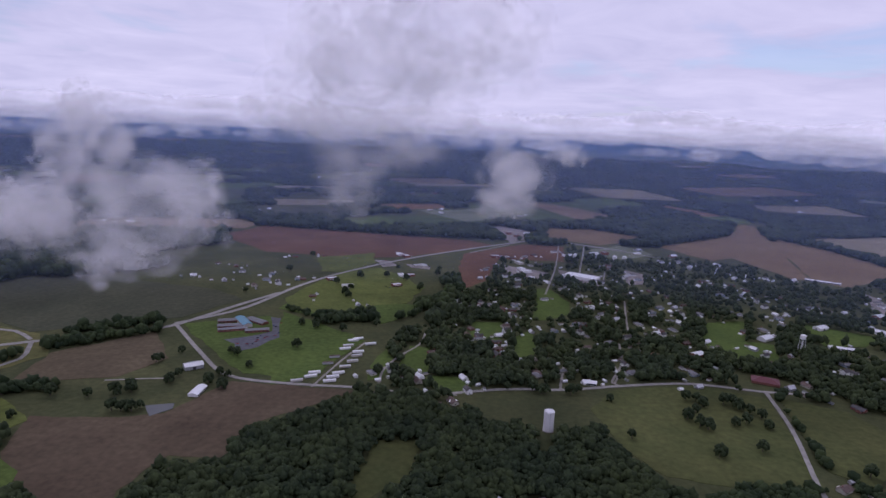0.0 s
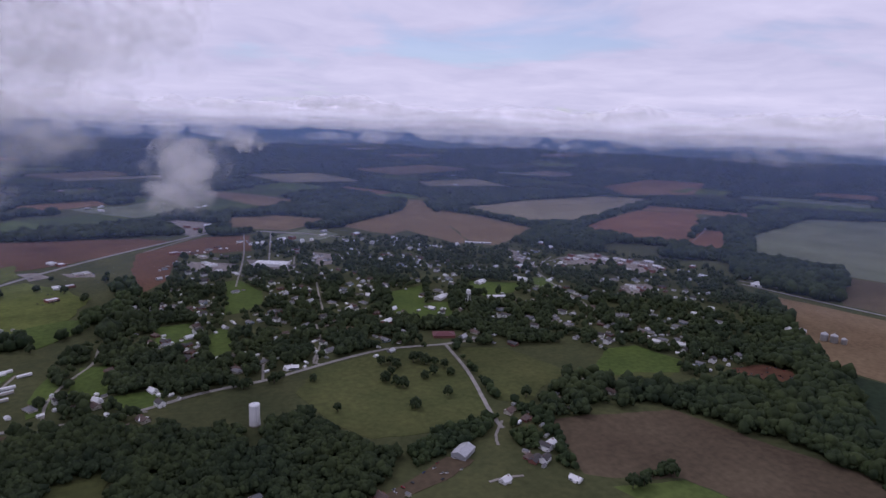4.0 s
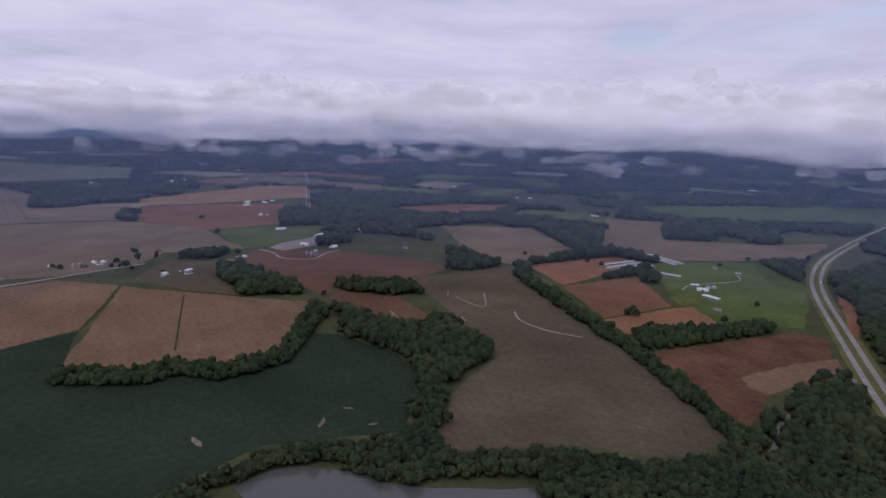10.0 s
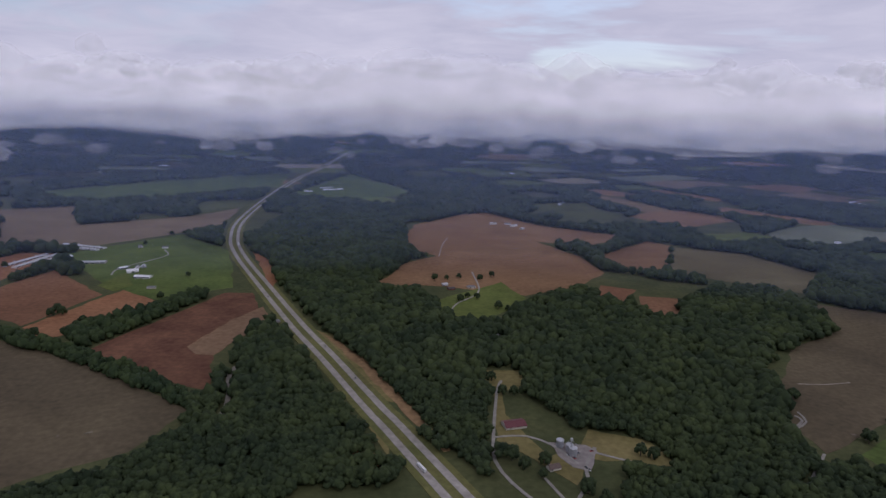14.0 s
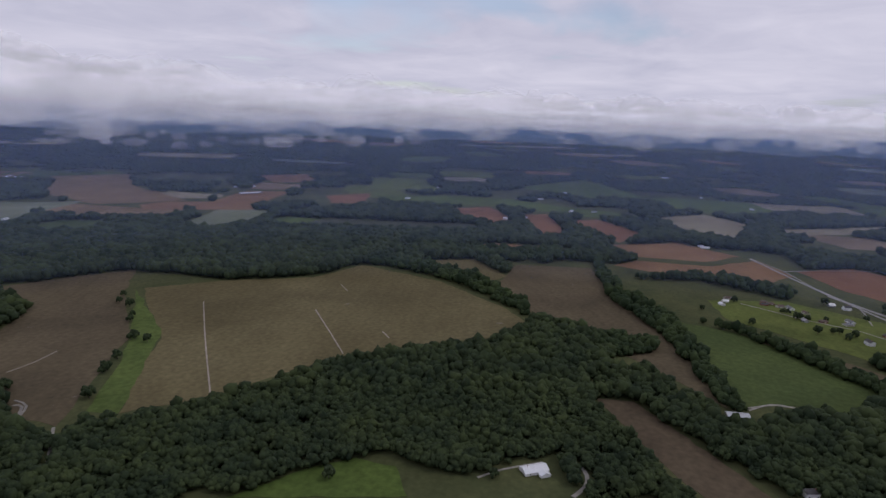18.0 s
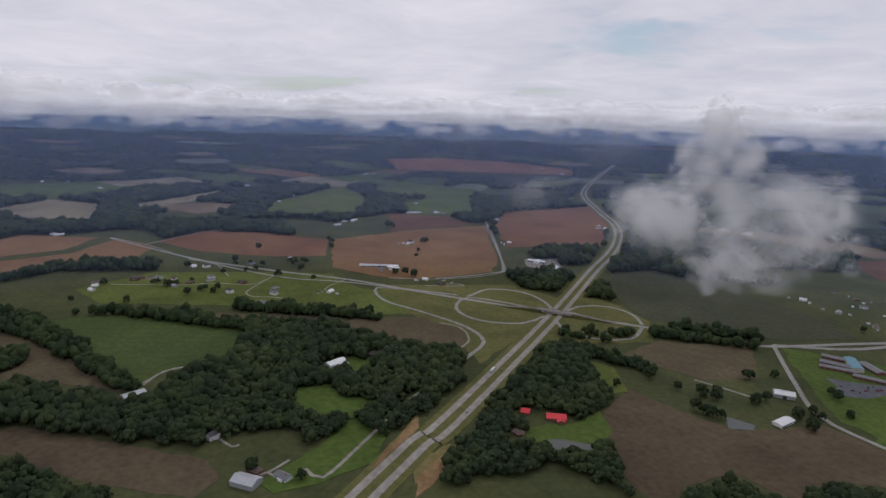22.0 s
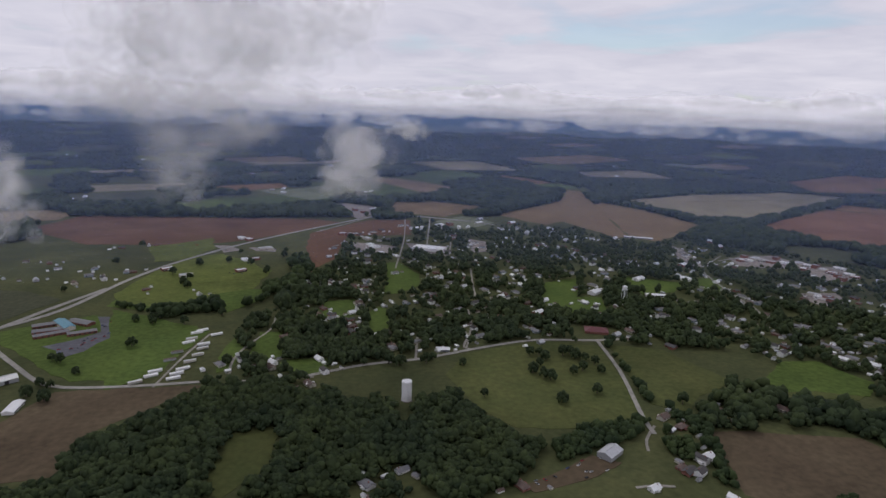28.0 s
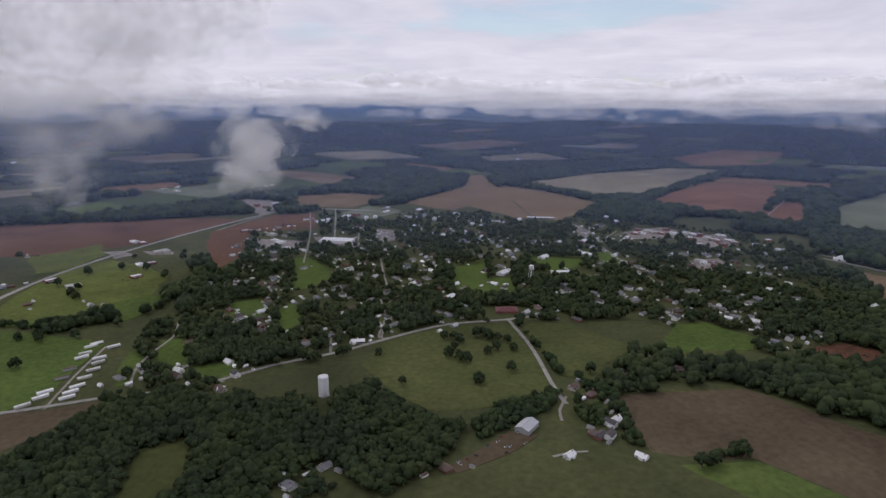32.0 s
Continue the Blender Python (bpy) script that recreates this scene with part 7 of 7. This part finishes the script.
def ball(fine):
    bm = bmesh.new()
    bmesh.ops.create_icosphere(bm, subdivisions=fine, radius=1)
    bm.verts.index_update()
    made = [v.co.normalized() for v in bm.verts], np.array([[v.index for v in f.verts] for f in bm.faces])
    bm.free()
    return made


BALLS = {k: ball(k) for k in (2, 3, 4)}


def cloud_object(name, shells, mats, label):
    """shells: rows of centre, width, height, size, seed, fineness, material slot; each is one closed, billowing skin."""
    allv, allf, slots, base = [], [], [], 0
    for centre, wide, high, size, seed, fine, slot in shells:
        dirs, tris = BALLS[fine]
        off = Vector((seed * 3.7, seed * 1.3, size * 2.2))
        r = np.array([1 + 0.34 * noise.noise(n * 1.6 + off) + 0.24 * abs(noise.noise(n * 3.6 + off)) + (0.09 * noise.noise(n * 8 + off) if fine > 3 else 0) for n in dirs]) * size
        n = np.array(dirs)
        allv.append(np.stack([n[:, 0] * wide * r, n[:, 1] * wide * r, n[:, 2] * high * r * np.where(n[:, 2] < 0, 0.8, 1.1)], 1) + np.array(centre))
        allf.append(tris + base)
        slots.append(np.full(len(tris), slot))
        base += len(n)
    V, F = np.concatenate(allv), np.concatenate(allf)
    me = bpy.data.meshes.new(name)
    me.vertices.add(len(V))
    me.vertices.foreach_set("co", V.ravel())
    me.loops.add(F.size)
    me.loops.foreach_set("vertex_index", F.ravel())
    me.polygons.add(len(F))
    me.polygons.foreach_set("loop_start", np.arange(0, F.size, 3))
    for m in mats:
        me.materials.append(m)
    me.polygons.foreach_set("material_index", np.concatenate(slots))
    me.polygons.foreach_set("use_smooth", np.ones(len(F), bool))
    me.update(calc_edges=True)
    return tagged(new(name, me), label, "cloud", "", "stuff")


def billows(puffs, rng, count):
    """Each puff as a thin core and a crowd of small heaps about it, finer towards the rim."""
    out = []
    for k, (centre, wide, high) in enumerate(puffs):
        for size, slot in ((0.78, 1), (0.55, 2)):
            out.append((centre, wide, high, size, 3.1 * k + size, 4, slot))
        for i in range(count):
            n = Vector(rng.normal(0, 1, 3)).normalized()
            f = rng.uniform(0.35, 1.12)
            at = Vector(centre) + Vector((n.x * wide * f, n.y * wide * f, n.z * high * f))
            size = rng.uniform(0.16, 0.40) * (1.3 - 0.66 * f)
            flat = rng.uniform(0.75, 1.15)
            mean = (wide + high) / 2
            for shrink, slot in ((1.0, 0), (0.66, 1)):
                out.append((at, mean * size, mean * size * flat, shrink, k * 7.7 + i * 0.61, 3, slot))
    return out


for which, puffs in PUFFS.items():
    mats = {"tall": THIN_VAPOUR, "wisp": WISP_VAPOUR}.get(which, NEAR_VAPOUR)
    cloud_object("cloud", billows(puffs, np.random.default_rng(len(which) + len(puffs)), {"wisp": 16, "tall": 32}.get(which, 46)), mats, "torn grey-white wisp of low cloud drifting over the fields")


def make_bank():
    rng = np.random.default_rng(21)
    heading = [0, 30, 60, 100, 130, 155, 180, 205, 228, 250, 290, 320, 360]
    tops = [2.3, 2.3, 2.2, 3.3, 4.2, 5.6, 6.0, 6.2, 4.4, 3.6, 1.8, 2.3, 2.3]
    lows = [0.8, 0.9, 1.4, 2.4, 2.9, 3.0, 3.0, 2.9, 2.3, 1.4, 0.6, 0.9, 0.8]
    shells = []
    for layer, (dist, gap) in enumerate(((4300, 4.2), (3700, 8.0))):
        a = 0.0
        while a < 360:
            h = (a + rng.uniform(-1, 1)) % 360
            top = np.interp(h, heading, tops) * rng.uniform(0.5, 0.95) * (1 if layer == 0 else 0.7)
            low = np.interp(h, heading, lows) * rng.uniform(0.5, 1.0)
            d = dist + rng.uniform(-150, 250)
            z1, z0 = EYE + d * math.tan(radians(top)), EYE - d * math.tan(radians(low))
            wide = d * math.radians(gap) * rng.uniform(0.7, 1.3)
            at = (d * math.sin(radians(h)), d * math.cos(radians(h)), (z0 + z1) / 2)
            for size, slot in ((0.95, 0), (0.8, 1)):
                shells.append((at, wide, max(20, (z1 - z0) / 2), size, a * 0.37, 3, slot))
            a += gap * rng.uniform(0.7, 1.2)
    # heaps along the brow, the face and the ragged foot of the bank; they come in clusters
    for _ in range(1300):
        h = rng.uniform(0, 360)
        d = rng.uniform(3650, 4350)
        top, low = np.interp(h, heading, tops), np.interp(h, heading, lows)
        swell = 0.72 + 0.5 * noise.noise(Vector((math.sin(radians(h)) * 9, math.cos(radians(h)) * 9, 3)))
        row = rng.random()
        up = top * swell * rng.uniform(0.75, 1.08) if row < 0.55 else rng.uniform(-low * 0.6, top * swell * 0.8) if row < 0.85 else -low * rng.uniform(0.7, 1.15)
        size = d * radians(rng.uniform(0.35, 1.0)) * (0.7 if row > 0.85 else 1.0)
        at = (d * math.sin(radians(h)), d * math.cos(radians(h)), EYE + d * math.tan(radians(up)) - size * 0.5)
        shells.append((at, size * rng.uniform(1.0, 1.9), size * rng.uniform(0.6, 0.95), 1.0, h * 1.7, 3 if size > 38 else 2, 1 if row < 0.85 else 0))
    cloud_object("cloud", shells, FAR_VAPOUR, "long grey-white cloud bank with added glow along the horizon")


make_bank()


# ---- far hills ----
def make_hills():
    mat, nt, bsdf = nodes_of("haze_blue_glowing_hills")
    N, L = nt.nodes.new, nt.links.new
    coord = N("ShaderNodeTexCoord")
    stretch = N("ShaderNodeMapping")
    stretch.inputs["Scale"].default_value = (0.005, 0.005, 0.06)
    L(coord.outputs["Object"], stretch.inputs[0])
    tex = N("ShaderNodeTexNoise")
    tex.inputs["Scale"].default_value, tex.inputs["Detail"].default_value, tex.inputs["Roughness"].default_value = 1.0, 7, 0.65
    L(stretch.outputs[0], tex.inputs["Vector"])
    # blue of distance haze painted into the colour that the hills emit
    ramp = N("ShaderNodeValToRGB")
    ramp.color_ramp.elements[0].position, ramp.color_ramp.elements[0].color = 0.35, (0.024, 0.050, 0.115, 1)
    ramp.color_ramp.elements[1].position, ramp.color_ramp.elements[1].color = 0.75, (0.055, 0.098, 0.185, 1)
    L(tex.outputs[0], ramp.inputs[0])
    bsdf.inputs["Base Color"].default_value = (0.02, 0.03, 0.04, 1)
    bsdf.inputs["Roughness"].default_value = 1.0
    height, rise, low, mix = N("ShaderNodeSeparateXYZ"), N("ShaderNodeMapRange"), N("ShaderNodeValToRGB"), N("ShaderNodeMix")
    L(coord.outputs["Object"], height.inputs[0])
    # the painted haze turns from slate to blue with height
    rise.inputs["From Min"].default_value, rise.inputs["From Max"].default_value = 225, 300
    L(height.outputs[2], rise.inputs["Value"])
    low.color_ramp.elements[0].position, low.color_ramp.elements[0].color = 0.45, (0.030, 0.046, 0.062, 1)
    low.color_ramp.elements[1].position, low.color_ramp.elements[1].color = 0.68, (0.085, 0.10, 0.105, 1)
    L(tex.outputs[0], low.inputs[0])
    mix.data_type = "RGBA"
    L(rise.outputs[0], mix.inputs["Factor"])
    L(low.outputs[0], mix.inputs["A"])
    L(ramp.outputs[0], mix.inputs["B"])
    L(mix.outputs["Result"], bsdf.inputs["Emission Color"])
    # the backdrop glows by itself instead of taking daylight
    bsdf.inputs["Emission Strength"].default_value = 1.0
    verts, faces, n = [], [], 360
    for i, dip in enumerate((1.7, 1.3, 1.0, 0.7, 0.4, 0.05)):
        for k in range(n):
            a = 2 * math.pi * k / n
            e = Vector((math.sin(a), math.cos(a), 0))
            dip_here = dip + (0.30 * noise.noise(e * 9) + 0.2 * noise.noise(e * 31)) * (1 - i / 5) * 0.8
            far = EYE / math.tan(radians(dip_here))
            d = 3600 + 1250 * (1 - math.exp(-(far - 3600) / 4500)) - 30 - 12 * i
            z = EYE - d * math.tan(radians(dip_here)) + (noise.noise(e * 5) * 14 + noise.noise(e * 17) * 9 + noise.noise(e * 41) * 5) * i / 5
            verts.append((d * e.x, d * e.y, z))
    for i in range(5):
        for k in range(n):
            a, b = i * n + k, i * n + (k + 1) % n
            faces.append((b, a, a + n, b + n))
    tagged(new("backdrop", mesh_from("backdrop", verts, faces, mat, True)), "far wooded hill backdrop glowing in painted haze blue", "hills", "", "structure")


make_hills()


# ---- added veils that imitate haze in the far air ----
def make_haze():
    """Added sheets that imitate haze: thin bluish veils one behind the other, from the ground up; none has an edge of
    its own.
    """
    mat, nt, bsdf = nodes_of("imitated_blue_haze")
    N, L = nt.nodes.new, nt.links.new
    nt.nodes.remove(bsdf)
    coord, height = N("ShaderNodeTexCoord"), N("ShaderNodeSeparateXYZ")
    L(coord.outputs["Object"], height.inputs[0])
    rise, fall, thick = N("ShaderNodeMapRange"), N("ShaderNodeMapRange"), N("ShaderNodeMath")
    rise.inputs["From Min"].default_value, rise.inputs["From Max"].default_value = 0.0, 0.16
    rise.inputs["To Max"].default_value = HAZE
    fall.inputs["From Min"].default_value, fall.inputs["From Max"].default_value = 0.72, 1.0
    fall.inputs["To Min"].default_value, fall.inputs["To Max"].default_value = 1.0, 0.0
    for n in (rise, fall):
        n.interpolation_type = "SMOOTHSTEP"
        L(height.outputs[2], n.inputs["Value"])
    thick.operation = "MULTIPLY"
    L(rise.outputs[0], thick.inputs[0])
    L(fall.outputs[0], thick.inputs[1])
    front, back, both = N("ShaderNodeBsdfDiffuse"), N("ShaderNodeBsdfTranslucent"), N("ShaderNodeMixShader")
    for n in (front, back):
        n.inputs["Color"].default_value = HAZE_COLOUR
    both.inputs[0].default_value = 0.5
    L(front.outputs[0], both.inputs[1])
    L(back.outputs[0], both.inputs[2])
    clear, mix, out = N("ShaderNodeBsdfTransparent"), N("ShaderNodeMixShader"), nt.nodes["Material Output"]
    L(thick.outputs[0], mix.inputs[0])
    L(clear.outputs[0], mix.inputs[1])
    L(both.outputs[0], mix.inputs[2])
    L(mix.outputs[0], out.inputs["Surface"])
    n = 120
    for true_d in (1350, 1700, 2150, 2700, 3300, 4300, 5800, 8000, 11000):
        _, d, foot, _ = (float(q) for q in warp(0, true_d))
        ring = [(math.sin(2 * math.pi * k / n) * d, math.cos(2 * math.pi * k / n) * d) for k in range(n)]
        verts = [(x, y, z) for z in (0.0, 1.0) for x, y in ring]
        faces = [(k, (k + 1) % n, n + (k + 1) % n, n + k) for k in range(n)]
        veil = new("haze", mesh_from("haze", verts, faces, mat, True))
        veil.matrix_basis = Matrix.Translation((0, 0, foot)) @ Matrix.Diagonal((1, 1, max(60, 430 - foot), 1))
        tagged(veil, "thin added veil imitating blue haze over far land", "haze", "", "stuff")


# opacity and painted haze colour of each added veil
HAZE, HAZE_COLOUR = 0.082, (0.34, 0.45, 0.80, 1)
make_haze()
